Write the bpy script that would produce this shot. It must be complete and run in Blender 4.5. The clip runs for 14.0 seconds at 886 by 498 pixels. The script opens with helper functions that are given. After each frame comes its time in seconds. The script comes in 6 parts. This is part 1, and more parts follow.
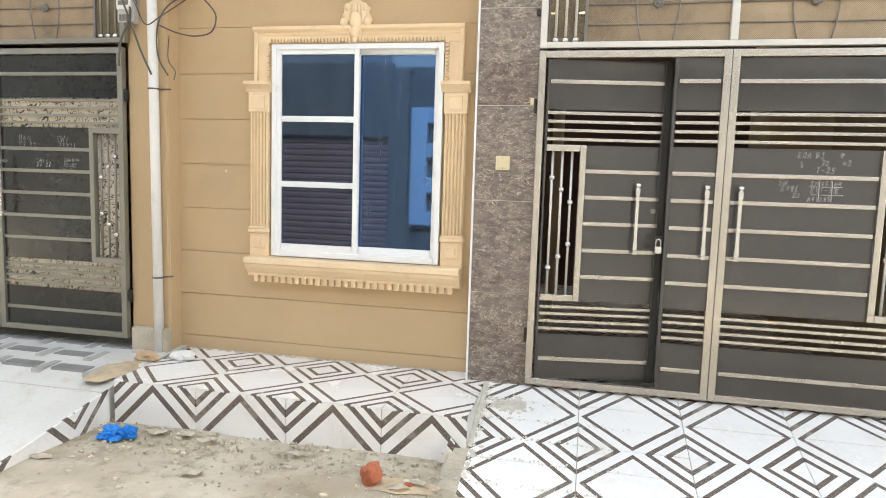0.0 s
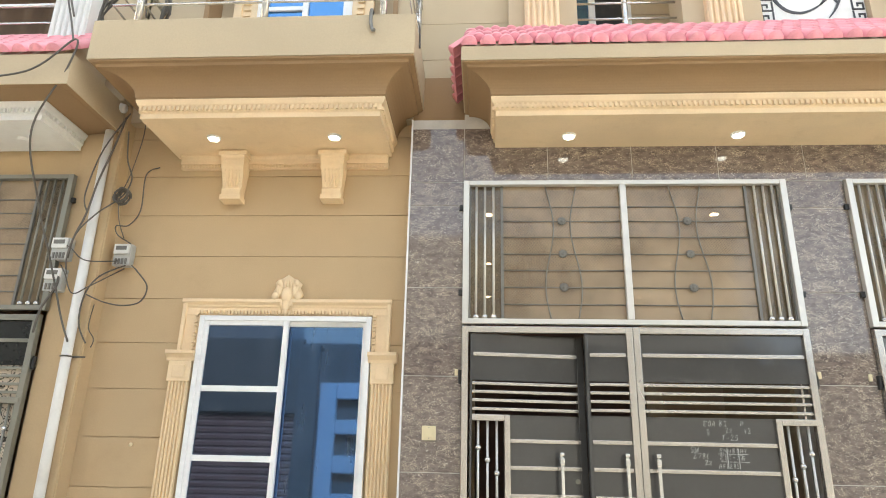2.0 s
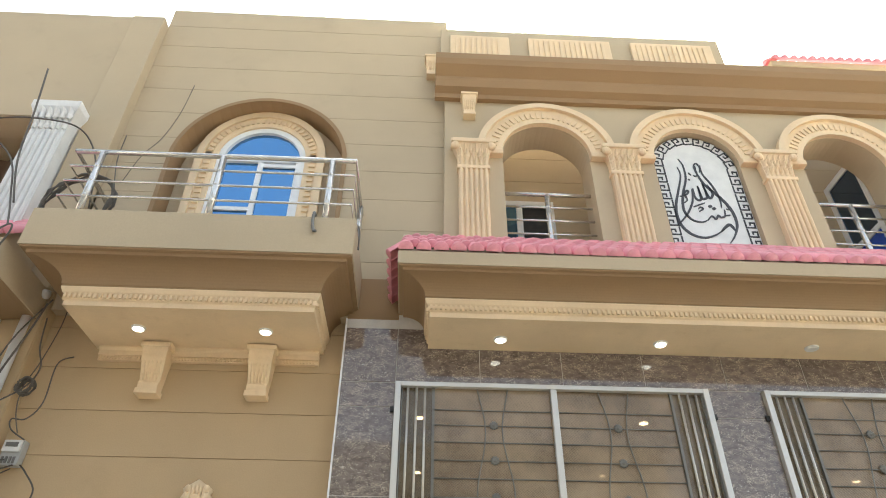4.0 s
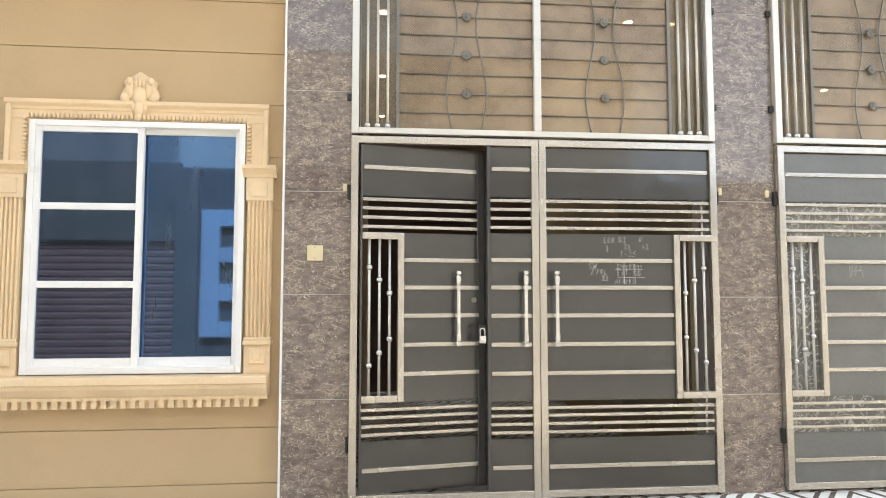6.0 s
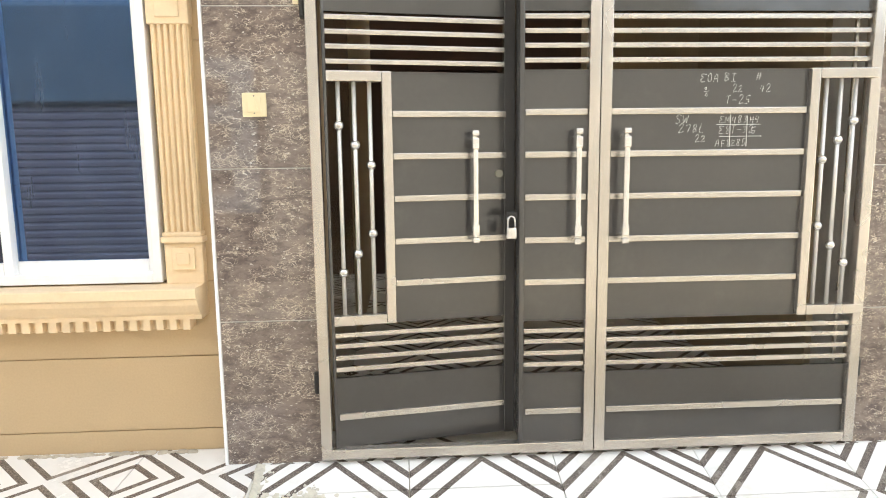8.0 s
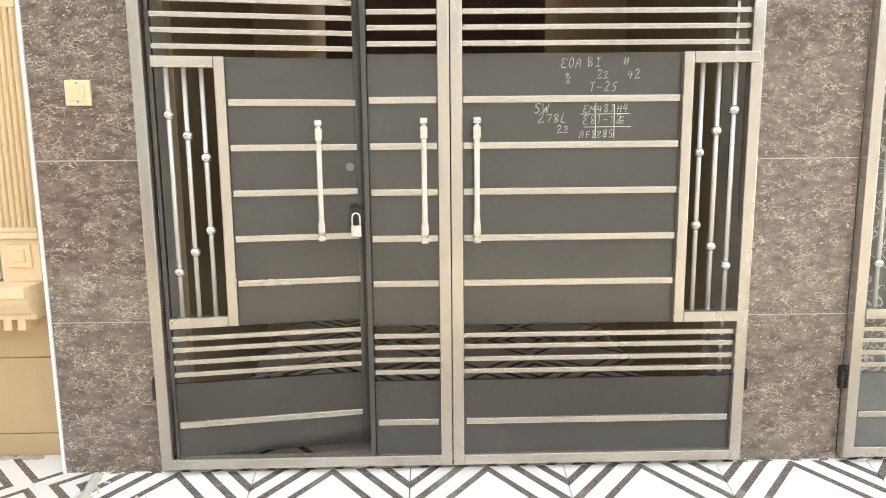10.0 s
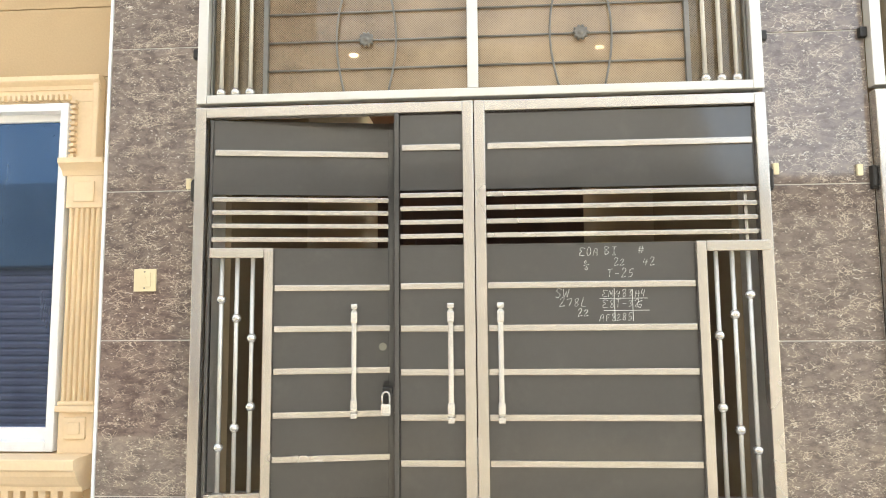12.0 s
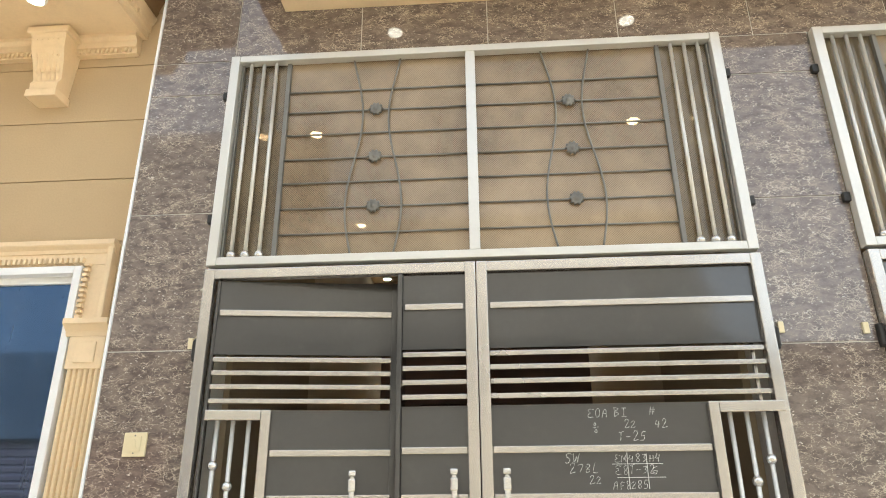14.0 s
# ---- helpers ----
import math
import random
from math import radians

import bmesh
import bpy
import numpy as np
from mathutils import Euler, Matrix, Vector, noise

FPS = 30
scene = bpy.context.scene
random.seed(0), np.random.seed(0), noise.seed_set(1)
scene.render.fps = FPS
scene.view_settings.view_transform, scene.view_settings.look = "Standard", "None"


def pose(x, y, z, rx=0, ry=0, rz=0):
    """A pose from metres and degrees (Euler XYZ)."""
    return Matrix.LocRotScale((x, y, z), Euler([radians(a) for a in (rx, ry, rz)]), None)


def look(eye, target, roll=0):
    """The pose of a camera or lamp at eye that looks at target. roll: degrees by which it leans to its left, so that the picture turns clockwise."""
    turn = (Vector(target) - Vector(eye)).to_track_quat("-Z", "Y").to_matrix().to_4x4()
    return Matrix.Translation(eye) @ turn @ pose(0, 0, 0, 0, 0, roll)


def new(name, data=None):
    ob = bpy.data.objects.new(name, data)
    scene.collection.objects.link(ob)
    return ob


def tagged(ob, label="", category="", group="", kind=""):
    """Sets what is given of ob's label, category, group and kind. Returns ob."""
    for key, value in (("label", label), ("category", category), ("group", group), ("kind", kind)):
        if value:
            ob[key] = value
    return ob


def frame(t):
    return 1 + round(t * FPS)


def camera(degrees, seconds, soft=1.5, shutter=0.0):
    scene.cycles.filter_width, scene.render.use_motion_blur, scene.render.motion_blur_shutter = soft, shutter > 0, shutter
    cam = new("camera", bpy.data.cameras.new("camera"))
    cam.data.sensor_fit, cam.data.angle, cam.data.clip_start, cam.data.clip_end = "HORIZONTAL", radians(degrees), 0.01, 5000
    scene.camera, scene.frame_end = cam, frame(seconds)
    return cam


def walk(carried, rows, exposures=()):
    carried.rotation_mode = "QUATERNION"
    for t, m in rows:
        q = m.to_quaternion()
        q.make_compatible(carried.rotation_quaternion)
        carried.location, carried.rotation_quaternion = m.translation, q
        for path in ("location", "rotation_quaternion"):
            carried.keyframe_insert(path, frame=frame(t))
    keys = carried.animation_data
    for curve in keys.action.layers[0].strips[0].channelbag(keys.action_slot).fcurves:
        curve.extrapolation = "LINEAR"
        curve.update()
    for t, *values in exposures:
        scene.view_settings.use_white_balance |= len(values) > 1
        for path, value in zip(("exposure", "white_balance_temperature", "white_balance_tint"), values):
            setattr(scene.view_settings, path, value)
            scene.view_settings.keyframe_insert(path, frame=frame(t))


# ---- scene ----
cam = camera(68.3, 14.0, soft=1.0)
PATH = [
    (0, (0.233, -0.163, 1.359), (-0.182, 1.782, 1.146), 1.8),
    (0.5, (0.129, -0.22, 1.348), (-0.225, 1.741, 1.176), 1.9),
    (1, (0.09, -0.243, 1.317), (-0.149, 1.743, 1.305), 1.4),
    (1.5, (0.072, -0.285, 1.335), (-0.103, 1.688, 1.611), 1.2),
    (2, (0.067, -0.294, 1.279), (-0.061, 1.6, 1.907), 1.3),
    (2.5, (0.061, -0.296, 1.252), (-0.022, 1.513, 2.102), 1.2),
    (2.7, (0.066, -0.297, 1.256), (0.0, 1.467, 2.195), 1.2),
    (3.4, (0.067, -0.290, 1.252), (0.067, 1.352, 2.393), 0.9),
    (4.2, (0.070, -0.270, 1.246), (0.159, 1.339, 2.430), 0.4),
    (4.8, (0.076, -0.236, 1.24), (0.233, 1.477, 2.26), 0.1),
    (5, (0.097, -0.194, 1.223), (0.266, 1.609, 2.072), -0.1),
    (5.5, (0.17, -0.077, 1.229), (0.33, 1.873, 1.643), -0.2),
    (6, (0.083, 0.187, 1.233), (0.277, 2.173, 1.371), 0.0),
    (6.5, (0.085, 0.5, 1.257), (0.289, 2.489, 1.199), -0.3),
    (7, (0.178, 0.857, 1.221), (0.349, 2.845, 1.08), -0.6),
    (7.5, (0.243, 1.192, 1.252), (0.284, 3.173, 0.976), -0.4),
    (8, (0.277, 1.468, 1.27), (0.387, 3.446, 0.989), -0.7),
    (8.5, (0.53, 1.673, 1.263), (0.653, 3.649, 0.984), -1.2),
    (8.7, (0.633, 1.717, 1.262), (0.756, 3.693, 0.984), -0.9),
    (10.8, (1.031, 1.56, 1.248), (0.976, 3.536, 0.945), -0.7),
    (11, (1.05, 1.552, 1.257), (0.969, 3.538, 1.034), -0.6),
    (11.5, (1.065, 1.524, 1.311), (0.95, 3.521, 1.289), -0.3),
    (12, (1.064, 1.493, 1.336), (0.942, 3.48, 1.527), -0.5),
    (12.5, (1.066, 1.483, 1.325), (0.939, 3.437, 1.735), -0.2),
    (13, (1.062, 1.468, 1.325), (0.936, 3.378, 1.903), -0.3),
    (13.5, (1.068, 1.471, 1.301), (0.936, 3.331, 2.026), -0.2),
    (14, (1.07, 1.512, 1.287), (0.945, 3.381, 1.988), -0.5),
]
EXPOSURES = [(0.0, 2.8, 6350, 4), (1.0, 2.88, 6350, 4), (1.5, 2.85, 6350, 3), (2.5, 2.45, 6200, 2), (5.0, 2.04, 6150, 2), (5.5, 2.6, 6250, 3), (6.0, 2.82, 6400, 4), (7.5, 3.03, 6600, 4), (8.5, 3.15, 6600, 4), (11.0, 3.1, 6600, 3), (11.5, 3.12, 6600, 3), (12.5, 3.0, 6500, 3), (13.0, 2.92, 6500, 3), (13.5, 2.78, 6500, 2), (14.0, 2.76, 6500, 2)]
walk(cam, [(t, look(eye, target, roll)) for t, eye, target, roll in PATH], EXPOSURES)


# ---- light ----
world = bpy.data.worlds.new("sky")
scene.world = world
world.use_nodes = True
wn = world.node_tree
sky = wn.nodes.new("ShaderNodeTexSky")
sky.sky_type = 'NISHITA'
sky.sun_disc = False
sky.sun_elevation = radians(53)
sky.sun_rotation = radians(17)
sky.air_density, sky.dust_density, sky.ozone_density = 0.7, 6.5, 0.3
bg = wn.nodes["Background"]
bg.inputs["Strength"].default_value = 0.15
haze = wn.nodes.new("ShaderNodeHueSaturation")
haze.inputs["Saturation"].default_value = 0.42
wn.links.new(sky.outputs[0], haze.inputs["Color"])
wn.links.new(haze.outputs[0], bg.inputs["Color"])
sun = new("sun", bpy.data.lights.new("sun", 'SUN'))
sun.data.energy, sun.data.angle, sun.data.color = 3.0, radians(0.6), (1.0, 0.95, 0.87)
sun.matrix_world = look((1.8, 6.0, 8.3), (0, 0, 0))


# ---- materials ----
def nd(nt, kind, **ins):
    n = nt.nodes.new("ShaderNode" + kind)
    for k, v in ins.items():
        k = k.replace("_", " ")
        if isinstance(v, bpy.types.NodeSocket):
            nt.links.new(v, n.inputs[k])
        else:
            n.inputs[k].default_value = v
    return n


def mth(nt, op, a, b=0.0, c=0.0):
    n = nt.nodes.new("ShaderNodeMath")
    n.operation = op
    for i, v in enumerate((a, b, c)):
        if isinstance(v, bpy.types.NodeSocket):
            nt.links.new(v, n.inputs[i])
        else:
            n.inputs[i].default_value = v
    return n.outputs[0]


def mixc(nt, fac, a, b, blend='MIX'):
    n = nt.nodes.new("ShaderNodeMix")
    n.data_type, n.blend_type = 'RGBA', blend
    for i, v in ((0, fac), (6, a), (7, b)):
        if isinstance(v, bpy.types.NodeSocket):
            nt.links.new(v, n.inputs[i])
        elif i:
            n.inputs[i].default_value = (*v[:3], 1)
        else:
            n.inputs[i].default_value = v
    return n.outputs[2]


def ramp(nt, v, a, b):
    n = nt.nodes.new("ShaderNodeMapRange")
    n.interpolation_type = 'SMOOTHSTEP'
    nt.links.new(v, n.inputs[0])
    n.inputs[1].default_value, n.inputs[2].default_value = a, b
    return n.outputs[0]


def start_mat(name):
    m = bpy.data.materials.new(name)
    m.use_nodes = True
    nt = m.node_tree
    return m, nt, nt.nodes["Principled BSDF"], nd(nt, "NewGeometry").outputs["Position"]


def noi(nt, pos, scale, detail=4.0, rough=0.55, dist=0.0):
    return nd(nt, "TexNoise", Vector=pos, Scale=scale, Detail=detail, Roughness=rough, Distortion=dist).outputs[0]


def bump(nt, bs, h, strength, distance=0.01):
    b = nd(nt, "Bump", Height=h, Strength=strength, Distance=distance)
    nt.links.new(b.outputs[0], bs.inputs["Normal"])


def surf(name, col, rough=0.6, metal=0.0, var=0.12, big=1.5, fine=60.0, rel=0.15, stain=(0.25, 0.2, 0.15), dirt=0.0, island=0.0, ior=1.5, dent=0.0):
    """A painted, cast or metal surface: colour, two scales of variation, fine relief, optional dirt."""
    m, nt, bs, pos = start_mat(name)
    a, b = noi(nt, pos, big), noi(nt, pos, fine, 3.0)
    v = mth(nt, 'ADD', mth(nt, 'MULTIPLY', a, 0.7), mth(nt, 'MULTIPLY', b, 0.3))
    lo, hi = [c * (1 - var) for c in col], [min(1, c * (1 + var)) for c in col]
    c = mixc(nt, ramp(nt, v, 0.3, 0.7), lo, hi)
    if island:
        r = nd(nt, "ObjectInfo").outputs["Random"]
        c = mixc(nt, mth(nt, 'MULTIPLY', r, island), c, [x * 0.6 for x in col])
    if dirt:
        d = ramp(nt, noi(nt, pos, big * 3.1, 6.0, 0.65), 0.52, 0.78)
        c = mixc(nt, mth(nt, 'MULTIPLY', d, dirt), c, stain)
    nt.links.new(c, bs.inputs["Base Color"])
    rr = mth(nt, 'ADD', mth(nt, 'MULTIPLY', mth(nt, 'SUBTRACT', a, 0.5), 0.25), rough)
    nt.links.new(rr, bs.inputs["Roughness"])
    bs.inputs["Metallic"].default_value = metal
    bs.inputs["IOR"].default_value = ior
    if dent:
        bump(nt, bs, noi(nt, pos, 3.2, 1.5), dent, 0.02)
    elif rel:
        bump(nt, bs, b, rel, 0.004)
    return m


def rhomb(name, u, v, u0, v0, size=0.6, vscale=1.0, wear=0.35, lines=(0.025, 0.083, 0.105, 0.17, 0.275, 0.34)):
    """White glazed tile printed with dark nested rhombi. u, v: axes of the plane; u0, v0: a crossing."""
    m, nt, bs, pos = start_mat(name)
    sep = nd(nt, "SeparateXYZ", Vector=pos).outputs
    p = mth(nt, 'DIVIDE', mth(nt, 'SUBTRACT', sep[u], u0), size)
    q = mth(nt, 'DIVIDE', mth(nt, 'SUBTRACT', sep[v], v0), size * vscale)
    a, b = mth(nt, 'ADD', p, q), mth(nt, 'SUBTRACT', p, q)
    fa, fb = mth(nt, 'FLOOR', a), mth(nt, 'FLOOR', b)
    odd = mth(nt, 'FLOORED_MODULO', mth(nt, 'ADD', fa, fb), 2.0)
    da = mth(nt, 'ABSOLUTE', mth(nt, 'SUBTRACT', mth(nt, 'FRACT', a), 0.5))
    db = mth(nt, 'ABSOLUTE', mth(nt, 'SUBTRACT', mth(nt, 'FRACT', b), 0.5))
    d = mth(nt, 'SUBTRACT', 0.5, mth(nt, 'MAXIMUM', da, db))

    def band(lo, hi):
        return mth(nt, 'MULTIPLY', mth(nt, 'GREATER_THAN', d, lo), mth(nt, 'LESS_THAN', d, hi))

    one = mth(nt, 'MULTIPLY', band(lines[0], lines[1]), mth(nt, 'SUBTRACT', 1.0, odd))
    two = mth(nt, 'MULTIPLY', mth(nt, 'ADD', band(lines[2], lines[3]), band(lines[4], lines[5])), odd)
    line = mth(nt, 'ADD', one, two)
    grain = noi(nt, pos, 220.0, 2.0)
    dark = mixc(nt, ramp(nt, grain, 0.42, 0.66), (0.095, 0.078, 0.068), (0.27, 0.23, 0.2))
    white = mixc(nt, noi(nt, pos, 2.2), (0.80, 0.79, 0.765), (0.90, 0.89, 0.865))
    c = mixc(nt, line, white, dark)
    dust = mth(nt, 'MULTIPLY', ramp(nt, noi(nt, pos, 3.3, 7.0, 0.68), 0.5, 0.74), wear)
    c = mixc(nt, dust, c, (0.46, 0.42, 0.35))
    nt.links.new(c, bs.inputs["Base Color"])
    nt.links.new(mth(nt, 'ADD', mth(nt, 'MULTIPLY', dust, 0.9), 0.16), bs.inputs["Roughness"])
    bump(nt, bs, noi(nt, pos, 30.0), 0.04, 0.003)
    return m


def marble():
    """Polished dark brown stone: cloudy ground, broken cream veins lying mostly level, sparse bright flecks."""
    m, nt, bs, pos = start_mat("brown_marble_tile")
    flat = nd(nt, "Mapping", Vector=pos)
    flat.inputs["Scale"].default_value = (1.0, 1.0, 1.9)
    flat.inputs["Rotation"].default_value = (0.0, 0.35, 0.0)
    fp = flat.outputs[0]
    warp = nd(nt, "TexNoise", Vector=fp, Scale=16.0, Detail=4.0, Roughness=0.6)
    p2 = nd(nt, "VectorMath")
    p2.operation = 'MULTIPLY_ADD'
    nt.links.new(warp.outputs[1], p2.inputs[0])
    p2.inputs[1].default_value = (0.07, 0.07, 0.07)
    nt.links.new(fp, p2.inputs[2])
    pv = p2.outputs[0]

    def crack(scale, width):
        vo = nt.nodes.new("ShaderNodeTexVoronoi")
        vo.feature = 'DISTANCE_TO_EDGE'
        nt.links.new(pv, vo.inputs["Vector"])
        vo.inputs["Scale"].default_value = scale
        return mth(nt, 'SUBTRACT', 1.0, ramp(nt, vo.outputs[0], width * 0.25, width))

    some = ramp(nt, noi(nt, fp, 15.0, 5.0, 0.72), 0.48, 0.60)
    few = ramp(nt, noi(nt, fp, 8.0, 4.0, 0.65), 0.50, 0.62)
    vein = mth(nt, 'MAXIMUM', mth(nt, 'MULTIPLY', crack(52.0, 0.075), some), mth(nt, 'MULTIPLY', crack(27.0, 0.045), few))
    blotch = ramp(nt, noi(nt, pv, 42.0, 6.0, 0.75), 0.60, 0.72)
    fleck = ramp(nt, noi(nt, fp, 62.0, 2.0), 0.66, 0.71)
    ground_c = mixc(nt, ramp(nt, noi(nt, pv, 17.0, 7.0, 0.72), 0.34, 0.66), (0.108, 0.086, 0.076), (0.245, 0.192, 0.162))
    r = nd(nt, "ObjectInfo").outputs["Random"]
    ground_c = mixc(nt, mth(nt, 'MULTIPLY', r, 0.3), ground_c, (0.12, 0.09, 0.074))
    c = mixc(nt, mth(nt, 'MULTIPLY', blotch, 0.5), ground_c, (0.35, 0.275, 0.22))
    c = mixc(nt, mth(nt, 'MULTIPLY', vein, 0.85), c, (0.58, 0.49, 0.385))
    c = mixc(nt, mth(nt, 'MULTIPLY', fleck, 0.7), c, (0.72, 0.65, 0.56))
    nt.links.new(c, bs.inputs["Base Color"])
    bs.inputs["Roughness"].default_value = 0.05
    bs.inputs["IOR"].default_value = 1.62
    bump(nt, bs, noi(nt, pos, 5.0, 2.0), 0.015, 0.004)
    return m


def floral(name, lo, hi, ink):
    m, nt, bs, pos = start_mat(name)
    n = nd(nt, "TexNoise", Vector=pos, Scale=13.0, Detail=1.0, Distortion=1.6).outputs[0]
    w = mth(nt, 'SUBTRACT', 1.0, ramp(nt, mth(nt, 'ABSOLUTE', mth(nt, 'SUBTRACT', n, 0.5)), 0.012, 0.04))
    c = mixc(nt, w, mixc(nt, noi(nt, pos, 5.0), lo, hi), ink)
    nt.links.new(c, bs.inputs["Base Color"])
    bs.inputs["Roughness"].default_value = 0.25
    return m


def bluish_glass(name, lo, hi, dusty=0.1):
    """Mirror-coated tinted glass under a thin uneven film of dust."""
    m, nt, bs, pos = start_mat(name)
    c = mixc(nt, noi(nt, pos, 1.3), lo, hi)
    nt.links.new(c, bs.inputs["Base Color"])
    bs.inputs["Metallic"].default_value = 1.0
    bs.inputs["Roughness"].default_value = 0.03
    bump(nt, bs, noi(nt, pos, 2.0, 1.0), 0.02, 0.01)
    streak = nd(nt, "Mapping", Vector=pos)
    streak.inputs["Scale"].default_value = (9.0, 9.0, 1.2)
    veil = mth(nt, 'ADD', mth(nt, 'MULTIPLY', ramp(nt, noi(nt, streak.outputs[0], 1.0, 6.0, 0.7), 0.35, 0.75), dusty), mth(nt, 'MULTIPLY', ramp(nt, noi(nt, pos, 38.0, 5.0, 0.7), 0.66, 0.78), dusty * 1.5))
    film = nd(nt, "BsdfDiffuse", Color=(0.27, 0.33, 0.42, 1))
    mix = nd(nt, "MixShader", Fac=mth(nt, 'ADD', veil, dusty * 0.6))
    nt.links.new(bs.outputs[0], mix.inputs[1])
    nt.links.new(film.outputs[0], mix.inputs[2])
    nt.links.new(mix.outputs[0], nt.nodes["Material Output"].inputs["Surface"])
    return m


def tinted_pane(name, tint, film, dusty):
    """Brown see-through glass with a fine-ribbed dusty film and a clear gloss."""
    m, nt, bs, pos = start_mat(name)
    nt.nodes.remove(bs)
    sep = nd(nt, "SeparateXYZ", Vector=pos).outputs
    rib = mth(nt, 'MULTIPLY', mth(nt, 'SINE', mth(nt, 'MULTIPLY', sep[0], 620.0)), mth(nt, 'SINE', mth(nt, 'MULTIPLY', sep[2], 620.0)))
    blur = noi(nt, pos, 1.8, 6.0, 0.6)
    dirt = mixc(nt, blur, [c * 0.75 for c in film], [c * 1.2 for c in film])
    clear = nd(nt, "BsdfTransparent", Color=(*tint, 1))
    veil = nd(nt, "BsdfDiffuse", Color=dirt)
    fac = mth(nt, 'MULTIPLY', mth(nt, 'ADD', mth(nt, 'MULTIPLY', blur, 0.7), mth(nt, 'MULTIPLY', rib, 0.12)), dusty * 2)
    one = nd(nt, "MixShader", Fac=fac)
    nt.links.new(clear.outputs[0], one.inputs[1])
    nt.links.new(veil.outputs[0], one.inputs[2])
    shine = nd(nt, "BsdfGlossy", Roughness=0.03)
    two = nd(nt, "MixShader", Fac=nd(nt, "Fresnel", IOR=1.5).outputs[0])
    nt.links.new(one.outputs[0], two.inputs[1])
    nt.links.new(shine.outputs[0], two.inputs[2])
    nt.links.new(two.outputs[0], nt.nodes["Material Output"].inputs["Surface"])
    return m


def street():
    m, nt, bs, pos = start_mat("dusty_concrete_ground")
    a, b, f = noi(nt, pos, 1.1, 8.0, 0.62), noi(nt, pos, 7.0, 8.0, 0.7), noi(nt, pos, 70.0, 4.0, 0.7)
    c = mixc(nt, ramp(nt, a, 0.32, 0.68), (0.37, 0.315, 0.225), (0.56, 0.50, 0.395))
    pale = ramp(nt, noi(nt, pos, 2.6, 9.0, 0.75), 0.54, 0.66)
    c = mixc(nt, mth(nt, 'MULTIPLY', pale, 0.55), c, (0.6, 0.56, 0.47))
    c = mixc(nt, mth(nt, 'MULTIPLY', ramp(nt, b, 0.48, 0.68), 0.75), c, (0.29, 0.24, 0.165))
    c = mixc(nt, mth(nt, 'MULTIPLY', ramp(nt, f, 0.6, 0.8), 0.35), c, (0.2, 0.165, 0.13))
    nt.links.new(c, bs.inputs["Base Color"])
    bs.inputs["Roughness"].default_value = 0.92
    bump(nt, bs, mth(nt, 'ADD', b, mth(nt, 'MULTIPLY', f, 0.4)), 0.6, 0.02)
    return m


def lamp_mat(name, col, power):
    m, nt, bs, pos = start_mat(name)
    bs.inputs["Base Color"].default_value = (0.9, 0.9, 0.88, 1)
    bs.inputs["Emission Color"].default_value = (*col, 1)
    bs.inputs["Emission Strength"].default_value = power
    return m


TAN = surf("tan_stucco", (0.52, 0.385, 0.225), 0.85, var=0.07, big=0.9, fine=110, rel=0.22, stain=(0.36, 0.26, 0.15), dirt=0.22)
TAN2 = surf("olive_tan_stucco", (0.52, 0.42, 0.28), 0.85, var=0.07, big=0.8, fine=110, rel=0.2, stain=(0.3, 0.23, 0.15), dirt=0.2)
BROWN = surf("brown_cove_paint", (0.32, 0.205, 0.105), 0.8, var=0.07, big=0.8, fine=90, rel=0.12, stain=(0.3, 0.2, 0.11), dirt=0.15)
CREAM = surf("cream_cast_moulding", (0.79, 0.615, 0.395), 0.7, var=0.06, big=3.0, fine=80, rel=0.18, stain=(0.55, 0.38, 0.2), dirt=0.25)
WHITE = surf("white_paint", (0.78, 0.77, 0.74), 0.6, var=0.05, big=2.0, fine=60, rel=0.1, stain=(0.5, 0.46, 0.4), dirt=0.25)
PVC = surf("white_pvc", (0.84, 0.84, 0.84), 0.32, var=0.03, big=3, fine=40, rel=0.02, stain=(0.6, 0.57, 0.5), dirt=0.15)
SHEET = surf("grey_painted_sheet_steel", (0.056, 0.053, 0.050), 0.15, var=0.06, big=2.2, fine=40, stain=(0.13, 0.12, 0.105), dirt=0.12, ior=1.65, dent=0.3)
SHEET2 = surf("black_painted_sheet_steel", (0.016, 0.017, 0.016), 0.2, var=0.15, big=2.0, fine=40, stain=(0.06, 0.056, 0.05), dirt=0.3, ior=1.5, dent=0.12)
SHEET3 = surf("pale_grey_sheet_steel", (0.16, 0.16, 0.155), 0.35, metal=0.25, var=0.12, big=2.0, fine=40, rel=0.05, stain=(0.25, 0.24, 0.22), dirt=0.3)
STEEL = surf("brushed_stainless_steel", (0.52, 0.485, 0.44), 0.24, metal=0.78, var=0.04, big=1.2, fine=150, rel=0.0, stain=(0.46, 0.38, 0.26), dirt=0.1)
DULL = surf("dull_stainless_steel", (0.25, 0.243, 0.205), 0.4, metal=0.5, var=0.08, big=1.5, fine=120, rel=0.05, stain=(0.25, 0.22, 0.15), dirt=0.3)
# paler, less metallic copy of STEEL: the sky's highlight is put into its colour
BAR = surf("steel_with_sky_highlight", (0.64, 0.62, 0.575), 0.34, metal=0.4, var=0.05, big=3, fine=90, rel=0.02)
METAL = [STEEL]
CHROME = surf("polished_steel", (0.66, 0.645, 0.615), 0.2, metal=0.75, var=0.05, big=4, fine=90, rel=0.02)
IRON = surf("grey_iron", (0.19, 0.18, 0.16), 0.5, metal=0.3, var=0.15, big=4, fine=80, rel=0.1)
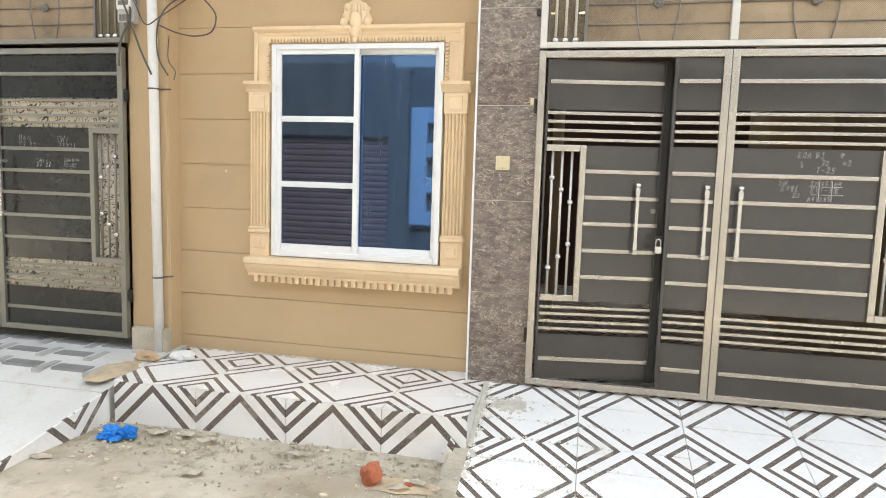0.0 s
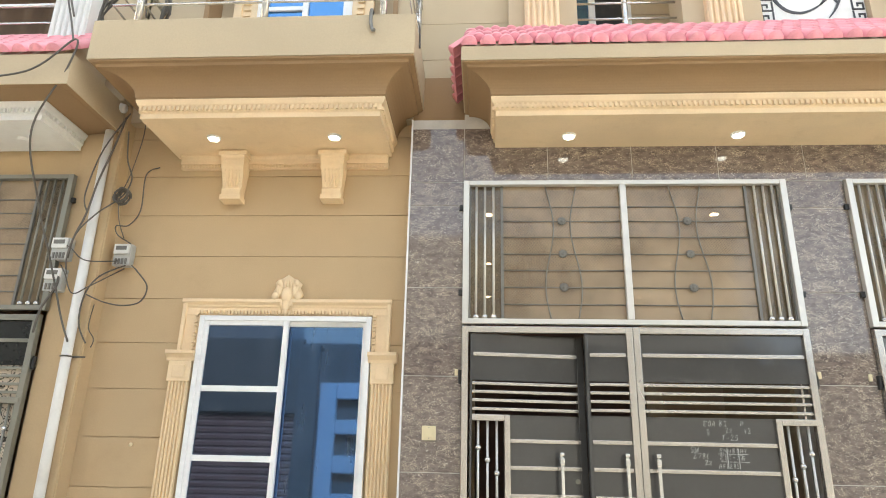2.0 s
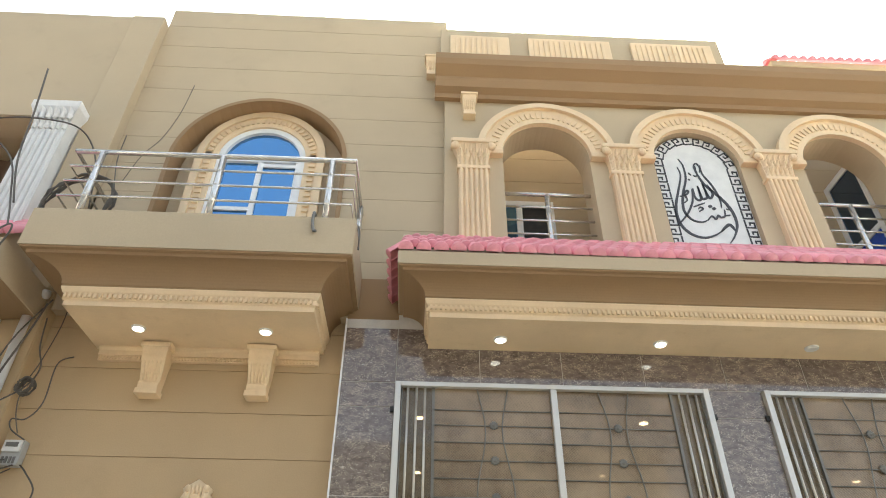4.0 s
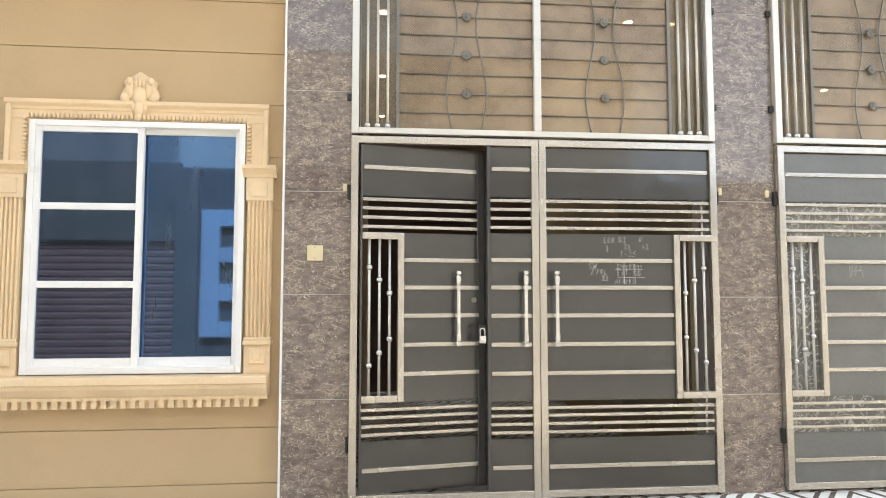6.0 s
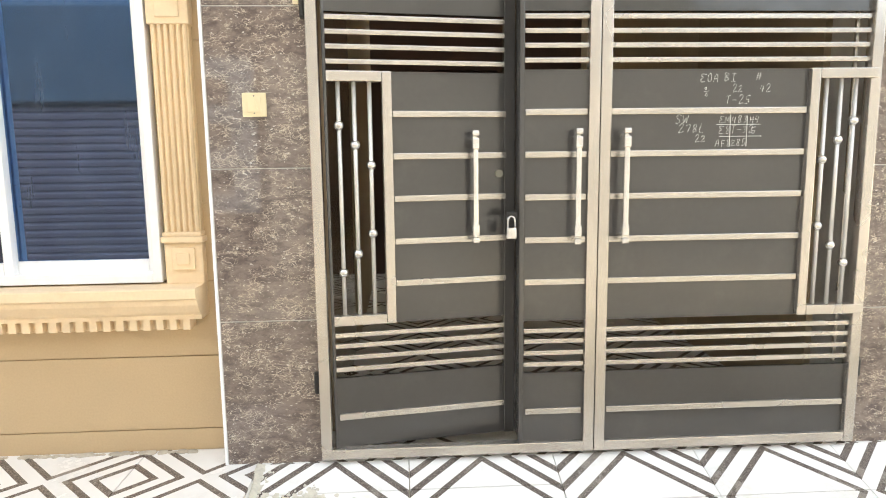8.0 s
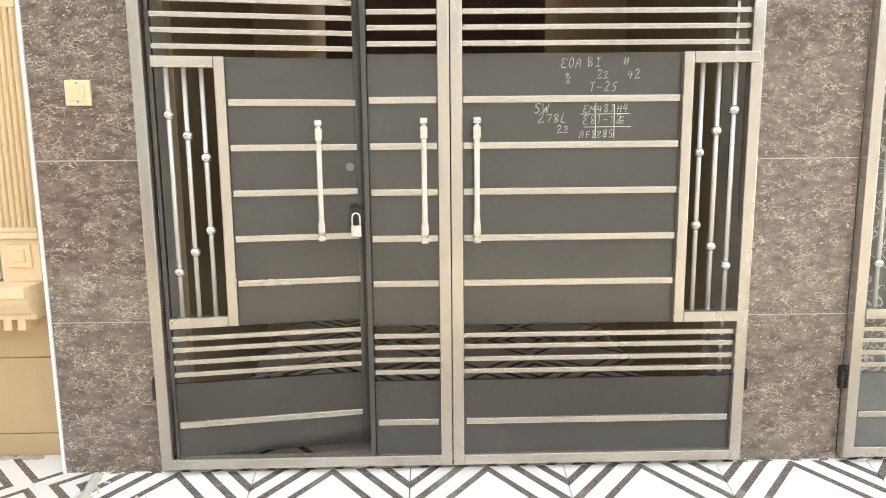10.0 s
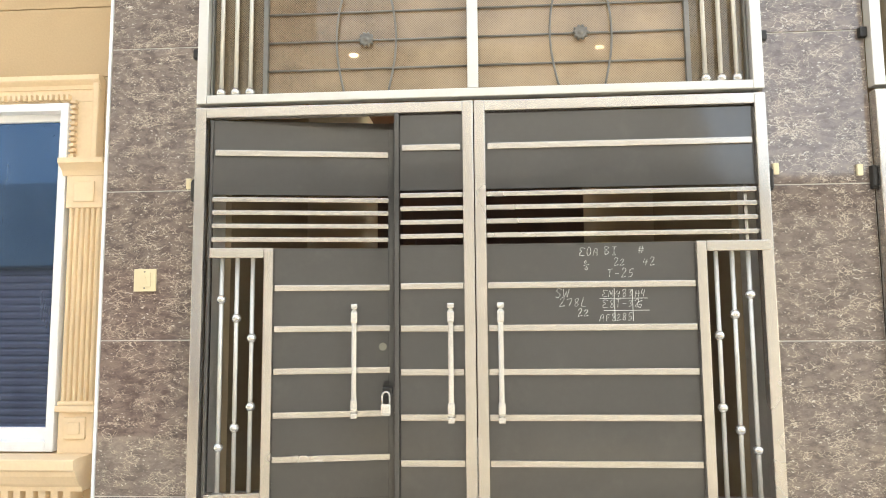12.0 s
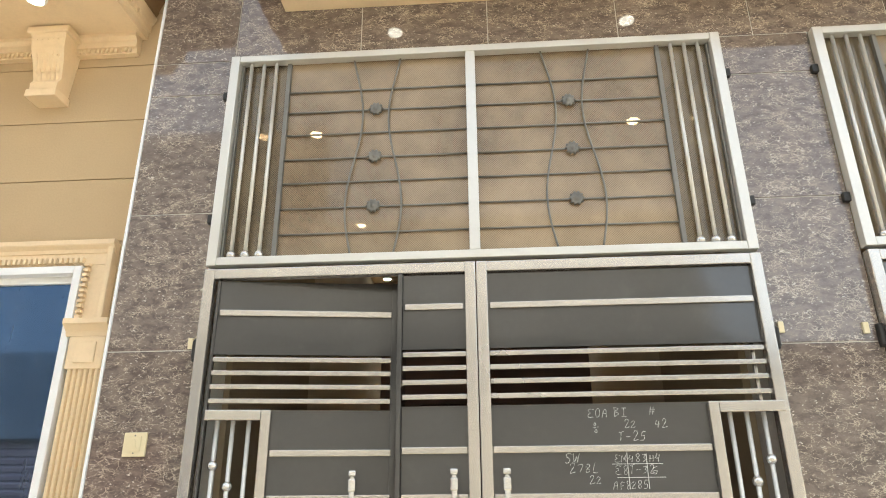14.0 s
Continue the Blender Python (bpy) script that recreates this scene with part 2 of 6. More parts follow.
DARK = surf("dark_iron", (0.03, 0.028, 0.026), 0.5, metal=0.3, var=0.2, big=4, fine=80, rel=0.1)
MARBLE = marble()
FLORAL = floral("floral_frosted_glass", (0.55, 0.46, 0.35), (0.68, 0.61, 0.51), (0.04, 0.035, 0.03))
FLORAL_DARK = floral("grey_floral_glass", (0.16, 0.15, 0.135), (0.25, 0.24, 0.22), (0.55, 0.54, 0.5))
GLASS = bluish_glass("blue_reflective_glass", (0.062, 0.135, 0.285), (0.08, 0.16, 0.33), 0.11)
GLASS_C = bluish_glass("pale_blue_reflective_glass", (0.10, 0.26, 0.52), (0.13, 0.31, 0.58))
GLASS_B = bluish_glass("dark_reflective_glass", (0.07, 0.11, 0.185), (0.09, 0.135, 0.225), 0.07)
FLUTED = tinted_pane("brown_fluted_glass", (0.78, 0.65, 0.50), (0.40, 0.30, 0.195), 1.0)
STREET = street()
SMOKED = tinted_pane("smoked_brown_glass", (0.66, 0.54, 0.40), (0.33, 0.26, 0.165), 0.75)
GROUT = surf("pale_grout", (0.55, 0.52, 0.47), 0.9, var=0.15, big=5, fine=120, rel=0.3)
MORTAR = surf("rough_mortar", (0.46, 0.41, 0.325), 0.95, var=0.2, big=5, fine=60, rel=0.6, stain=(0.25, 0.2, 0.15), dirt=0.5)
SMEAR = surf("dried_cement", (0.56, 0.53, 0.45), 0.95, var=0.2, big=20, fine=90, rel=0.4)
SLOPE = 0.26
CS = math.cos(math.atan(SLOPE))
TILE_RAMP = rhomb("rhombus_tile_ramp", 0, 1, 0.268, 3.757, vscale=CS, wear=0.38)
TILE_TOP = rhomb("rhombus_tile_platform", 0, 1, -0.85, 3.645, wear=0.3)
TILE_SIDE = rhomb("rhombus_tile_side", 1, 2, 3.05, -0.27, wear=0.5, lines=(0.015, 0.1, 0.125, 0.2, 0.29, 0.37))
TILE_RISE = rhomb("rhombus_tile_riser", 0, 2, -0.85, -0.27, wear=0.45, lines=(0.015, 0.1, 0.125, 0.2, 0.29, 0.37))
PINK = surf("faded_red_roof_tile", (0.84, 0.33, 0.37), 0.55, var=0.12, big=4, fine=70, rel=0.2, stain=(0.85, 0.5, 0.5), dirt=0.5, island=0.35)
PORCH = surf("grey_white_porch_tile", (0.66, 0.65, 0.61), 0.35, var=0.1, big=1.4, fine=50, rel=0.15, stain=(0.5, 0.43, 0.32), dirt=0.85)
PORCH_BAR = surf("grey_print_tile", (0.27, 0.265, 0.255), 0.4, var=0.15, big=3, fine=150, rel=0.05, stain=(0.45, 0.4, 0.32), dirt=0.5)
PORCH_PALE = surf("pale_grey_print_tile", (0.42, 0.41, 0.39), 0.4, var=0.15, big=3, fine=150, rel=0.05, stain=(0.5, 0.43, 0.32), dirt=0.7)
MUD = surf("dry_mud", (0.5, 0.36, 0.22), 0.95, var=0.2, big=14, fine=80, rel=0.5)
SAND = surf("tan_sand", (0.5, 0.405, 0.27), 0.95, var=0.2, big=9, fine=120, rel=0.5, stain=(0.4, 0.26, 0.18), dirt=0.4)
FLAKES = surf("grit_flakes", (0.52, 0.46, 0.36), 0.95, var=0.45, big=16, fine=90, rel=0.3)
CABLE = surf("dusty_black_cable", (0.105, 0.092, 0.076), 0.6, var=0.2, rel=0.05)
PLASTIC = surf("grey_plastic", (0.45, 0.45, 0.43), 0.45, var=0.08, rel=0.03, stain=(0.3, 0.27, 0.2), dirt=0.3)
WOOD = surf("dark_brown_wood", (0.075, 0.036, 0.022), 0.45, var=0.2, big=3, fine=50, rel=0.1)
GLAZED = surf("glossy_tan_wall_tile", (0.44, 0.35, 0.23), 0.06, var=0.08, big=1.2, fine=60, rel=0.0)
IVORY = surf("ivory_plastic", (0.72, 0.62, 0.4), 0.4, var=0.04, rel=0.02)
ROYAL = surf("royal_blue_gloss", (0.03, 0.09, 0.5), 0.2, var=0.1, rel=0.02)
BAG = surf("blue_plastic_bag", (0.02, 0.2, 0.62), 0.3, var=0.2, big=20, fine=60, rel=0.3)
BRICKM = surf("red_brick", (0.42, 0.13, 0.065), 0.9, var=0.25, big=12, fine=90, rel=0.6, stain=(0.5, 0.32, 0.22), dirt=0.5)
PAPER = surf("crumpled_paper", (0.74, 0.68, 0.57), 0.9, var=0.15, big=20, fine=60, rel=0.3)
STONE = surf("pale_rubble", (0.47, 0.40, 0.3), 0.95, var=0.2, big=15, fine=80, rel=0.6, island=0.5)
CHALK = surf("white_chalk", (0.6, 0.6, 0.57), 0.95, var=0.25, big=30, fine=200, rel=0.0)
BLACKINK = surf("black_stone_inlay", (0.05, 0.05, 0.055), 0.5, var=0.2, big=6, fine=80, rel=0.05)
MOSAIC = surf("white_stone_panel", (0.74, 0.74, 0.71), 0.5, var=0.08, big=8, fine=120, rel=0.15)
SLAT = surf("brown_shutter_paint", (0.085, 0.04, 0.034), 0.5, var=0.15, big=3, fine=60, rel=0.1)
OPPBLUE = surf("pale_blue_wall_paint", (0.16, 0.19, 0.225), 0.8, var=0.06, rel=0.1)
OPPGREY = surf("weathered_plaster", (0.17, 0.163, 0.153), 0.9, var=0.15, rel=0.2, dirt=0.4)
# dark tone for the unseen block that hides sky from the mirrors
OPPSHADE = surf("dark_grey_sky_mask", (0.062, 0.062, 0.064), 0.9, var=0.12, rel=0.2, dirt=0.2)
# grey darkened to set how bright the gate's reflections are
OPPMID = surf("mid_grey_reflection_tone", (0.165, 0.157, 0.145), 0.85, var=0.1, rel=0.15, dirt=0.3)
# near-black for mirrored walls, and for sheets that stand in for dark rooms
OPPDARK = surf("near_black_matt", (0.03, 0.029, 0.028), 0.8, var=0.2, rel=0.2, dirt=0.2)
CURTAIN = surf("brown_curtain", (0.16, 0.11, 0.075), 0.9, var=0.15, rel=0.1)
LAMP_IN = lamp_mat("porch_downlight_glow", (1.0, 0.95, 0.86), 6.0)
LAMP = lamp_mat("downlight_glow", (1.0, 0.93, 0.8), 1.7)


# ---- mesh helpers ----
def bx(bm, x0, x1, y0, y1, z0, z1, bev=0.0, m=None):
    """A box, its edges rounded by bev, added to bm."""
    made = bmesh.ops.create_cube(bm, size=1.0)["verts"]
    for v in made:
        v.co = Vector(((x0 + x1) / 2 + v.co.x * (x1 - x0), (y0 + y1) / 2 + v.co.y * (y1 - y0), (z0 + z1) / 2 + v.co.z * (z1 - z0)))
        if m is not None:
            v.co = m @ v.co
    if bev:
        edges = list({e for v in made for e in v.link_edges})
        bmesh.ops.bevel(bm, geom=edges, offset=min(bev, abs(x1 - x0) * .4, abs(y1 - y0) * .4, abs(z1 - z0) * .4), segments=2, profile=0.6, affect='EDGES')
    return bm


def box(*a, **k):
    return bx(bmesh.new(), *a, **k)


def prism(bm, pts, y0, y1):
    """A polygon in x, z, drawn out from y0 to y1."""
    a = [bm.verts.new((x, y0, z)) for x, z in pts]
    b = [bm.verts.new((x, y1, z)) for x, z in pts]
    bm.faces.new(a)
    bm.faces.new(b[::-1])
    n = len(pts)
    for i in range(n):
        bm.faces.new((a[i], b[i], b[(i + 1) % n], a[(i + 1) % n]))
    return bm


def side_prism(bm, pts, x0, x1):
    """A profile in y, z, drawn out along x."""
    a = [bm.verts.new((x0, y, z)) for y, z in pts]
    b = [bm.verts.new((x1, y, z)) for y, z in pts]
    bm.faces.new(a)
    bm.faces.new(b[::-1])
    n = len(pts)
    for i in range(n):
        bm.faces.new((a[i], b[i], b[(i + 1) % n], a[(i + 1) % n]))
    return bm


def rod(bm, p, q, r, seg=10):
    p, q = Vector(p), Vector(q)
    d = q - p
    m = Matrix.Translation((p + q) / 2) @ d.to_track_quat('Z', 'Y').to_matrix().to_4x4()
    bmesh.ops.create_cone(bm, cap_ends=True, segments=seg, radius1=r, radius2=r, depth=d.length, matrix=m)
    return bm


def ball(bm, c, r, sx=1, sy=1, sz=1, u=12, v=8):
    bmesh.ops.create_uvsphere(bm, u_segments=u, v_segments=v, radius=r, matrix=Matrix.Translation(c) @ Matrix.Diagonal((sx, sy, sz, 1)))
    return bm


def tube(bm, pts, r, seg=7):
    """A round bar along a line of points."""
    pts = [Vector(p) for p in pts]
    rings = []
    for i, p in enumerate(pts):
        d = (pts[min(i + 1, len(pts) - 1)] - pts[max(i - 1, 0)]).normalized()
        side = d.cross(Vector((0.31, 0.17, 0.93))).normalized()
        up = side.cross(d)
        rings.append([bm.verts.new(p + r * (math.cos(6.2832 * k / seg) * side + math.sin(6.2832 * k / seg) * up)) for k in range(seg)])
    for a, b in zip(rings, rings[1:]):
        for k in range(seg):
            bm.faces.new((a[k], a[(k + 1) % seg], b[(k + 1) % seg], b[k]))
    bm.faces.new(rings[0][::-1])
    bm.faces.new(rings[-1])
    return bm


def spline(pts, n=8):
    """Points on a smooth line through pts."""
    pts = [Vector(p) for p in pts]
    out = []
    for i in range(len(pts) - 1):
        a, b, c, d = pts[max(i - 1, 0)], pts[i], pts[i + 1], pts[min(i + 2, len(pts) - 1)]
        for k in range(n):
            t = k / n
            out.append(0.5 * (2 * b + (c - a) * t + (2 * a - 5 * b + 4 * c - d) * t * t + (3 * b - a - 3 * c + d) * t ** 3))
    return out + [pts[-1]]


def mesh_of(name, bm, material, smooth=False):
    bmesh.ops.recalc_face_normals(bm, faces=bm.faces)
    me = bpy.data.meshes.new(name)
    bm.to_mesh(me)
    bm.free()
    me.materials.append(material)
    if smooth:
        for p in me.polygons:
            p.use_smooth = True
    return me


def part(name, bm, material, parent=None, label="", smooth=False):
    ob = new(name, mesh_of(name, bm, material, smooth))
    if parent is not None:
        ob.parent = parent
        ob.matrix_parent_inverse = Matrix.Translation(-parent.location)
    if label:
        tagged(ob, label=label)
    return ob


def thing(name, label, category, group="", kind="", at=(0, 0, 0)):
    ob = new(name)
    ob.location = at
    ob.empty_display_size = 0.1
    return tagged(ob, label, category, group, kind)


def solid(name, bm, material, label, category, group="", kind="", smooth=False):
    return tagged(part(name, bm, material, None, "", smooth), label, category, group, kind)


# ---- setting ----
W = 4.10      # face of the upper banded wall
WL = 4.20     # face of the lower banded wall
GY = 4.0      # front of the gate frames
TY = 4.04     # face of the marble tiles
ZS = -0.235   # street
ZP = 0.03     # platform and porch floor

# street sheet with a gently uneven near field
bm = bmesh.new()
xs = [-80, -30, -10] + [-6 + 0.15 * i for i in range(81)] + [10, 30, 80]
ys = [-80, -30, -8] + [-2 + 0.15 * i for i in range(44)] + [8, 30, 80]
grid = [[bm.verts.new((x, y, ZS + (0.018 * (noise.noise((x * 1.7, y * 1.7, 0))) + 0.008 * noise.noise((x * 7, y * 7, 3)) - 0.006 if -6 < x < 6 and -2 < y < 4.4 else -0.02))) for x in xs] for y in ys]
for r0, r1 in zip(grid, grid[1:]):
    for i in range(len(xs) - 1):
        bm.faces.new((r0[i], r0[i + 1], r1[i + 1], r1[i]))
ground = solid("ground", bm, STREET, "dusty grey-brown concrete street littered with rubble", "street", kind="structure", smooth=True)

BAND = 0.3228


def bands(parent, material, x0, x1, z0, z1, zfirst, step, holes, y=W, deep=0.012):
    """Plaster bands with narrow recessed joints. holes: (left edge, right edge) as functions of z, and their z range."""
    zs = [z0] + [z for z in (zfirst + step * k for k in range(-20, 40)) if z0 + 0.02 < z < z1 - 0.02] + [z1]
    g = 0.0022
    for a, b in zip(zs, zs[1:]):
        a, b = a + g, b - g
        cuts = [h for h in holes if h[2] < b and h[3] > a]
        n = 10
        if not cuts:
            part("plaster_band", box(x0, x1, y, y + deep, a, b, bev=0.003), material, parent)
            continue
        left, right, za, zb = cuts[0]
        lo, hi = max(a, za), min(b, zb)
        zz = [lo + (hi - lo) * k / n for k in range(n + 1)]
        pl = [(x0, a), (x0, b)] + ([(left(hi), b)] if hi < b else []) + [(left(z), z) for z in zz[::-1]] + ([(left(lo), a)] if lo > a else [])
        pr = [(x1, a), (x1, b)] + ([(right(hi), b)] if hi < b else []) + [(right(z), z) for z in zz[::-1]] + ([(right(lo), a)] if lo > a else [])
        if hi < b:
            part("plaster_band", prism(bmesh.new(), [(left(hi), b), (left(hi), hi), (right(hi), hi), (right(hi), b)], y, y + deep), material, parent)
        part("plaster_band", prism(bmesh.new(), pl, y, y + deep), material, parent)
        part("plaster_band", prism(bmesh.new(), pr, y, y + deep), material, parent)


WX0, WX1, WZ0, WZ1 = -1.955, -0.72, 0.77, 2.258
bm = bmesh.new()
bx(bm, -2.72, WX0, WL + 0.010, WL + 0.2, -0.3, 3.9)
bx(bm, WX1, -0.475, WL + 0.010, WL + 0.2, -0.3, 3.9)
bx(bm, WX0, WX1, WL + 0.010, WL + 0.2, -0.3, WZ0)
bx(bm, WX0, WX1, WL + 0.010, WL + 0.2, WZ1, 3.9)
wall_front = solid("wall_front", bm, TAN, "tan plastered house wall with horizontal grooved bands", "wall", kind="structure")
bands(wall_front, TAN, -2.72, -0.475, -0.2, 3.95, 1.093, BAND, [(lambda z: WX0, lambda z: WX1, WZ0, WZ1)], y=WL)

# neighbour's plain pillar strip
bm = box(-3.03, -2.72, 4.06, 4.40, -0.3, 5.0, bev=0.01)
bx(bm, -2.75, -2.715, 4.075, 4.38, -0.3, 3.9, bev=0.004)
solid("wall_pillar", bm, TAN, "plain tan plastered pillar between two houses", "pillar", kind="structure")
solid("pillar_plinth", box(-3.0, -2.70, 4.0, 4.06, -0.1, 0.2, bev=0.012), MORTAR, "grey mortar plinth at the foot of the pillar", "plinth", kind="structure")

# core behind the tiles, lintel and upper floor slab
wall_tiled = solid("wall_tiled", box(-0.475, -0.085, TY + 0.003, 4.33, -0.3, 3.735), GROUT, "gate wall faced with glossy dark brown marble tiles", "wall", kind="structure")
for x0, x1, z0 in ((2.155, 2.555, -0.3), (4.80, 5.3, -0.3), (-0.085, 2.155, 3.225), (2.555, 4.80, 3.225)):
    part("wall_core", box(x0, x1, TY + 0.003, 4.33, z0, 3.78), GROUT, wall_tiled)

# porch rooms behind the gates
solid("wall_porch_rear_left", box(-0.6, -0.06, 5.602, 8.39, ZP + 0.001, 3.299), TAN2, "plain tan inner wall of the porch", "wall", kind="structure")
solid("wall_porch_rear_middle", box(2.127, 2.585, 5.602, 8.39, ZP + 0.001, 3.299), TAN2, "plain tan inner wall between the porches", "wall", kind="structure")
solid("wall_porch_left", box(-0.6, -0.06, 4.335, 5.6, ZP + 0.001, 3.299), GLAZED, "glossy tan tiled inner wall of the shaded porch", "wall", kind="structure")
solid("wall_porch_middle", box(2.127, 2.585, 4.335, 5.6, ZP + 0.001, 3.299), GLAZED, "glossy tan tiled inner wall between the porches", "wall", kind="structure")
solid("wall_porch_right", box(5.3, 5.45, 4.33, 8.6, ZP - 0.2, 3.5), TAN2, "tan inner wall of the shaded porch", "wall", kind="structure")
solid("wall_porch_back", prism(bmesh.new(), [(-0.47, ZP - 0.2), (0.35, ZP - 0.2), (0.35, 2.15), (1.25, 2.15), (1.25, ZP - 0.2), (5.3, ZP - 0.2), (5.3, 3.5), (-0.47, 3.5)], 8.4, 8.6), WOOD, "dark brown panelled back wall of the porch", "wall", kind="structure")
solid("porch_ceiling", box(-0.475, 5.3, 4.33, 7.8, 3.3, 3.42), TAN, "tan painted porch ceiling", "ceiling", kind="structure")
solid("porch_floor", bx(box(-0.335, 5.45, 4.03, 8.6, ZP - 0.2, ZP), -0.6, -0.335, 4.33, 8.6, ZP - 0.2, ZP), TILE_TOP, "white porch floor tiles with dark rhombus print", "floor", kind="structure")
bm = box(0.335, 1.265, 8.44, 8.49, ZP - 0.01, 2.165, bev=0.005)
for i in range(2):
    for j in range(3):
        bx(bm, 0.44 + i * 0.40, 0.76 + i * 0.40, 8.425, 8.445, 0.2 + j * 0.64, 0.72 + j * 0.64, bev=0.01)
solid("door_1", bm, SLAT, "dark brown panelled inner door", "door", kind="structure")

# downlights in the porch ceiling
for x in (0.10, 1.95, 2.85, 4.55):
    for y in (4.85, 6.26, 7.66):
        bm = bmesh.new()
        bmesh.ops.create_cone(bm, cap_ends=True, segments=24, radius1=0.042, radius2=0.05, depth=0.012, matrix=Matrix.Translation((x, y, 3.296)))
        d = solid("downlight", bm, WHITE, "round lit downlight in the porch ceiling", "downlight", "downlights in the porch")
        bm = bmesh.new()
        bmesh.ops.create_cone(bm, cap_ends=True, segments=24, radius1=0.034, radius2=0.034, depth=0.006, matrix=Matrix.Translation((x, y, 3.288)))
        part("lens", bm, LAMP_IN, d)

# platform in front of the window
PX0, PX1, PY = -2.63, -0.345, 3.35
platform = solid("platform", box(PX0 + 0.012, -0.483, PY + 0.012, WL, ZS - 0.1, ZP - 0.01), MORTAR, "raised tiled platform below the window", "platform", kind="structure")

# ramp in front of the gates
Y1 = 4.03
Y0 = Y1 - (ZP - ZS + 0.02) / SLOPE


def ramp_z(y):
    return ZP - SLOPE * (4.03 - y)


bm = side_prism(bmesh.new(), [(Y0, ZS - 0.1), (Y0, ramp_z(Y0) - 0.012), (Y1, ZP - 0.012), (Y1, ZS - 0.1)], -0.335, 5.3)
ramp_base = solid("ramp", bm, MORTAR, "sloping tiled ramp from the street up to the gates", "ramp", kind="structure")
bm = bmesh.new()
ed = [3.40 - 0.03 * k for k in range(17)]
rim = []
for k, y in enumerate(ed):
    w = 0.1 + 0.012 * noise.noise((k * 0.5, 0, 4)) + 0.03 * k / 16
    z = ramp_z(y) - 0.006 + 0.004 * noise.noise((k * 0.7, 2, 0))
    rim.append([bm.verts.new(p) for p in ((-0.332, y, ZS - 0.06), (-0.332, y, z), (-0.345 - w * 0.8, y, z - 0.004), (-0.34 - w, y, z - 0.02), (-0.36 - w, y, ZS - 0.06))])
for a, b in zip(rim, rim[1:]):
    for q in range(4):
        bm.faces.new((a[q], a[q + 1], b[q + 1], b[q]))
bm.faces.new(rim[0])
bm.faces.new(rim[-1][::-1])
solid("mortar_edge", bm, MORTAR, "rough cement edge along the side of the ramp", "edging", kind="structure")

# neighbour's drive
prof = [(2.15, ZS - 0.1), (2.15, ZS - 0.01), (2.45, -0.19), (2.9, -0.125), (3.3, -0.05), (3.5, -0.012), (3.75, 0.017), (4.4, 0.045), (4.4, ZS - 0.1)]
bm = side_prism(bmesh.new(), prof, -6.2, -2.672)
drive = solid("neighbour_drive", bm, PORCH, "worn grey and white tiled drive of the neighbour", "drive", kind="structure")
part("side_tile", side_prism(bmesh.new(), [(2.4, ZS - 0.1), (2.4, -0.205), (2.9, -0.119), (3.34, -0.038), (3.34, ZS - 0.1)], -2.671, -2.657), TILE_SIDE, drive, "dirty printed side tiles")
for ya, yb, za, zb in ((2.92, 2.922, -0.125, -0.12), (3.3, 3.302, -0.05, -0.045)):
    part("joint", box(-6.2, -2.673, ya, yb + 0.004, za - 0.02, za + 0.0035), GROUT, drive)

# storey above: wall with an arched niche
NX, NR, NSP = -1.445, 0.775, 5.40


def arc(x, z, r, a0=0, a1=180, n=24, sz=1.0):
    return [(x + r * math.cos(radians(a0 + (a1 - a0) * k / n)), z + sz * r * math.sin(radians(a0 + (a1 - a0) * k / n))) for k in range(n + 1)]


def niche_half(z):
    return NR if z < NSP else math.sqrt(max(0.0, NR * NR - (z - NSP) ** 2))


bm = bmesh.new()
bx(bm, -2.72, NX - NR, W + 0.012, 4.6, 3.78, 7.6)
bx(bm, NX + NR, 0.27, W + 0.012, 4.6, 3.78, 7.6)
prism(bm, arc(NX, NSP, NR)[::-1] + [(NX + NR, 7.6), (NX - NR, 7.6)], W + 0.012, 4.6)
wall_upper = solid("wall_upper", bm, TAN2, "upper tan wall with grooved bands and a deep arched niche", "wall", kind="structure")
bands(wall_upper, TAN2, -2.72, 0.27, 4.13, 7.6, 4.30, 0.335, [(lambda z: NX - niche_half(z), lambda z: NX + niche_half(z), 3.9, NSP + NR - 0.001)])
part("wall_base", box(-0.475, 0.27, W - 0.012, W + 0.012, 3.66, 4.13), BROWN, wall_upper)
bm = bmesh.new()
prism(bm, [(NX - NR + 0.008, 4.2), (NX - NR - 0.03, 4.2)] + arc(NX, NSP, NR + 0.03)[::-1] + [(NX + NR + 0.03, 4.2), (NX + NR - 0.008, 4.2)] + arc(NX, NSP, NR - 0.008), W - 0.02, W + 0.218)
part("niche_reveal", bm, BROWN, wall_upper)
solid("niche_back", box(-2.4, -0.5, 4.315, 4.58, 3.9, 6.5), TAN2, "tan back wall of the arched niche", "wall", kind="structure")

# roof slab of the house, to close it above
solid("upper_slab", box(-2.72, 5.6, 4.92, 7.3, 7.3, 7.5), TAN2, "flat roof slab of the house", "roof", kind="structure")
solid("house_rear", box(-2.72, 5.6, 8.9, 9.05, 3.6, 7.4), TAN2, "rear wall closing the house", "wall", kind="structure")
solid("middle_slab", box(-2.72, 5.6, 4.33, 7.8, 3.63, 4.15), TAN2, "floor slab between the storeys", "floor", kind="structure")

solid("wall_rear_ground", box(-2.72, -0.6, 8.9, 9.05, ZS, 3.6), TAN2, "rear wall of the ground floor", "wall", kind="structure")
solid("wall_party", box(-3.03, -2.722, 4.332, 9.05, ZS, 7.3), TAN2, "party wall between the two houses", "wall", kind="structure")

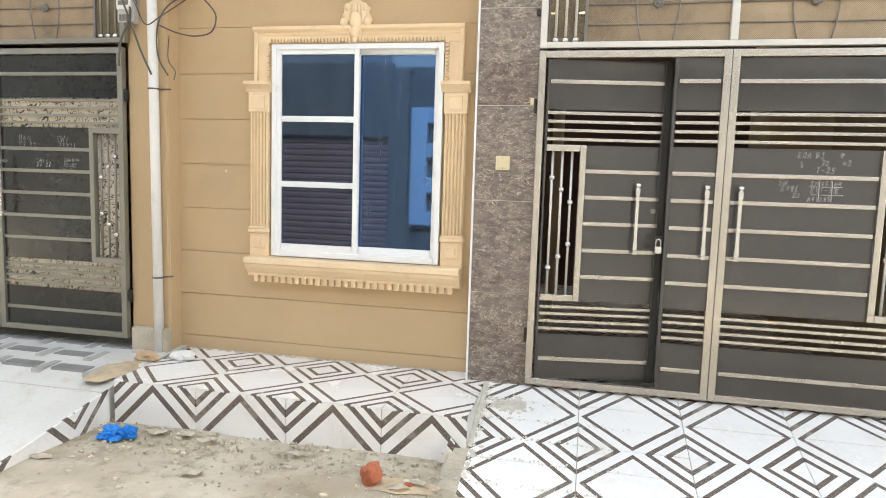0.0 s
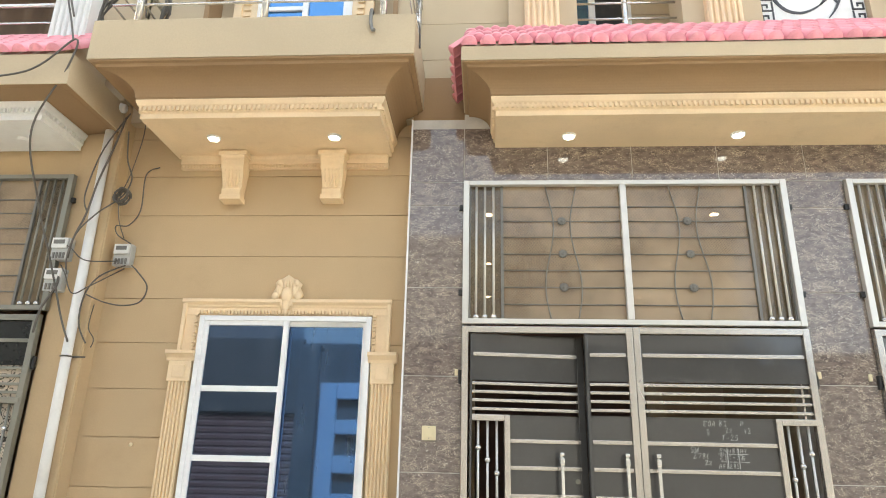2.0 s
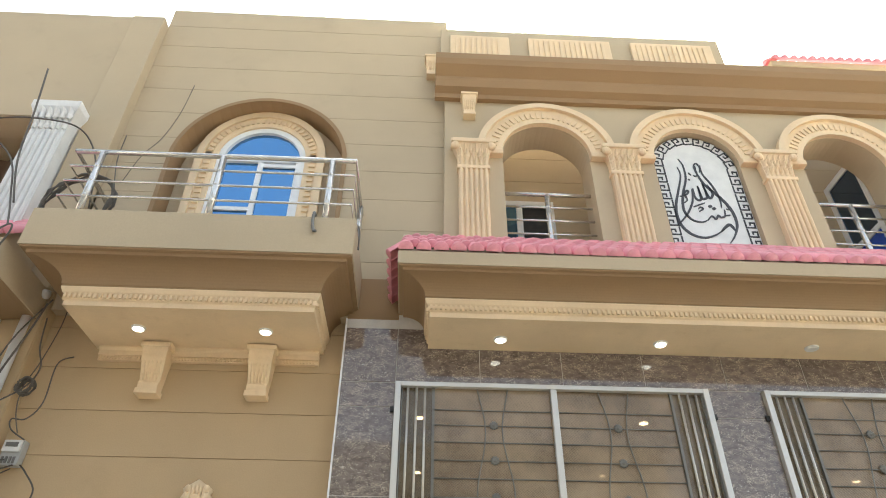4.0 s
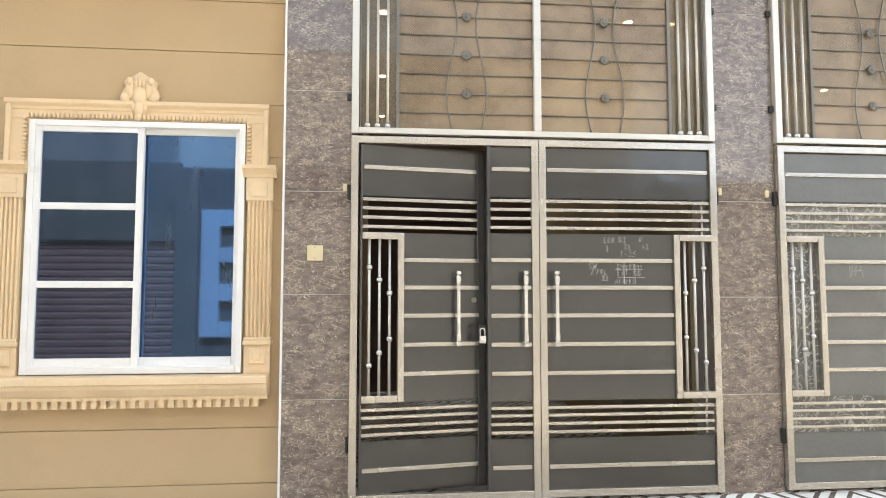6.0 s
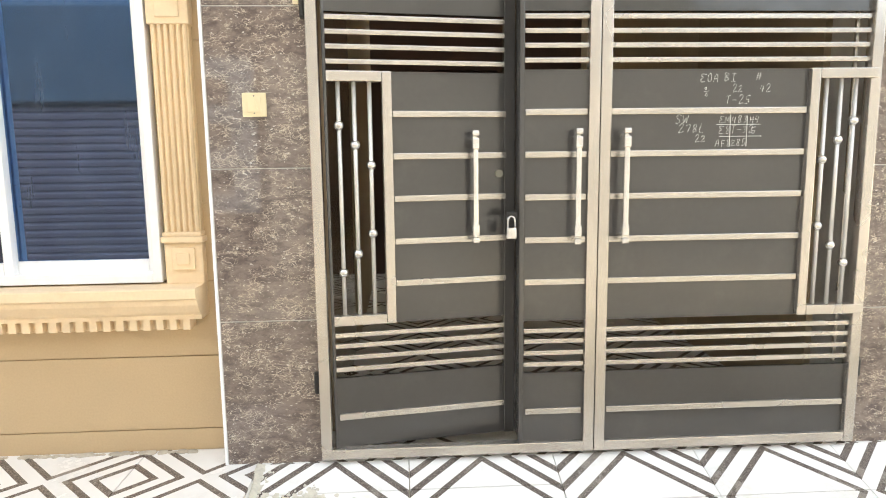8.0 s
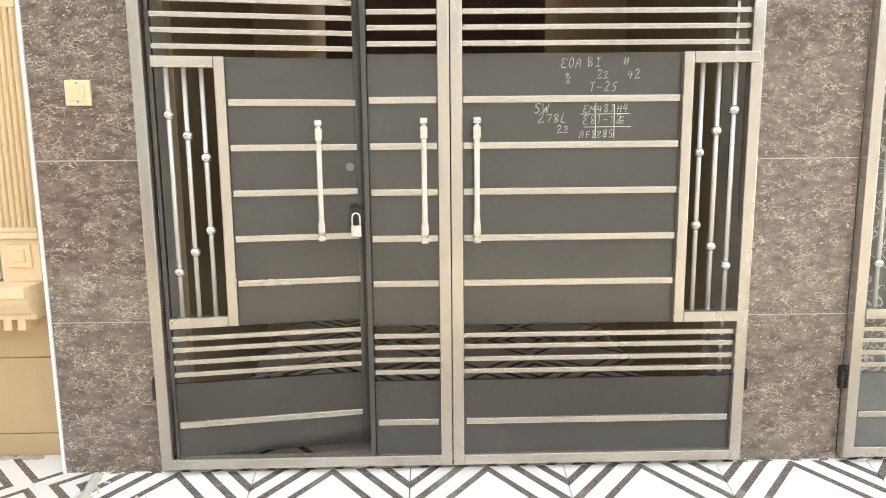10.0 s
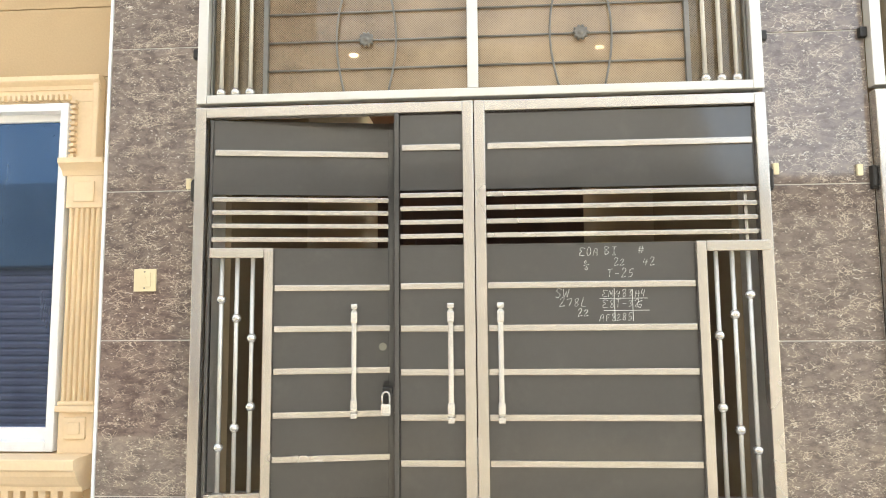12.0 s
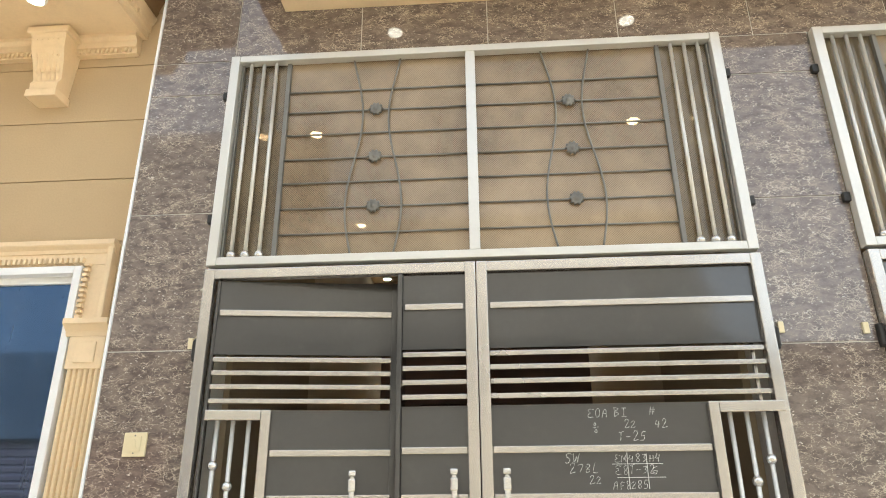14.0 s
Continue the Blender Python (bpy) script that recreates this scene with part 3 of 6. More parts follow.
# bay with three arches
BY = 4.0
BX0 = 0.25
ARCH = [(1.18, 0.40), (2.575, 0.40), (3.975, 0.40)]
ASP = 5.46
outline = [(BX0, 4.1)]
for c, r in ARCH:
    outline += [(c - r, 4.1)] + arc(c, ASP, r)[::-1] + [(c + r, 4.1)]
outline += [(5.25, 4.1), (5.25, 6.75), (BX0, 6.75)]
bm = prism(bmesh.new(), outline, BY, BY + 0.3)
wall_bay = solid("wall_bay", bm, TAN2, "tan bay wall with three round-arched openings", "wall", kind="structure")
wall_loggia = solid("wall_loggia", box(0.27, 5.4, 4.912, 5.1, 4.1, 7.35), TAN2, "tan banded wall behind the arches", "wall", kind="structure")
bands(wall_loggia, TAN2, 0.27, 5.4, 4.15, 6.75, 4.30, 0.335, [], y=4.90)
solid("loggia_side", box(5.25, 5.4, 4.0, 5.5, 4.1, 6.9), TAN2, "tan end wall of the loggia", "wall", kind="structure")

# cornice over the bay
prof = [(BY, 6.17), (BY - 0.05, 6.17), (BY - 0.05, 6.23), (BY - 0.11, 6.27), (BY - 0.13, 6.35), (BY - 0.13, 6.39), (BY - 0.22, 6.47), (BY - 0.24, 6.53), (BY - 0.24, 6.61), (BY, 6.61)]
solid("bay_cornice", side_prism(bmesh.new(), prof, BX0 - 0.1, 5.3), BROWN, "stepped brown cornice above the arches", "cornice", kind="structure")
parapet = solid("parapet", box(0.2, 3.2, BY - 0.02, BY + 0.2, 6.4, 7.3, bev=0.01), TAN2, "tan roof parapet with cream ribbed panels", "parapet", kind="structure")
for i in range(3):
    x = 0.03 + 1.09 * i
    x, wd = (0.3, 0.62) if i == 0 else (x, 0.87)
    bm = box(x, x + wd, BY - 0.06, BY - 0.02, 6.55, 7.15, bev=0.01)
    for k in range(int((wd - 0.08) / 0.055)):
        bx(bm, x + 0.05 + k * 0.055, x + 0.08 + k * 0.055, BY - 0.075, BY - 0.05, 6.66, 7.10, bev=0.006)
    part("ribbed_panel", bm, CREAM, parapet, "cream ribbed panel")

roof_room = solid("roof_room", box(4.7, 8.0, 6.0, 8.5, 6.9, 8.15), TAN2, "tan rooftop room beyond the parapet", "house", kind="structure")
part("eave_slab", box(4.5, 8.2, 4.9, 8.7, 8.15, 8.25, bev=0.01), TAN2, roof_room)

# house across the street, mirrored in the glass; wall tones set for those reflections
OY = -1.5
opp = solid("house_opposite", box(-2.52, 9.0, OY - 0.25, OY, ZS, 2.95), OPPDARK, "dark house front across the street, toned for the reflections", "house", kind="structure")
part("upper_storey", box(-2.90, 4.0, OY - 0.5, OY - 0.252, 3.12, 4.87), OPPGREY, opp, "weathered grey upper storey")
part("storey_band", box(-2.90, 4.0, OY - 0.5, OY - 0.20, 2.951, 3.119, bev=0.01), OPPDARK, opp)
part("canopy", box(-9.0, -2.85, OY - 0.5, OY - 0.15, 2.0, 3.18, bev=0.02), OPPDARK, opp, "dark wall above the shutter")
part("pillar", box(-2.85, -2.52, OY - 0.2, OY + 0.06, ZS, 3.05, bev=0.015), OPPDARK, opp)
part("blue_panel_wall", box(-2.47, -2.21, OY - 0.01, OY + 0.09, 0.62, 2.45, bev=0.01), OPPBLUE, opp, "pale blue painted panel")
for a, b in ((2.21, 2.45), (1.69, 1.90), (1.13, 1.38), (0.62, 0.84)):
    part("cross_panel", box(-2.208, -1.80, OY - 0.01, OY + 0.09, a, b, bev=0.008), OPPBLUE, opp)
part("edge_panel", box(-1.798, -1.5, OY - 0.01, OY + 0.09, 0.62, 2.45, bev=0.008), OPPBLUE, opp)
# added out of view: gives the gate sheets and strips something grey to mirror
part("mirrored_wall", box(-1.38, 9.0, OY + 0.001, OY + 0.12, ZS, 2.45, bev=0.01), OPPMID, opp, "unseen grey wall toned for the gate's reflections")
shutter = thing("shutter_gate", "brown slatted metal shutter gate across the street", "gate", at=(-4.4, OY, ZS))
part("backing", box(-6.4, -2.85, OY - 0.3, OY - 0.24, ZS, 2.05), OPPDARK, shutter)
for k in range(22):
    part("slat", side_prism(bmesh.new(), [(OY - 0.24, ZS + 0.02 + k * 0.1), (OY - 0.215, ZS + 0.03 + k * 0.1), (OY - 0.215, ZS + 0.085 + k * 0.1), (OY - 0.24, ZS + 0.115 + k * 0.1)], -6.4, -2.86), SLAT, shutter)
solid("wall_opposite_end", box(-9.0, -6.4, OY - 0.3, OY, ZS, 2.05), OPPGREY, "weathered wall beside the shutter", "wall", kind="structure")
# added out of view: blocks the sky mirrored in window and marble
solid("sky_blocker", box(-24.0, -2.4, -6.6, -6.0, ZS, 9.0, bev=0.02), OPPSHADE, "unseen tall dark grey block added to keep sky out of reflections", "house", kind="structure")
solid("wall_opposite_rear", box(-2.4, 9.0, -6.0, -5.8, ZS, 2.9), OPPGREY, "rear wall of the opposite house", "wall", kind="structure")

# marble tiles on the pillars and lintel
GR = 0.0022
zj = [-0.06, 0.628, 1.232, 1.835, 2.437, 3.041, 3.64]
zj_b = [-0.06, 0.621, 1.215, 1.810, 2.414, 3.018, 3.64]


def marble_tile(x0, x1, z0, z1, dy=0.0):
    part("marble_tile", box(x0 + GR, x1 - GR, TY + dy, TY + 0.016, z0 + GR, z1 - GR, bev=0.002), MARBLE, wall_tiled)


for xa, xb, zz in ((-0.470, -0.085, zj), (2.155, 2.555, zj_b)):
    for za, zb in zip(zz, zz[1:]):
        marble_tile(xa, xb, za, min(zb, 3.225) if zb > 3.2 else zb)
for za, zb in ((3.225, 3.66),):
    for xa, xb in ((-0.470, -0.085), (-0.085, 0.52), (0.52, 1.12), (1.12, 1.72), (1.72, 2.32), (2.32, 2.92), (2.92, 3.52), (3.52, 4.12), (4.12, 4.72), (4.72, 5.3)):
        marble_tile(xa, xb, za, zb)
for za, zb in zip(zj, zj[1:]):
    marble_tile(4.80, 5.3, za, min(zb, 3.225))
solid("trim", box(-0.482, -0.470, TY - 0.004, WL + 0.005, 0.0, 3.74, bev=0.002), PVC, "thin white edging strip beside the marble", "trim", kind="structure")


# ---- ground floor window ----
def fluted(x0, x1, z0, z1, yf, yb, n, deep=0.012):
    """A flat shaft with rounded upright ribs on its front, in one piece."""
    w = (x1 - x0) / n
    pts = [(x1, yb), (x0, yb), (x0, yf)]
    for k in range(n):
        pts += [(x0 + w * (k + 0.1), yf)] + [(x0 + w * (k + 0.5 - 0.38 * math.cos(radians(180 * j / 4))), yf - deep * math.sin(radians(180 * j / 4))) for j in range(1, 4)] + [(x0 + w * (k + 0.9), yf)]
    pts.append((x1, yf))
    bm = bmesh.new()
    a = [bm.verts.new((px, py, z0)) for px, py in pts]
    b = [bm.verts.new((px, py, z1)) for px, py in pts]
    for i in range(len(pts)):
        bm.faces.new((a[i], a[(i + 1) % len(pts)], b[(i + 1) % len(pts)], b[i]))
    bm.faces.new(a)
    bm.faces.new(b[::-1])
    return bm


surround = thing("window_surround", "cream cast moulding surround with fluted pilasters and dentils", "window surround", at=(-1.34, WL, 0.6))
CX = -1.34
for s in (-1, 1):
    def X(a, b):
        return (CX + s * a, CX + s * b) if s > 0 else (CX - b, CX - a)
    x0, x1 = X(0.632, 0.785)
    bm = box(x0, x1, WL - 0.045, WL + 0.01, 0.766, 0.935, bev=0.006)
    bx(bm, x0 + 0.03, x1 - 0.03, WL - 0.056, WL - 0.04, 0.825, 0.915, bev=0.005)
    bx(bm, x0 + 0.05, x1 - 0.05, WL - 0.062, WL - 0.05, 0.845, 0.895, bev=0.005)
    bx(bm, x0 - 0.008, x1 + 0.008, WL - 0.062, WL + 0.01, 0.935, 0.962, bev=0.008)
    bx(bm, x0 - 0.002, x1 + 0.002, WL - 0.055, WL + 0.01, 0.962, 0.98, bev=0.006)
    part("pilaster_base", bm, CREAM, surround)
    bm = fluted(x0 + 0.004, x1 - 0.004, 0.98, 1.79, WL - 0.035, WL + 0.01, 6, 0.018)
    part("pilaster_shaft", bm, CREAM, surround)
    bm = box(x0 - 0.004, x1 + 0.004, WL - 0.055, WL + 0.01, 1.79, 1.93, bev=0.006)
    bx(bm, x0 + 0.03, x1 - 0.03, WL - 0.062, WL - 0.05, 1.815, 1.905, bev=0.006)
    part("capital_block", bm, CREAM, surround)
    bm = side_prism(bmesh.new(), [(WL + 0.01, 1.93), (WL - 0.055, 1.93), (WL - 0.062, 1.95), (WL - 0.085, 1.972), (WL - 0.095, 1.978), (WL - 0.095, 2.0), (WL + 0.01, 2.0)], x0 - 0.022, x1 + 0.022)
    part("capital_top", bm, CREAM, surround)
    xo, xi = CX + s * 0.75, CX + s * 0.62
    a, b = min(xo, xi), max(xo, xi)
    bm = box(a, b, WL - 0.03, WL + 0.01, 2.0, 2.262, bev=0.004)
    bx(bm, min(xo, xo - s * 0.028), max(xo, xo - s * 0.028), WL - 0.05, WL - 0.02, 2.0, 2.366, bev=0.008)
    for k in range(11):
        z = 2.012 + k * 0.024
        bx(bm, xi + s * 0.02 - 0.011, xi + s * 0.02 + 0.011, WL - 0.054, WL - 0.02, z, z + 0.0125)
    part("jamb_moulding", bm, CREAM, surround)
bm = box(CX - 0.75, CX + 0.75, WL - 0.03, WL + 0.01, 2.262, 2.37, bev=0.004)
side_prism(bm, [(WL - 0.02, 2.312), (WL - 0.036, 2.318), (WL - 0.04, 2.334), (WL - 0.056, 2.348), (WL - 0.06, 2.354), (WL - 0.06, 2.374), (WL - 0.02, 2.374)], CX - 0.754, CX + 0.754)
for k in range(52):
    x = CX - 0.628 + k * 0.0242
    bx(bm, x, x + 0.0125, WL - 0.056, WL - 0.02, 2.266, 2.292)
part("lintel_moulding", bm, CREAM, surround)
prof = [(WL + 0.01, 0.767), (WL - 0.16, 0.767), (WL - 0.165, 0.762), (WL - 0.165, 0.727), (WL - 0.15, 0.717), (WL - 0.145, 0.697), (WL - 0.12, 0.662), (WL - 0.10, 0.647), (WL - 0.10, 0.630), (WL + 0.01, 0.630)]
bm = side_prism(bmesh.new(), prof, CX - 0.768, CX + 0.782)
bx(bm, CX - 0.725, CX + 0.725, WL - 0.06, WL + 0.01, 0.580, 0.632, bev=0.003)
for k in range(28):
    x = CX - 0.725 + k * 0.0528
    bx(bm, x, x + 0.03, WL - 0.092, WL - 0.05, 0.584, 0.632, bev=0.003)
part("sill_moulding", bm, CREAM, surround)
# shell crest over the lintel
bm = bmesh.new()
prism(bm, [(CX - 0.03, 2.30), (CX - 0.045, 2.36), (CX - 0.085, 2.385), (CX - 0.098, 2.42), (CX - 0.075, 2.46), (CX - 0.085, 2.485), (CX - 0.04, 2.51), (CX, 2.535), (CX + 0.04, 2.51), (CX + 0.085, 2.485), (CX + 0.075, 2.46), (CX + 0.098, 2.42), (CX + 0.085, 2.385), (CX + 0.045, 2.36), (CX + 0.03, 2.30)], WL - 0.045, WL + 0.01)
for k in range(-3, 4):
    ball(bm, (CX + k * 0.021, WL - 0.046, 2.478 - 0.0045 * k * k), 0.016, 0.7, 0.8, 1.9, 8, 6)
ball(bm, (CX, WL - 0.05, 2.405), 0.042, 0.95, 0.6, 1.25, 12, 8)
for s in (-1, 1):
    ball(bm, (CX + s * 0.048, WL - 0.048, 2.43), 0.02, 0.9, 0.8, 1.7, 8, 6)
    ball(bm, (CX + s * 0.03, WL - 0.05, 2.355), 0.014, 1, 0.8, 1.6, 8, 6)
for s in (-1, 1):
    ball(bm, (CX + s * 0.075, WL - 0.05, 2.40), 0.026, 1, 0.8, 1, 8, 6)
    ball(bm, (CX + s * 0.055, WL - 0.048, 2.485), 0.02, 1, 0.8, 1, 8, 6)
ball(bm, (CX, WL - 0.055, 2.345), 0.028, 1, 0.8, 1.4, 8, 6)
ball(bm, (CX, WL - 0.055, 2.305), 0.018, 1, 0.8, 1.3, 8, 6)
for v in bm.verts:
    v.co.z = 2.275 + (v.co.z - 2.30) * 1.2
    v.co.x = CX + (v.co.x - CX) * 1.1
part("shell_crest", bm, CREAM, surround, "cream cast shell ornament", smooth=True)

win = thing("window_1", "white sliding window with blue reflective glass", "window", kind="structure", at=(CX, WL, 0.8))
FY = 4.15
fx0, fx1, fz0, fz1 = WX0 + 0.002, WX1 - 0.002, WZ0 + 0.004, WZ1 - 0.004
bm = bmesh.new()
for a in ((fx0, fx0 + 0.035, fz0, fz1), (fx1 - 0.035, fx1, fz0, fz1), (fx0 + 0.036, fx1 - 0.036, fz0, fz0 + 0.04), (fx0 + 0.036, fx1 - 0.036, fz1 - 0.035, fz1)):
    bx(bm, a[0], a[1], FY, FY + 0.09, a[2], a[3], bev=0.003)
part("window_frame", bm, PVC, win)
xm = -1.333


def sash(x0, x1, z0, z1, y, glass, bars=()):
    bm = bmesh.new()
    t = 0.037
    for a in ((x0, x0 + t, z0, z1), (x1 - t, x1, z0, z1), (x0 + t + 0.001, x1 - t - 0.001, z0, z0 + 0.055), (x0 + t + 0.001, x1 - t - 0.001, z1 - t, z1)):
        bx(bm, a[0], a[1], y, y + 0.035, a[2], a[3], bev=0.004)
    for z in bars:
        bx(bm, x0 + t, x1 - t, y + 0.003, y + 0.032, z - 0.02, z + 0.02, bev=0.004)
    s = part("sash", bm, PVC, win)
    zs = [z0 + 0.05] + [v for z in bars for v in (z - 0.018, z + 0.018)] + [z1 - 0.038]
    for a, b in zip(zs[::2], zs[1::2]):
        part("pane", box(x0 + t - 0.004, x1 - t + 0.004, y + 0.015, y + 0.021, a, b), glass, s, "blue reflective glass pane")


sash(fx0 + 0.03, xm + 0.022, fz0 + 0.035, fz1 - 0.03, FY + 0.012, GLASS_B, (1.29, 1.747))
sash(xm - 0.022, fx1 - 0.03, fz0 + 0.035, fz1 - 0.03, FY + 0.05, GLASS)
# near-black sheet behind the sashes in place of the unlit room
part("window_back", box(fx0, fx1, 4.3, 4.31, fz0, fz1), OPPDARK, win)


# ---- gates ----
def turned(x, y, a):
    return Matrix.Translation((x, y, 0)) @ Matrix.Rotation(a, 4, 'Z') @ Matrix.Translation((-x, -y, 0))


ZB = dict(top=(1.815, 2.118), mid=(0.609, 1.592), low=(0.092, 0.384))
STRIPS = (0.767, 0.936, 1.106, 1.272, 1.435)
UPPER = (1.63, 1.685, 1.739, 1.792)
LOWER = (0.424, 0.472, 0.521, 0.565)


def leaf(owner, x0, x1, z, box_side, sheet, glass=None, m=None, boxw=0.282):
    """The filling of a leaf between x0 and x1: sheets, flat strips, slots with bars, a side box with balusters."""
    yb = GY + 0.022
    side = None
    if box_side < 0:
        side = (x0, x0 + boxw)
        px0, px1 = x0 + boxw, x1
    elif box_side > 0:
        side = (x1 - boxw, x1)
        px0, px1 = x0, x1 - boxw
    else:
        px0, px1 = x0, x1
    for name, (a, b) in ZB.items():
        u0, u1 = (px0, px1) if name == "mid" else (x0, x1)
        part("sheet_panel", box(u0, u1, yb, yb + 0.01, a + z, b + z, bev=0.002, m=m), sheet, owner)
    for zz in STRIPS:
        part("flat_strip", box(px0 + 0.004, px1 - 0.004, yb - 0.012, yb + 0.001, zz - 0.0125 + z, zz + 0.0125 + z, bev=0.003, m=m), METAL[0], owner)
    for zz in (0.225, 1.982):
        part("flat_strip", box(x0 + 0.01, x1 - 0.01, yb - 0.012, yb + 0.001, zz - 0.0125 + z, zz + 0.0125 + z, bev=0.003, m=m), METAL[0], owner)
    for zz in UPPER + LOWER:
        part("slot_bar", box(x0 + 0.002, x1 - 0.002, yb - 0.008, yb + 0.006, zz - 0.0095 + z, zz + 0.0095 + z, bev=0.003, m=m), METAL[0], owner)
    # thin edge fold of the sheets at the slots
    for zz in (1.815, 1.592, 0.609, 0.384):
        u0, u1 = (px0, px1) if zz in (1.592, 0.609) else (x0, x1)
        part("edge_fold", box(u0, u1, yb - 0.004, yb + 0.014, zz - 0.003 + z, zz + 0.003 + z, m=m), sheet, owner)
    if glass:
        for a, b in ((1.592, 1.815), (0.384, 0.609)):
            part("slot_glass", box(x0, x1, yb + 0.016, yb + 0.022, a + z - 0.01, b + z + 0.01, m=m), glass, owner)
        if side:
            part("box_glass", box(side[0], side[1], yb + 0.02, yb + 0.026, 0.61 + z, 1.592 + z, m=m), glass, owner)
    if side:
        a, b = side
        bm = bmesh.new()
        f = 0.037
        yf = yb - 0.026
        inner = (b - f, b) if box_side < 0 else (a, a + f)
        bx(bm, inner[0], inner[1], yf, yb + 0.02, 0.608 + z, 1.595 + z, bev=0.004, m=m)
        sp = (a, b - f - 0.001) if box_side < 0 else (a + f + 0.001, b + 0.03)
        bx(bm, sp[0], sp[1], yf, yb + 0.02, 1.555 + z, 1.595 + z, bev=0.004, m=m)
        bx(bm, sp[0], sp[1], yf, yb + 0.02, 0.608 + z, 0.648 + z, bev=0.004, m=m)
        part("box_frame", bm, METAL[0], owner)
        xs3 = [a + 0.045, a + 0.105, a + 0.165] if box_side < 0 else [b - 0.165, b - 0.105, b - 0.045]
        hi, lo = (1.391, 1.317, 1.239), (0.819, 0.892, 0.972)
        if box_side > 0:
            hi, lo = hi[::-1], lo[::-1]
        for k, x in enumerate(xs3):
            mm = m or Matrix()
            bm = rod(bmesh.new(), mm @ Vector((x, yb, 0.645 + z)), mm @ Vector((x, yb, 1.558 + z)), 0.0085, 10)
            bal = part("baluster", bm, BAR if METAL[0] is STEEL else METAL[0], owner, smooth=True)
            for zz in (hi[k], lo[k]):
                bm = ball(bmesh.new(), mm @ Vector((x, yb, zz + z)), 0.019)
                part("ball_knob", bm, CHROME, bal, "polished steel ball", smooth=True)
        xv = b - 0.032
        if box_side > 0:
            part("inner_bar", box(xv - 0.006, xv + 0.006, yb + 0.03, yb + 0.042, 0.39 + z, 1.9 + z, m=m), METAL[0], owner)


def handle(owner, x, y, z0, z1, m=None):
    mm = m or Matrix()
    bm = bmesh.new()
    bx(bm, x - 0.0105, x + 0.0105, y - 0.012, y + 0.006, z0 + 0.055, z1 - 0.055, bev=0.006, m=m)
    h = part("pull_handle", bm, CHROME, owner, "polished steel pull handle")
    for a, b in ((z0, z0 + 0.022), (z0 + 0.03, z0 + 0.075), (z1 - 0.075, z1 - 0.03), (z1 - 0.022, z1)):
        part("collar", box(x - 0.0135, x + 0.0135, y - 0.015, y + 0.01, a, b, bev=0.005, m=m), CHROME, h)
    for zz in (z0 + 0.03, z1 - 0.03):
        part("standoff", rod(bmesh.new(), mm @ Vector((x, y, zz)), mm @ Vector((x, GY + 0.03, zz)), 0.009), CHROME, h)


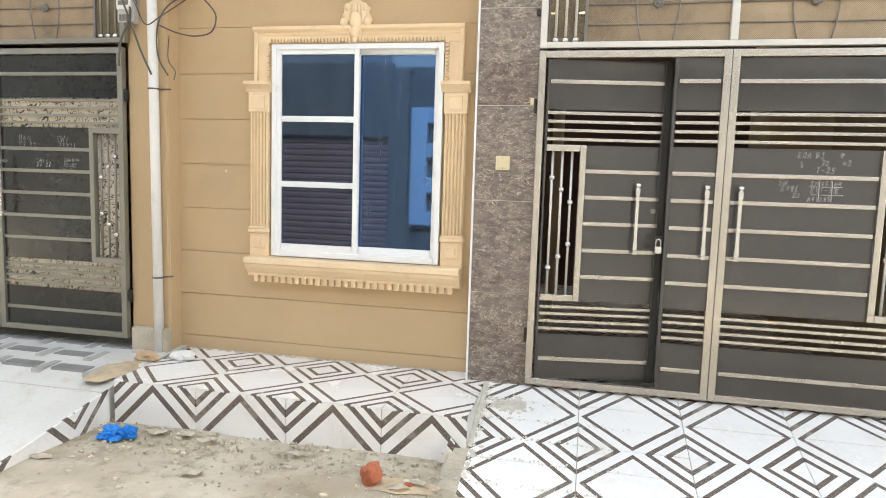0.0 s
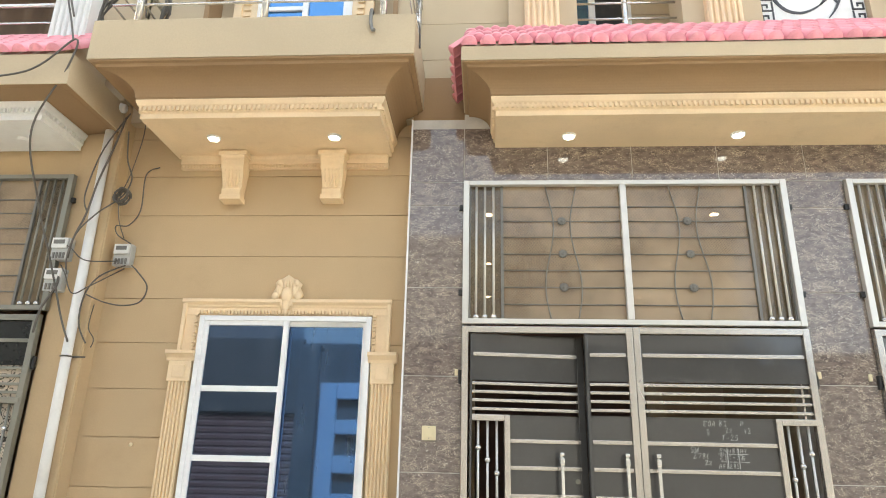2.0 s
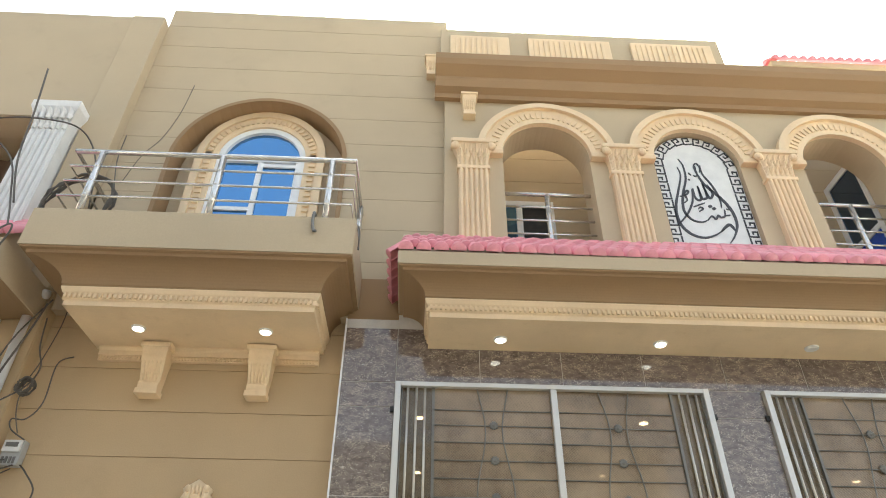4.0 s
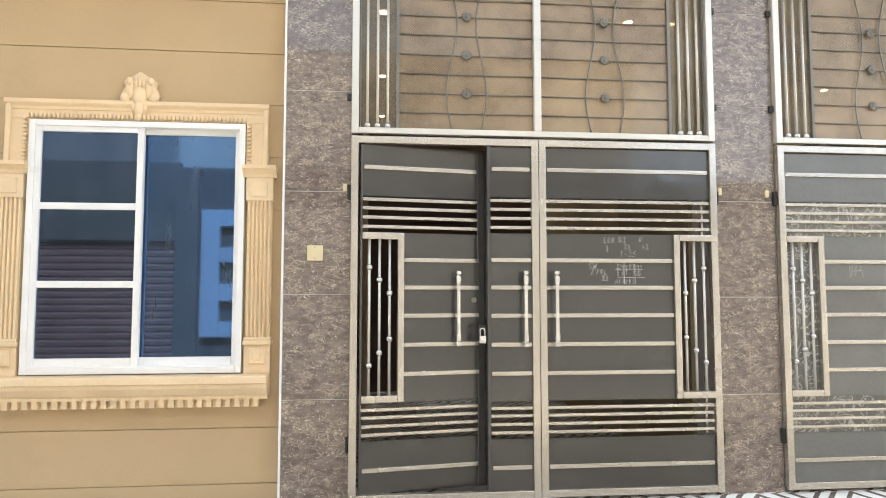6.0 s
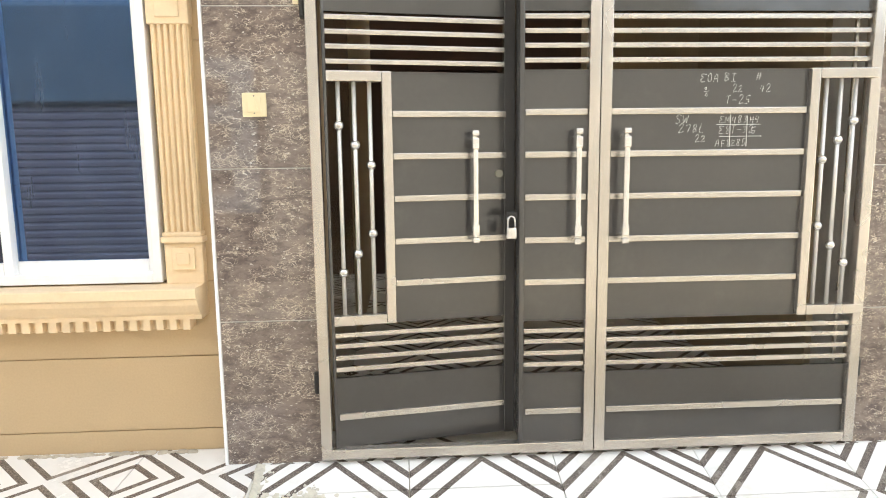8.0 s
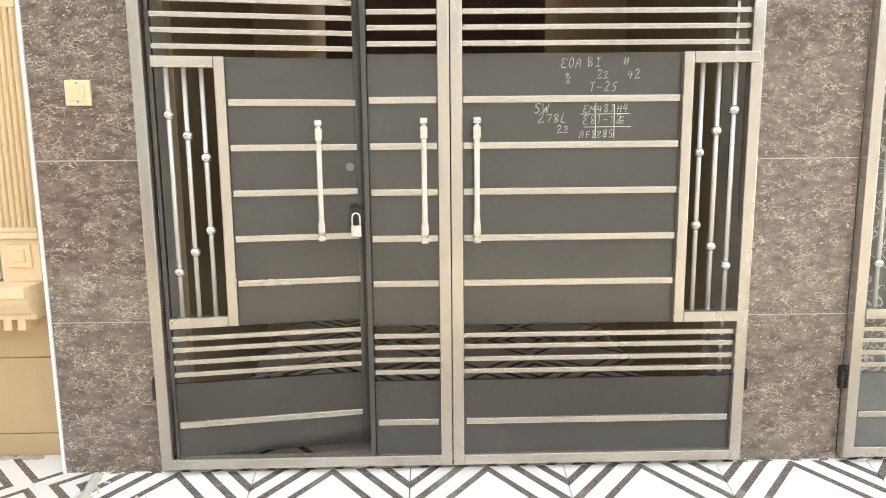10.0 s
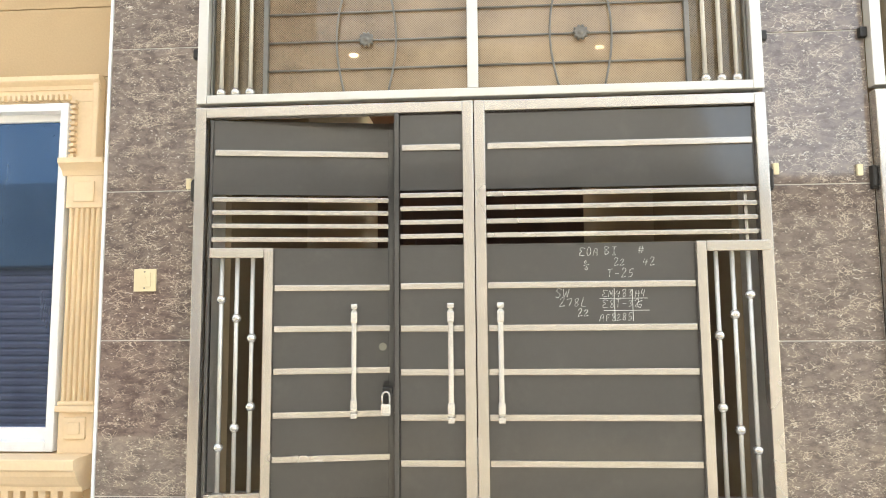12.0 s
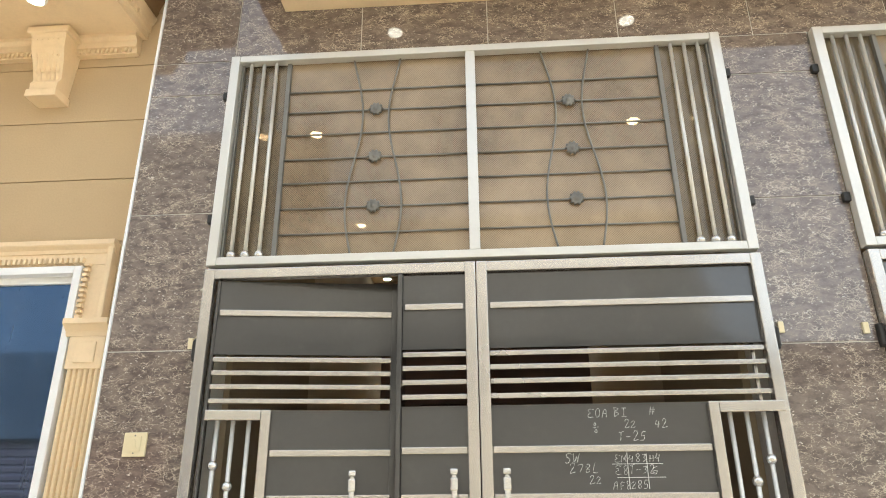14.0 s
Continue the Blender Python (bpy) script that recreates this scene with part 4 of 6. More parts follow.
def gate(x0, x1, z, sheet, glass, label, wicket):
    g = thing("gate", label, "gate", "house gates", at=((x0 + x1) / 2, GY, 0.05 + z))
    mid = (x0 + x1) / 2
    st = 0.043
    zb, zt = 0.05 + z, 2.165 + z
    for a, b in ((x0, mid - 0.0015), (mid + 0.0015, x1)):
        bm = bmesh.new()
        bx(bm, a, a + st, GY, GY + 0.045, zb, zt, bev=0.004)
        bx(bm, b - st, b, GY, GY + 0.045, zb, zt, bev=0.004)
        bx(bm, a + st - 0.001, b - st + 0.001, GY + 0.001, GY + 0.044, zt - st, zt - 0.001, bev=0.004)
        bx(bm, a + st - 0.001, b - st + 0.001, GY + 0.001, GY + 0.044, zb + 0.001, zb + st, bev=0.004)
        part("leaf_frame", bm, METAL[0], g, "brushed steel leaf frame")
    leaf(g, mid + st, x1 - st, z, 1, sheet, glass, boxw=0.242)
    handle(g, mid + 0.092, GY - 0.045, 0.925 + z, 1.37 + z)
    if not wicket:
        leaf(g, x0 + st, mid - st, z, -1, sheet, glass, boxw=0.242)
        handle(g, mid - 0.095, GY - 0.045, 0.925 + z, 1.37 + z)
    else:
        xs_ = x0 + 0.80
        part("wicket_post", box(xs_ + 0.004, xs_ + 0.024, GY + 0.002, GY + 0.045, zb + st, zt - st, bev=0.004), sheet, g)
        part("wicket_jamb", box(xs_ + 0.010, xs_ + 0.020, GY + 0.0455, GY + 0.17, zb + st, zt - st, bev=0.002), sheet, g)
        leaf(g, xs_ + 0.024, mid - st, z, 0, sheet, glass)
        handle(g, mid - 0.095, GY - 0.045, 0.925 + z, 1.37 + z)
        hx = x0 + st + 0.012
        m = turned(hx, GY + 0.03, radians(9.0))
        bm = bmesh.new()
        for a in ((hx, hx + 0.012, 0.092, 2.118), (xs_ - 0.03, xs_ + 0.014, 0.092, 2.118)):
            bx(bm, a[0], a[1], GY + 0.012, GY + 0.045, a[2] + z, a[3] + z, bev=0.003, m=m)
        wk = part("wicket_door", bm, sheet, g, "wicket door standing slightly ajar")
        leaf(wk, hx + 0.01, xs_ - 0.018, z, -1, sheet, glass, m=m, boxw=0.248)
        handle(wk, x0 + 0.635, GY - 0.045 + 0.01, 0.925 + z, 1.37 + z, m=m)
        bm = rod(bmesh.new(), m @ Vector((x0 + 0.748, GY + 0.03, 1.198)), m @ Vector((x0 + 0.748, GY + 0.012, 1.198)), 0.016, 14)
        part("keyhole", bm, DULL, wk)
    # hinges
    for xh, s in ((x0, -1), (x1, 1)):
        for zz in (0.37, 1.83):
            bm = box(min(xh, xh + s * 0.02), max(xh, xh + s * 0.02), GY + 0.022, GY + 0.045, zz - 0.045 + z, zz + 0.045 + z, bev=0.004)
            rod(bm, (xh + s * 0.012, GY + 0.02, zz - 0.035 + z), (xh + s * 0.012, GY + 0.02, zz + 0.035 + z), 0.009)
            part("hinge", bm, DARK, g, "dark iron hinge")
    return g


GX0, GX1 = -0.085, 2.153
gate_a = gate(GX0, GX1, 0.0, SHEET, None, "dark grey steel double gate with stainless strips, wicket ajar", True)
gate_b = gate(2.558, 4.796, 0.0, SHEET3, FLORAL_DARK, "grey steel double gate with stainless strips and patterned glass", False)
METAL[0] = DULL
gate_c = gate(-5.27, -3.035, 0.055, SHEET2, FLORAL, "black steel gate with stainless strips and floral glass", False)

METAL[0] = STEEL


def transom(x0, x1, z, label):
    """A glazed grille over a gate: steel frame, upright bars, curled iron rods with rosettes."""
    t = thing("transom_grille", label, "grille", "grilles over the gates", at=((x0 + x1) / 2, GY, 2.18 + z))
    zb, zt, st = 2.180 + z, 3.222 + z, 0.042
    mid = (x0 + x1) / 2
    bm = bmesh.new()
    bx(bm, x0, x0 + st, GY, GY + 0.045, zb, zt, bev=0.004)
    bx(bm, x1 - st, x1, GY, GY + 0.045, zb, zt, bev=0.004)
    bx(bm, x0 + st, x1 - st, GY + 0.001, GY + 0.044, zt - 0.035, zt - 0.001, bev=0.004)
    bx(bm, x0 + st, x1 - st, GY + 0.001, GY + 0.044, zb + 0.001, zb + 0.036, bev=0.004)
    # the paler copy, so the frame looks sky-lit from below
    frame_metal = BAR if METAL[0] is STEEL else METAL[0]
    part("grille_frame", bm, frame_metal, t)
    part("mullion", box(mid - 0.022, mid + 0.022, GY + 0.002, GY + 0.044, zb + 0.036, zt - 0.035, bev=0.004), frame_metal, t)
    part("glass_sheet", box(x0 + 0.278, x1 - 0.278, GY + 0.049, GY + 0.053, zb + 0.02, zt - 0.02), FLUTED, t, "brown fluted glass sheet").visible_shadow = False
    for a, b in ((x0 + 0.02, x0 + 0.277), (x1 - 0.277, x1 - 0.02)):
        part("side_glass", box(a, b, GY + 0.049, GY + 0.053, zb + 0.02, zt - 0.02), SMOKED, t, "dark brown glass strip").visible_shadow = False
    for s in (-1, 1):
        edge = x0 if s < 0 else x1
        for k in range(3):
            x = edge - s * (0.092 + 0.060 * k)
            b = part("upright_bar", rod(bmesh.new(), (x, GY + 0.028, zb + 0.03), (x, GY + 0.028, zt - 0.03), 0.0085), BAR if METAL[0] is STEEL else METAL[0], t, smooth=True)
            part("foot_ball", ball(bmesh.new(), (x, GY + 0.026, zb + 0.052), 0.02), CHROME, b, smooth=True)
        xf = edge - s * 0.272
        part("iron_flat", box(xf - 0.009, xf + 0.009, GY + 0.03, GY + 0.05, zb + 0.036, zt - 0.035), IRON, t)
        part("iron_edge", box(edge - s * 0.050 - 0.004, edge - s * 0.050 + 0.004, GY + 0.03, GY + 0.058, zb + 0.036, zt - 0.035), IRON, t)
        lo, hi = min(xf, mid - s * -0.022), max(xf, mid - s * -0.022)
        for zz in (2.322, 2.441, 2.562, 2.68, 2.803, 2.921, 3.03):
            part("iron_rod", rod(bmesh.new(), (lo, GY + 0.042, zz + z), (hi, GY + 0.042, zz + z), 0.0045, 8), IRON, t, smooth=True)
        cx = edge - s * 0.688
        for q in (-1, 1):
            pts = []
            for k in range(25):
                zz = 2.215 + z + k * 0.97 / 24
                pts.append((cx + q * (0.09 + 0.032 * math.cos(6.2832 * (zz - z - 2.44) / 0.88)), GY + 0.032, zz))
            part("curled_rod", tube(bmesh.new(), pts, 0.0045), IRON, t, smooth=True)
        for zz in (2.441, 2.68, 2.921):
            bm = bmesh.new()
            rings = []
            for rr, wave, dy in ((0.029, 0.14, 0.0), (0.029, 0.14, -0.006), (0.021, 0.10, -0.013), (0.013, 0.0, -0.006), (0.009, 0.0, -0.015)):
                rings.append([bm.verts.new((cx + rr * (1 + wave * math.cos(radians(90 * k))) * math.cos(radians(9 * k)), GY + 0.036 + dy, zz + z + rr * (1 + wave * math.cos(radians(90 * k))) * math.sin(radians(9 * k)))) for k in range(40)])
            for a, b in zip(rings, rings[1:]):
                for k in range(40):
                    bm.faces.new((a[k], a[(k + 1) % 40], b[(k + 1) % 40], b[k]))
            bm.faces.new(rings[0])
            bm.faces.new(rings[-1])
            part("rosette", bm, IRON, t, smooth=True)
    for xh, s in ((x0, -1), (x1, 1)):
        for zz in (2.4, 3.02):
            part("bracket", box(min(xh, xh + s * 0.028), max(xh, xh + s * 0.028), GY + 0.02, GY + 0.045, zz - 0.02 + z, zz + 0.02 + z, bev=0.004), DARK, t)
    return t


transom(-0.085, 2.153, 0.0, "steel framed grille with brown glass over the gate")
transom(2.558, 4.796, 0.0, "steel framed grille with brown glass over the gate")
METAL[0] = DULL
transom(-5.27, -3.005, 0.07, "steel framed grille with brown glass over the neighbour's gate")

# padlock on the wicket
bm = box(0.668, 0.708, GY - 0.012, GY + 0.012, 0.945, 0.99, bev=0.007)
lock = solid("padlock", bm, CHROME, "small steel padlock hanging on the wicket door", "padlock")
part("shackle", tube(bmesh.new(), [(0.674, GY, 0.985), (0.674, GY, 1.018)] + [(0.688 - 0.014 * math.cos(radians(a)), GY, 1.018 + 0.016 * math.sin(radians(a))) for a in range(20, 180, 20)] + [(0.702, GY, 1.018), (0.702, GY, 0.985)], 0.0042), CHROME, lock, smooth=True)
part("hasp", box(0.672, 0.712, GY + 0.004, GY + 0.03, 1.02, 1.05, bev=0.005), DARK, lock)

# bell switch
bell = solid("bell_switch", box(-0.335, -0.245, TY - 0.012, TY, 1.427, 1.517, bev=0.004), IVORY, "square ivory doorbell switch on the marble pillar", "switch")
part("button", box(-0.316, -0.264, TY - 0.016, TY - 0.010, 1.444, 1.502, bev=0.004), IVORY, bell)
part("bell_mark", prism(bmesh.new(), [(-0.305, 1.455), (-0.300, 1.462), (-0.298, 1.482), (-0.290, 1.492), (-0.282, 1.482), (-0.280, 1.462), (-0.275, 1.455)], TY - 0.019, TY - 0.014), IVORY, bell)
for zz in (1.44, 1.505):
    part("screw", rod(bmesh.new(), (-0.29, TY - 0.014, zz), (-0.29, TY - 0.010, zz), 0.003, 8), IRON, bell)
for x, z in ((-0.12, 1.86), (2.19, 1.87), (2.50, 1.86)):
    solid("clamp", box(x - 0.011, x + 0.011, TY - 0.012, TY, z - 0.022, z + 0.022, bev=0.003), IVORY, "small pale metal clamp on the marble pillar", "clamp", "clamps on the pillars")


# ---- balcony and canopy ----
def loft(bm, rings):
    """Closed rectangles (x0, x1, y0, y1, z) joined one above the other."""
    vs = []
    for x0, x1, y0, y1, z in rings:
        vs.append([bm.verts.new(p) for p in ((x0, y0, z), (x1, y0, z), (x1, y1, z), (x0, y1, z))])
    for a, b in zip(vs, vs[1:]):
        for k in range(4):
            bm.faces.new((a[k], a[(k + 1) % 4], b[(k + 1) % 4], b[k]))
    bm.faces.new(vs[0][::-1])
    bm.faces.new(vs[-1])
    return bm


def eave(name, label, x0, x1, fx0, fx1, zs, zf, zt, yb, band_mat, soffit_mat, cove_mat, face_mat, lamps):
    """A projecting slab: lit soffit, dentilled band, stepped cove, plain face."""
    b = thing(name, label, "canopy", at=((x0 + x1) / 2, yb, zs))
    yf, ys = 3.36, 3.565
    part("soffit", box(x0 + 0.03, x1 - 0.03, ys + 0.025, yb, zs, zs + 0.03), soffit_mat, b)
    bm = bmesh.new()
    zt0 = zs + 0.125
    loft(bm, [(x0 + 0.012, x1 - 0.012, ys + 0.012, yb, zs - 0.006), (x0 + 0.012, x1 - 0.012, ys + 0.012, yb, zs + 0.03), (x0, x1, ys, yb, zs + 0.04), (x0, x1, ys, yb, zs + 0.075), (x0 - 0.012, x1 + 0.012, ys - 0.012, yb, zs + 0.09), (x0 - 0.022, x1 + 0.022, ys - 0.022, yb, zs + 0.115), (x0 - 0.022, x1 + 0.022, ys - 0.022, yb, zt0)])
    # the soffit is set into the band, so the band is open below
    k = 0
    n = int((x1 - x0) / 0.034)
    for k in range(n):
        x = x0 + 0.012 + (x1 - x0 - 0.024) * k / n
        bx(bm, x, x + 0.016, ys - 0.02, ys + 0.01, zs + 0.042, zs + 0.074)
    for side, xe in ((-1, x0), (1, x1)):
        for k in range(14):
            y = ys + 0.02 + k * 0.036
            if y < yb - 0.03:
                bx(bm, xe - 0.012 if side < 0 else xe - 0.01, xe + 0.01 if side < 0 else xe + 0.012, y, y + 0.017, zs + 0.046, zs + 0.072)
    part("dentil_band", bm, band_mat, b)
    dx0, dx1, dy = x0 - fx0, fx1 - x1, ys - yf
    bm = loft(bmesh.new(), [(x0 - dx0 * f, x1 + dx1 * f, ys - dy * f, yb, zt0 + (zf - zt0) * h) for f, h in [(0.06, 0.0), (0.08, 0.07)] + [(0.10 + 0.72 * (1 - math.cos(radians(9 * k))), 0.08 + 0.72 * math.sin(radians(9 * k))) for k in range(11)] + [(0.84, 0.9), (0.95, 0.93), (0.97, 0.99)]])
    part("cove", bm, cove_mat, b)
    part("slab_face", loft(bmesh.new(), [(fx0, fx1, yf, yb, zf), (fx0, fx1, yf, yb, zt - 0.008), (fx0 + 0.008, fx1 - 0.008, yf + 0.008, yb, zt)]), face_mat, b)
    for x, lit in lamps:
        bm = bmesh.new()
        bmesh.ops.create_cone(bm, cap_ends=True, segments=20, radius1=0.047, radius2=0.05, depth=0.012, matrix=Matrix.Translation((x, 3.86, zs - 0.012)))
        d = solid("downlight", bm, WHITE, "round recessed downlight in the soffit, " + ("lit" if lit else "unlit"), "downlight", "downlights under the canopies", smooth=False)
        bm = bmesh.new()
        bmesh.ops.create_cone(bm, cap_ends=True, segments=20, radius1=0.036, radius2=0.036, depth=0.006, matrix=Matrix.Translation((x, 3.86, zs - 0.0195)))
        part("lens", bm, LAMP if lit else WHITE, d)
    return b


eave("balcony", "tan balcony slab with brown cove and cream dentilled band", -2.33, -0.63, -2.64, -0.40, 3.515, 3.85, 4.165, WL, CREAM, TAN, BROWN, TAN2, ((-1.905, True), (-1.015, True)))
eave("canopy", "long tan canopy with cream dentilled band and red tiles", 0.128, 5.3, -0.09, 5.5, 3.505, 3.79, 3.90, TY - 0.002, CREAM, TAN, BROWN, TAN2, ((0.655, True), (1.815, True), (2.93, False), (4.1, True)))

# dentilled strip and corbels under the balcony
strip = thing("corbel_strip", "cream dentilled strip with two scrolled corbels", "moulding", at=(-1.44, WL, 3.4))
bm = side_prism(bmesh.new(), [(WL + 0.01, 3.405), (WL - 0.03, 3.405), (WL - 0.032, 3.435), (WL - 0.045, 3.44), (WL - 0.047, 3.475), (WL - 0.065, 3.49), (WL - 0.065, 3.508), (WL + 0.01, 3.508)], -2.275, -0.667)
for k in range(66):
    x = -2.265 + k * 0.024
    bx(bm, x, x + 0.012, WL - 0.044, WL - 0.03, 3.412, 3.432)
part("dentil_strip", bm, CREAM, strip)


def cast_leaf(bm, x, y, z, w, h, curl=0.03):
    """One cast leaf standing at x, y, z: a ridged tongue, lobed at the sides, its tip curling forward."""
    prof = ((0.0, 0.55, 0.0), (0.25, 0.95, 0.10), (0.42, 0.72, 0.12), (0.6, 1.0, 0.3), (0.8, 0.7, 0.75), (0.92, 0.35, 1.15), (0.84, 0.2, 1.45))
    rows = []
    for f, k, c in prof:
        yy, zz, hw = y - curl * c, z + h * f, w * 0.5 * k
        rows.append([bm.verts.new(p) for p in ((x - hw, yy + 0.012, zz), (x - hw * 0.5, yy - 0.004, zz), (x, yy - 0.011, zz), (x + hw * 0.5, yy - 0.004, zz), (x + hw, yy + 0.012, zz))])
    for a, b in zip(rows, rows[1:]):
        for i in range(4):
            bm.faces.new((a[i], a[i + 1], b[i + 1], b[i]))


def corbel(cx, zt, zb, w, proj, parent=None, yw=W):
    h = zt - zb
    prof = [(yw + 0.01, zt), (yw - proj, zt), (yw - proj, zt - 0.09 * h), (yw - proj * 0.93, zt - 0.14 * h), (yw - proj * 0.86, zt - 0.3 * h), (yw - proj * 0.68, zt - 0.5 * h), (yw - proj * 0.55, zt - 0.7 * h), (yw - proj * 0.55, zt - 0.74 * h), (yw - proj * 0.66, zt - 0.8 * h), (yw - proj * 0.66, zt - 0.93 * h), (yw - proj * 0.5, zt - h), (yw + 0.01, zt - h)]
    bm = bmesh.new()
    side_prism(bm, prof, cx - w / 2, cx + w / 2)
    for v in bm.verts:
        f = (zt - v.co.z) / h
        v.co.x = cx + (v.co.x - cx) * (1.0 - 0.3 * f)
    bx(bm, cx - w * 0.58, cx + w * 0.58, yw - proj * 1.06, yw + 0.01, zt - 0.1 * h, zt, bev=0.006)
    bx(bm, cx - w * 0.42, cx + w * 0.42, yw - proj * 0.74, yw + 0.01, zb - 0.008, zb + 0.09 * h, bev=0.006)
    for k in range(-2, 3):
        for j in range(3):
            f = 0.42 + 0.22 * j
            cast_leaf(bm, cx + k * w * 0.17 * (1 - 0.3 * f), yw - proj * (0.97 - 0.55 * f), zt - h * f, w * 0.19, h * 0.27, proj * 0.1)
    return bm


for cx in (-1.832, -1.071):
    part("corbel", corbel(cx, 3.50, 3.13, 0.188, 0.15, yw=WL), CREAM, strip, "cream scrolled corbel")


# railings
def railing(name, label, path, zb, heights, posts, cap_r=0.021):
    r = thing(name, label, "railing", "steel balcony railings", at=(*path[0], zb))
    for k, h in enumerate(heights):
        pts = [(x, y, zb + h) for x, y in path]
        part("top_rail" if k == 0 else "rail", tube(bmesh.new(), pts, cap_r if k == 0 else 0.0095, 10), CHROME, r, smooth=True)
    for x, y in posts:
        bm = rod(bmesh.new(), (x, y, zb), (x, y, zb + heights[0]), 0.025, 12)
        p = part("post", bm, CHROME, r, smooth=True)
        part("base_collar", rod(bmesh.new(), (x, y, zb), (x, y, zb + 0.02), 0.034, 12), CHROME, p, smooth=True)
        for h in heights[1:]:
            part("rail_clamp", ball(bmesh.new(), (x, y - 0.012, zb + h), 0.02, 1, 1, 1, 8, 6), CHROME, p, smooth=True)
    return r


railing("balcony_railing", "polished steel railing with three thin rails on the balcony", [(-2.58, 4.09), (-2.58, 3.43), (-0.455, 3.43), (-0.455, 4.09)], 4.165, (0.615, 0.465, 0.32, 0.175),
        [(-2.38, 3.43), (-1.47, 3.43), (-0.635, 3.43), (-0.455, 3.98)])
bm = tube(bmesh.new(), spline([(-0.70, 3.40, 4.20), (-0.70, 3.352, 4.19), (-0.70, 3.35, 4.10), (-0.685, 3.345, 4.03), (-0.67, 3.335, 4.02)]), 0.012)
solid("drain_spout", bm, IRON, "small rusty pipe stub hanging over the balcony edge", "pipe", smooth=True)
bm = tube(bmesh.new(), spline([(-0.395, 3.5, 4.2), (-0.385, 3.5, 4.14), (-0.383, 3.52, 4.0)]), 0.007)
solid("wire_stub", bm, CABLE, "short dark wire hanging at the balcony side", "wire", smooth=True)

# arched window in the niche
aw = thing("window_2", "arched white window with blue glass in cream dentilled surround", "window", kind="structure", at=(-1.40, 4.38, 4.2))
AX, AR, AZ = -1.468, 0.368, 5.565
NB = 4.30


def arch_ring(bm, cx, zs, r0, r1, zb, y0, y1):
    prism(bm, [(cx - r0, zb), (cx - r1, zb)] + arc(cx, zs, r1)[::-1] + [(cx + r1, zb), (cx + r0, zb)] + arc(cx, zs, r0), y0, y1)
    return bm


bm = arch_ring(bmesh.new(), AX, AZ, AR + 0.045, AR + 0.225, 4.17, NB - 0.05, NB + 0.005)
arch_ring(bm, AX, AZ, AR + 0.165, AR + 0.232, 4.17, NB - 0.075, NB - 0.04)
for k in range(29):
    an = radians(180 * (k + 0.5) / 29)
    c = Vector((AX + (AR + 0.12) * math.cos(an), NB - 0.055, AZ + (AR + 0.12) * math.sin(an)))
    bx(bm, -0.028, 0.028, -0.012, 0.012, -0.014, 0.014, m=Matrix.Translation(c) @ Matrix.Rotation(-an, 4, 'Y'))
for s in (-1, 1):
    for k in range(24):
        z = 4.2 + k * 0.06
        bx(bm, AX + s * (AR + 0.12) - 0.028, AX + s * (AR + 0.12) + 0.028, NB - 0.067, NB - 0.043, z, z + 0.028)
part("arched_surround", bm, CREAM, aw, "cream dentilled arched surround")
bm = arch_ring(bmesh.new(), AX, AZ, AR - 0.012, AR + 0.045, 4.17, NB - 0.03, NB + 0.03)
bx(bm, AX - AR, AX + AR, NB - 0.028, NB + 0.02, AZ - 0.03, AZ + 0.02, bev=0.004)
part("arched_frame", bm, PVC, aw)
bm = bmesh.new()
prism(bm, [(AX - AR, 4.17)] + arc(AX, AZ, AR)[::-1] + [(AX + AR, 4.17)], NB + 0.004, NB + 0.010)
part("pane", bm, GLASS_C, aw, "blue reflective glass pane")
bm = bmesh.new()
for a in ((AX - 0.025, AX + 0.025, 4.2, AZ - 0.03), (AX - AR, AX - AR + 0.04, 4.2, AZ - 0.03), (AX + AR - 0.04, AX + AR, 4.2, AZ - 0.03), (AX - AR, AX, 4.95, 4.99), (AX - AR, AX + AR, 4.18, 4.23), (AX, AX + AR, AZ - 0.085, AZ - 0.045)):
    dy = 0.0 if a[3] - a[2] > 0.2 else 0.003
    bx(bm, a[0], a[1], NB - 0.02 + dy, NB + 0.004 - dy * 0.5, a[2], a[3], bev=0.003)
part("sash", bm, PVC, aw)


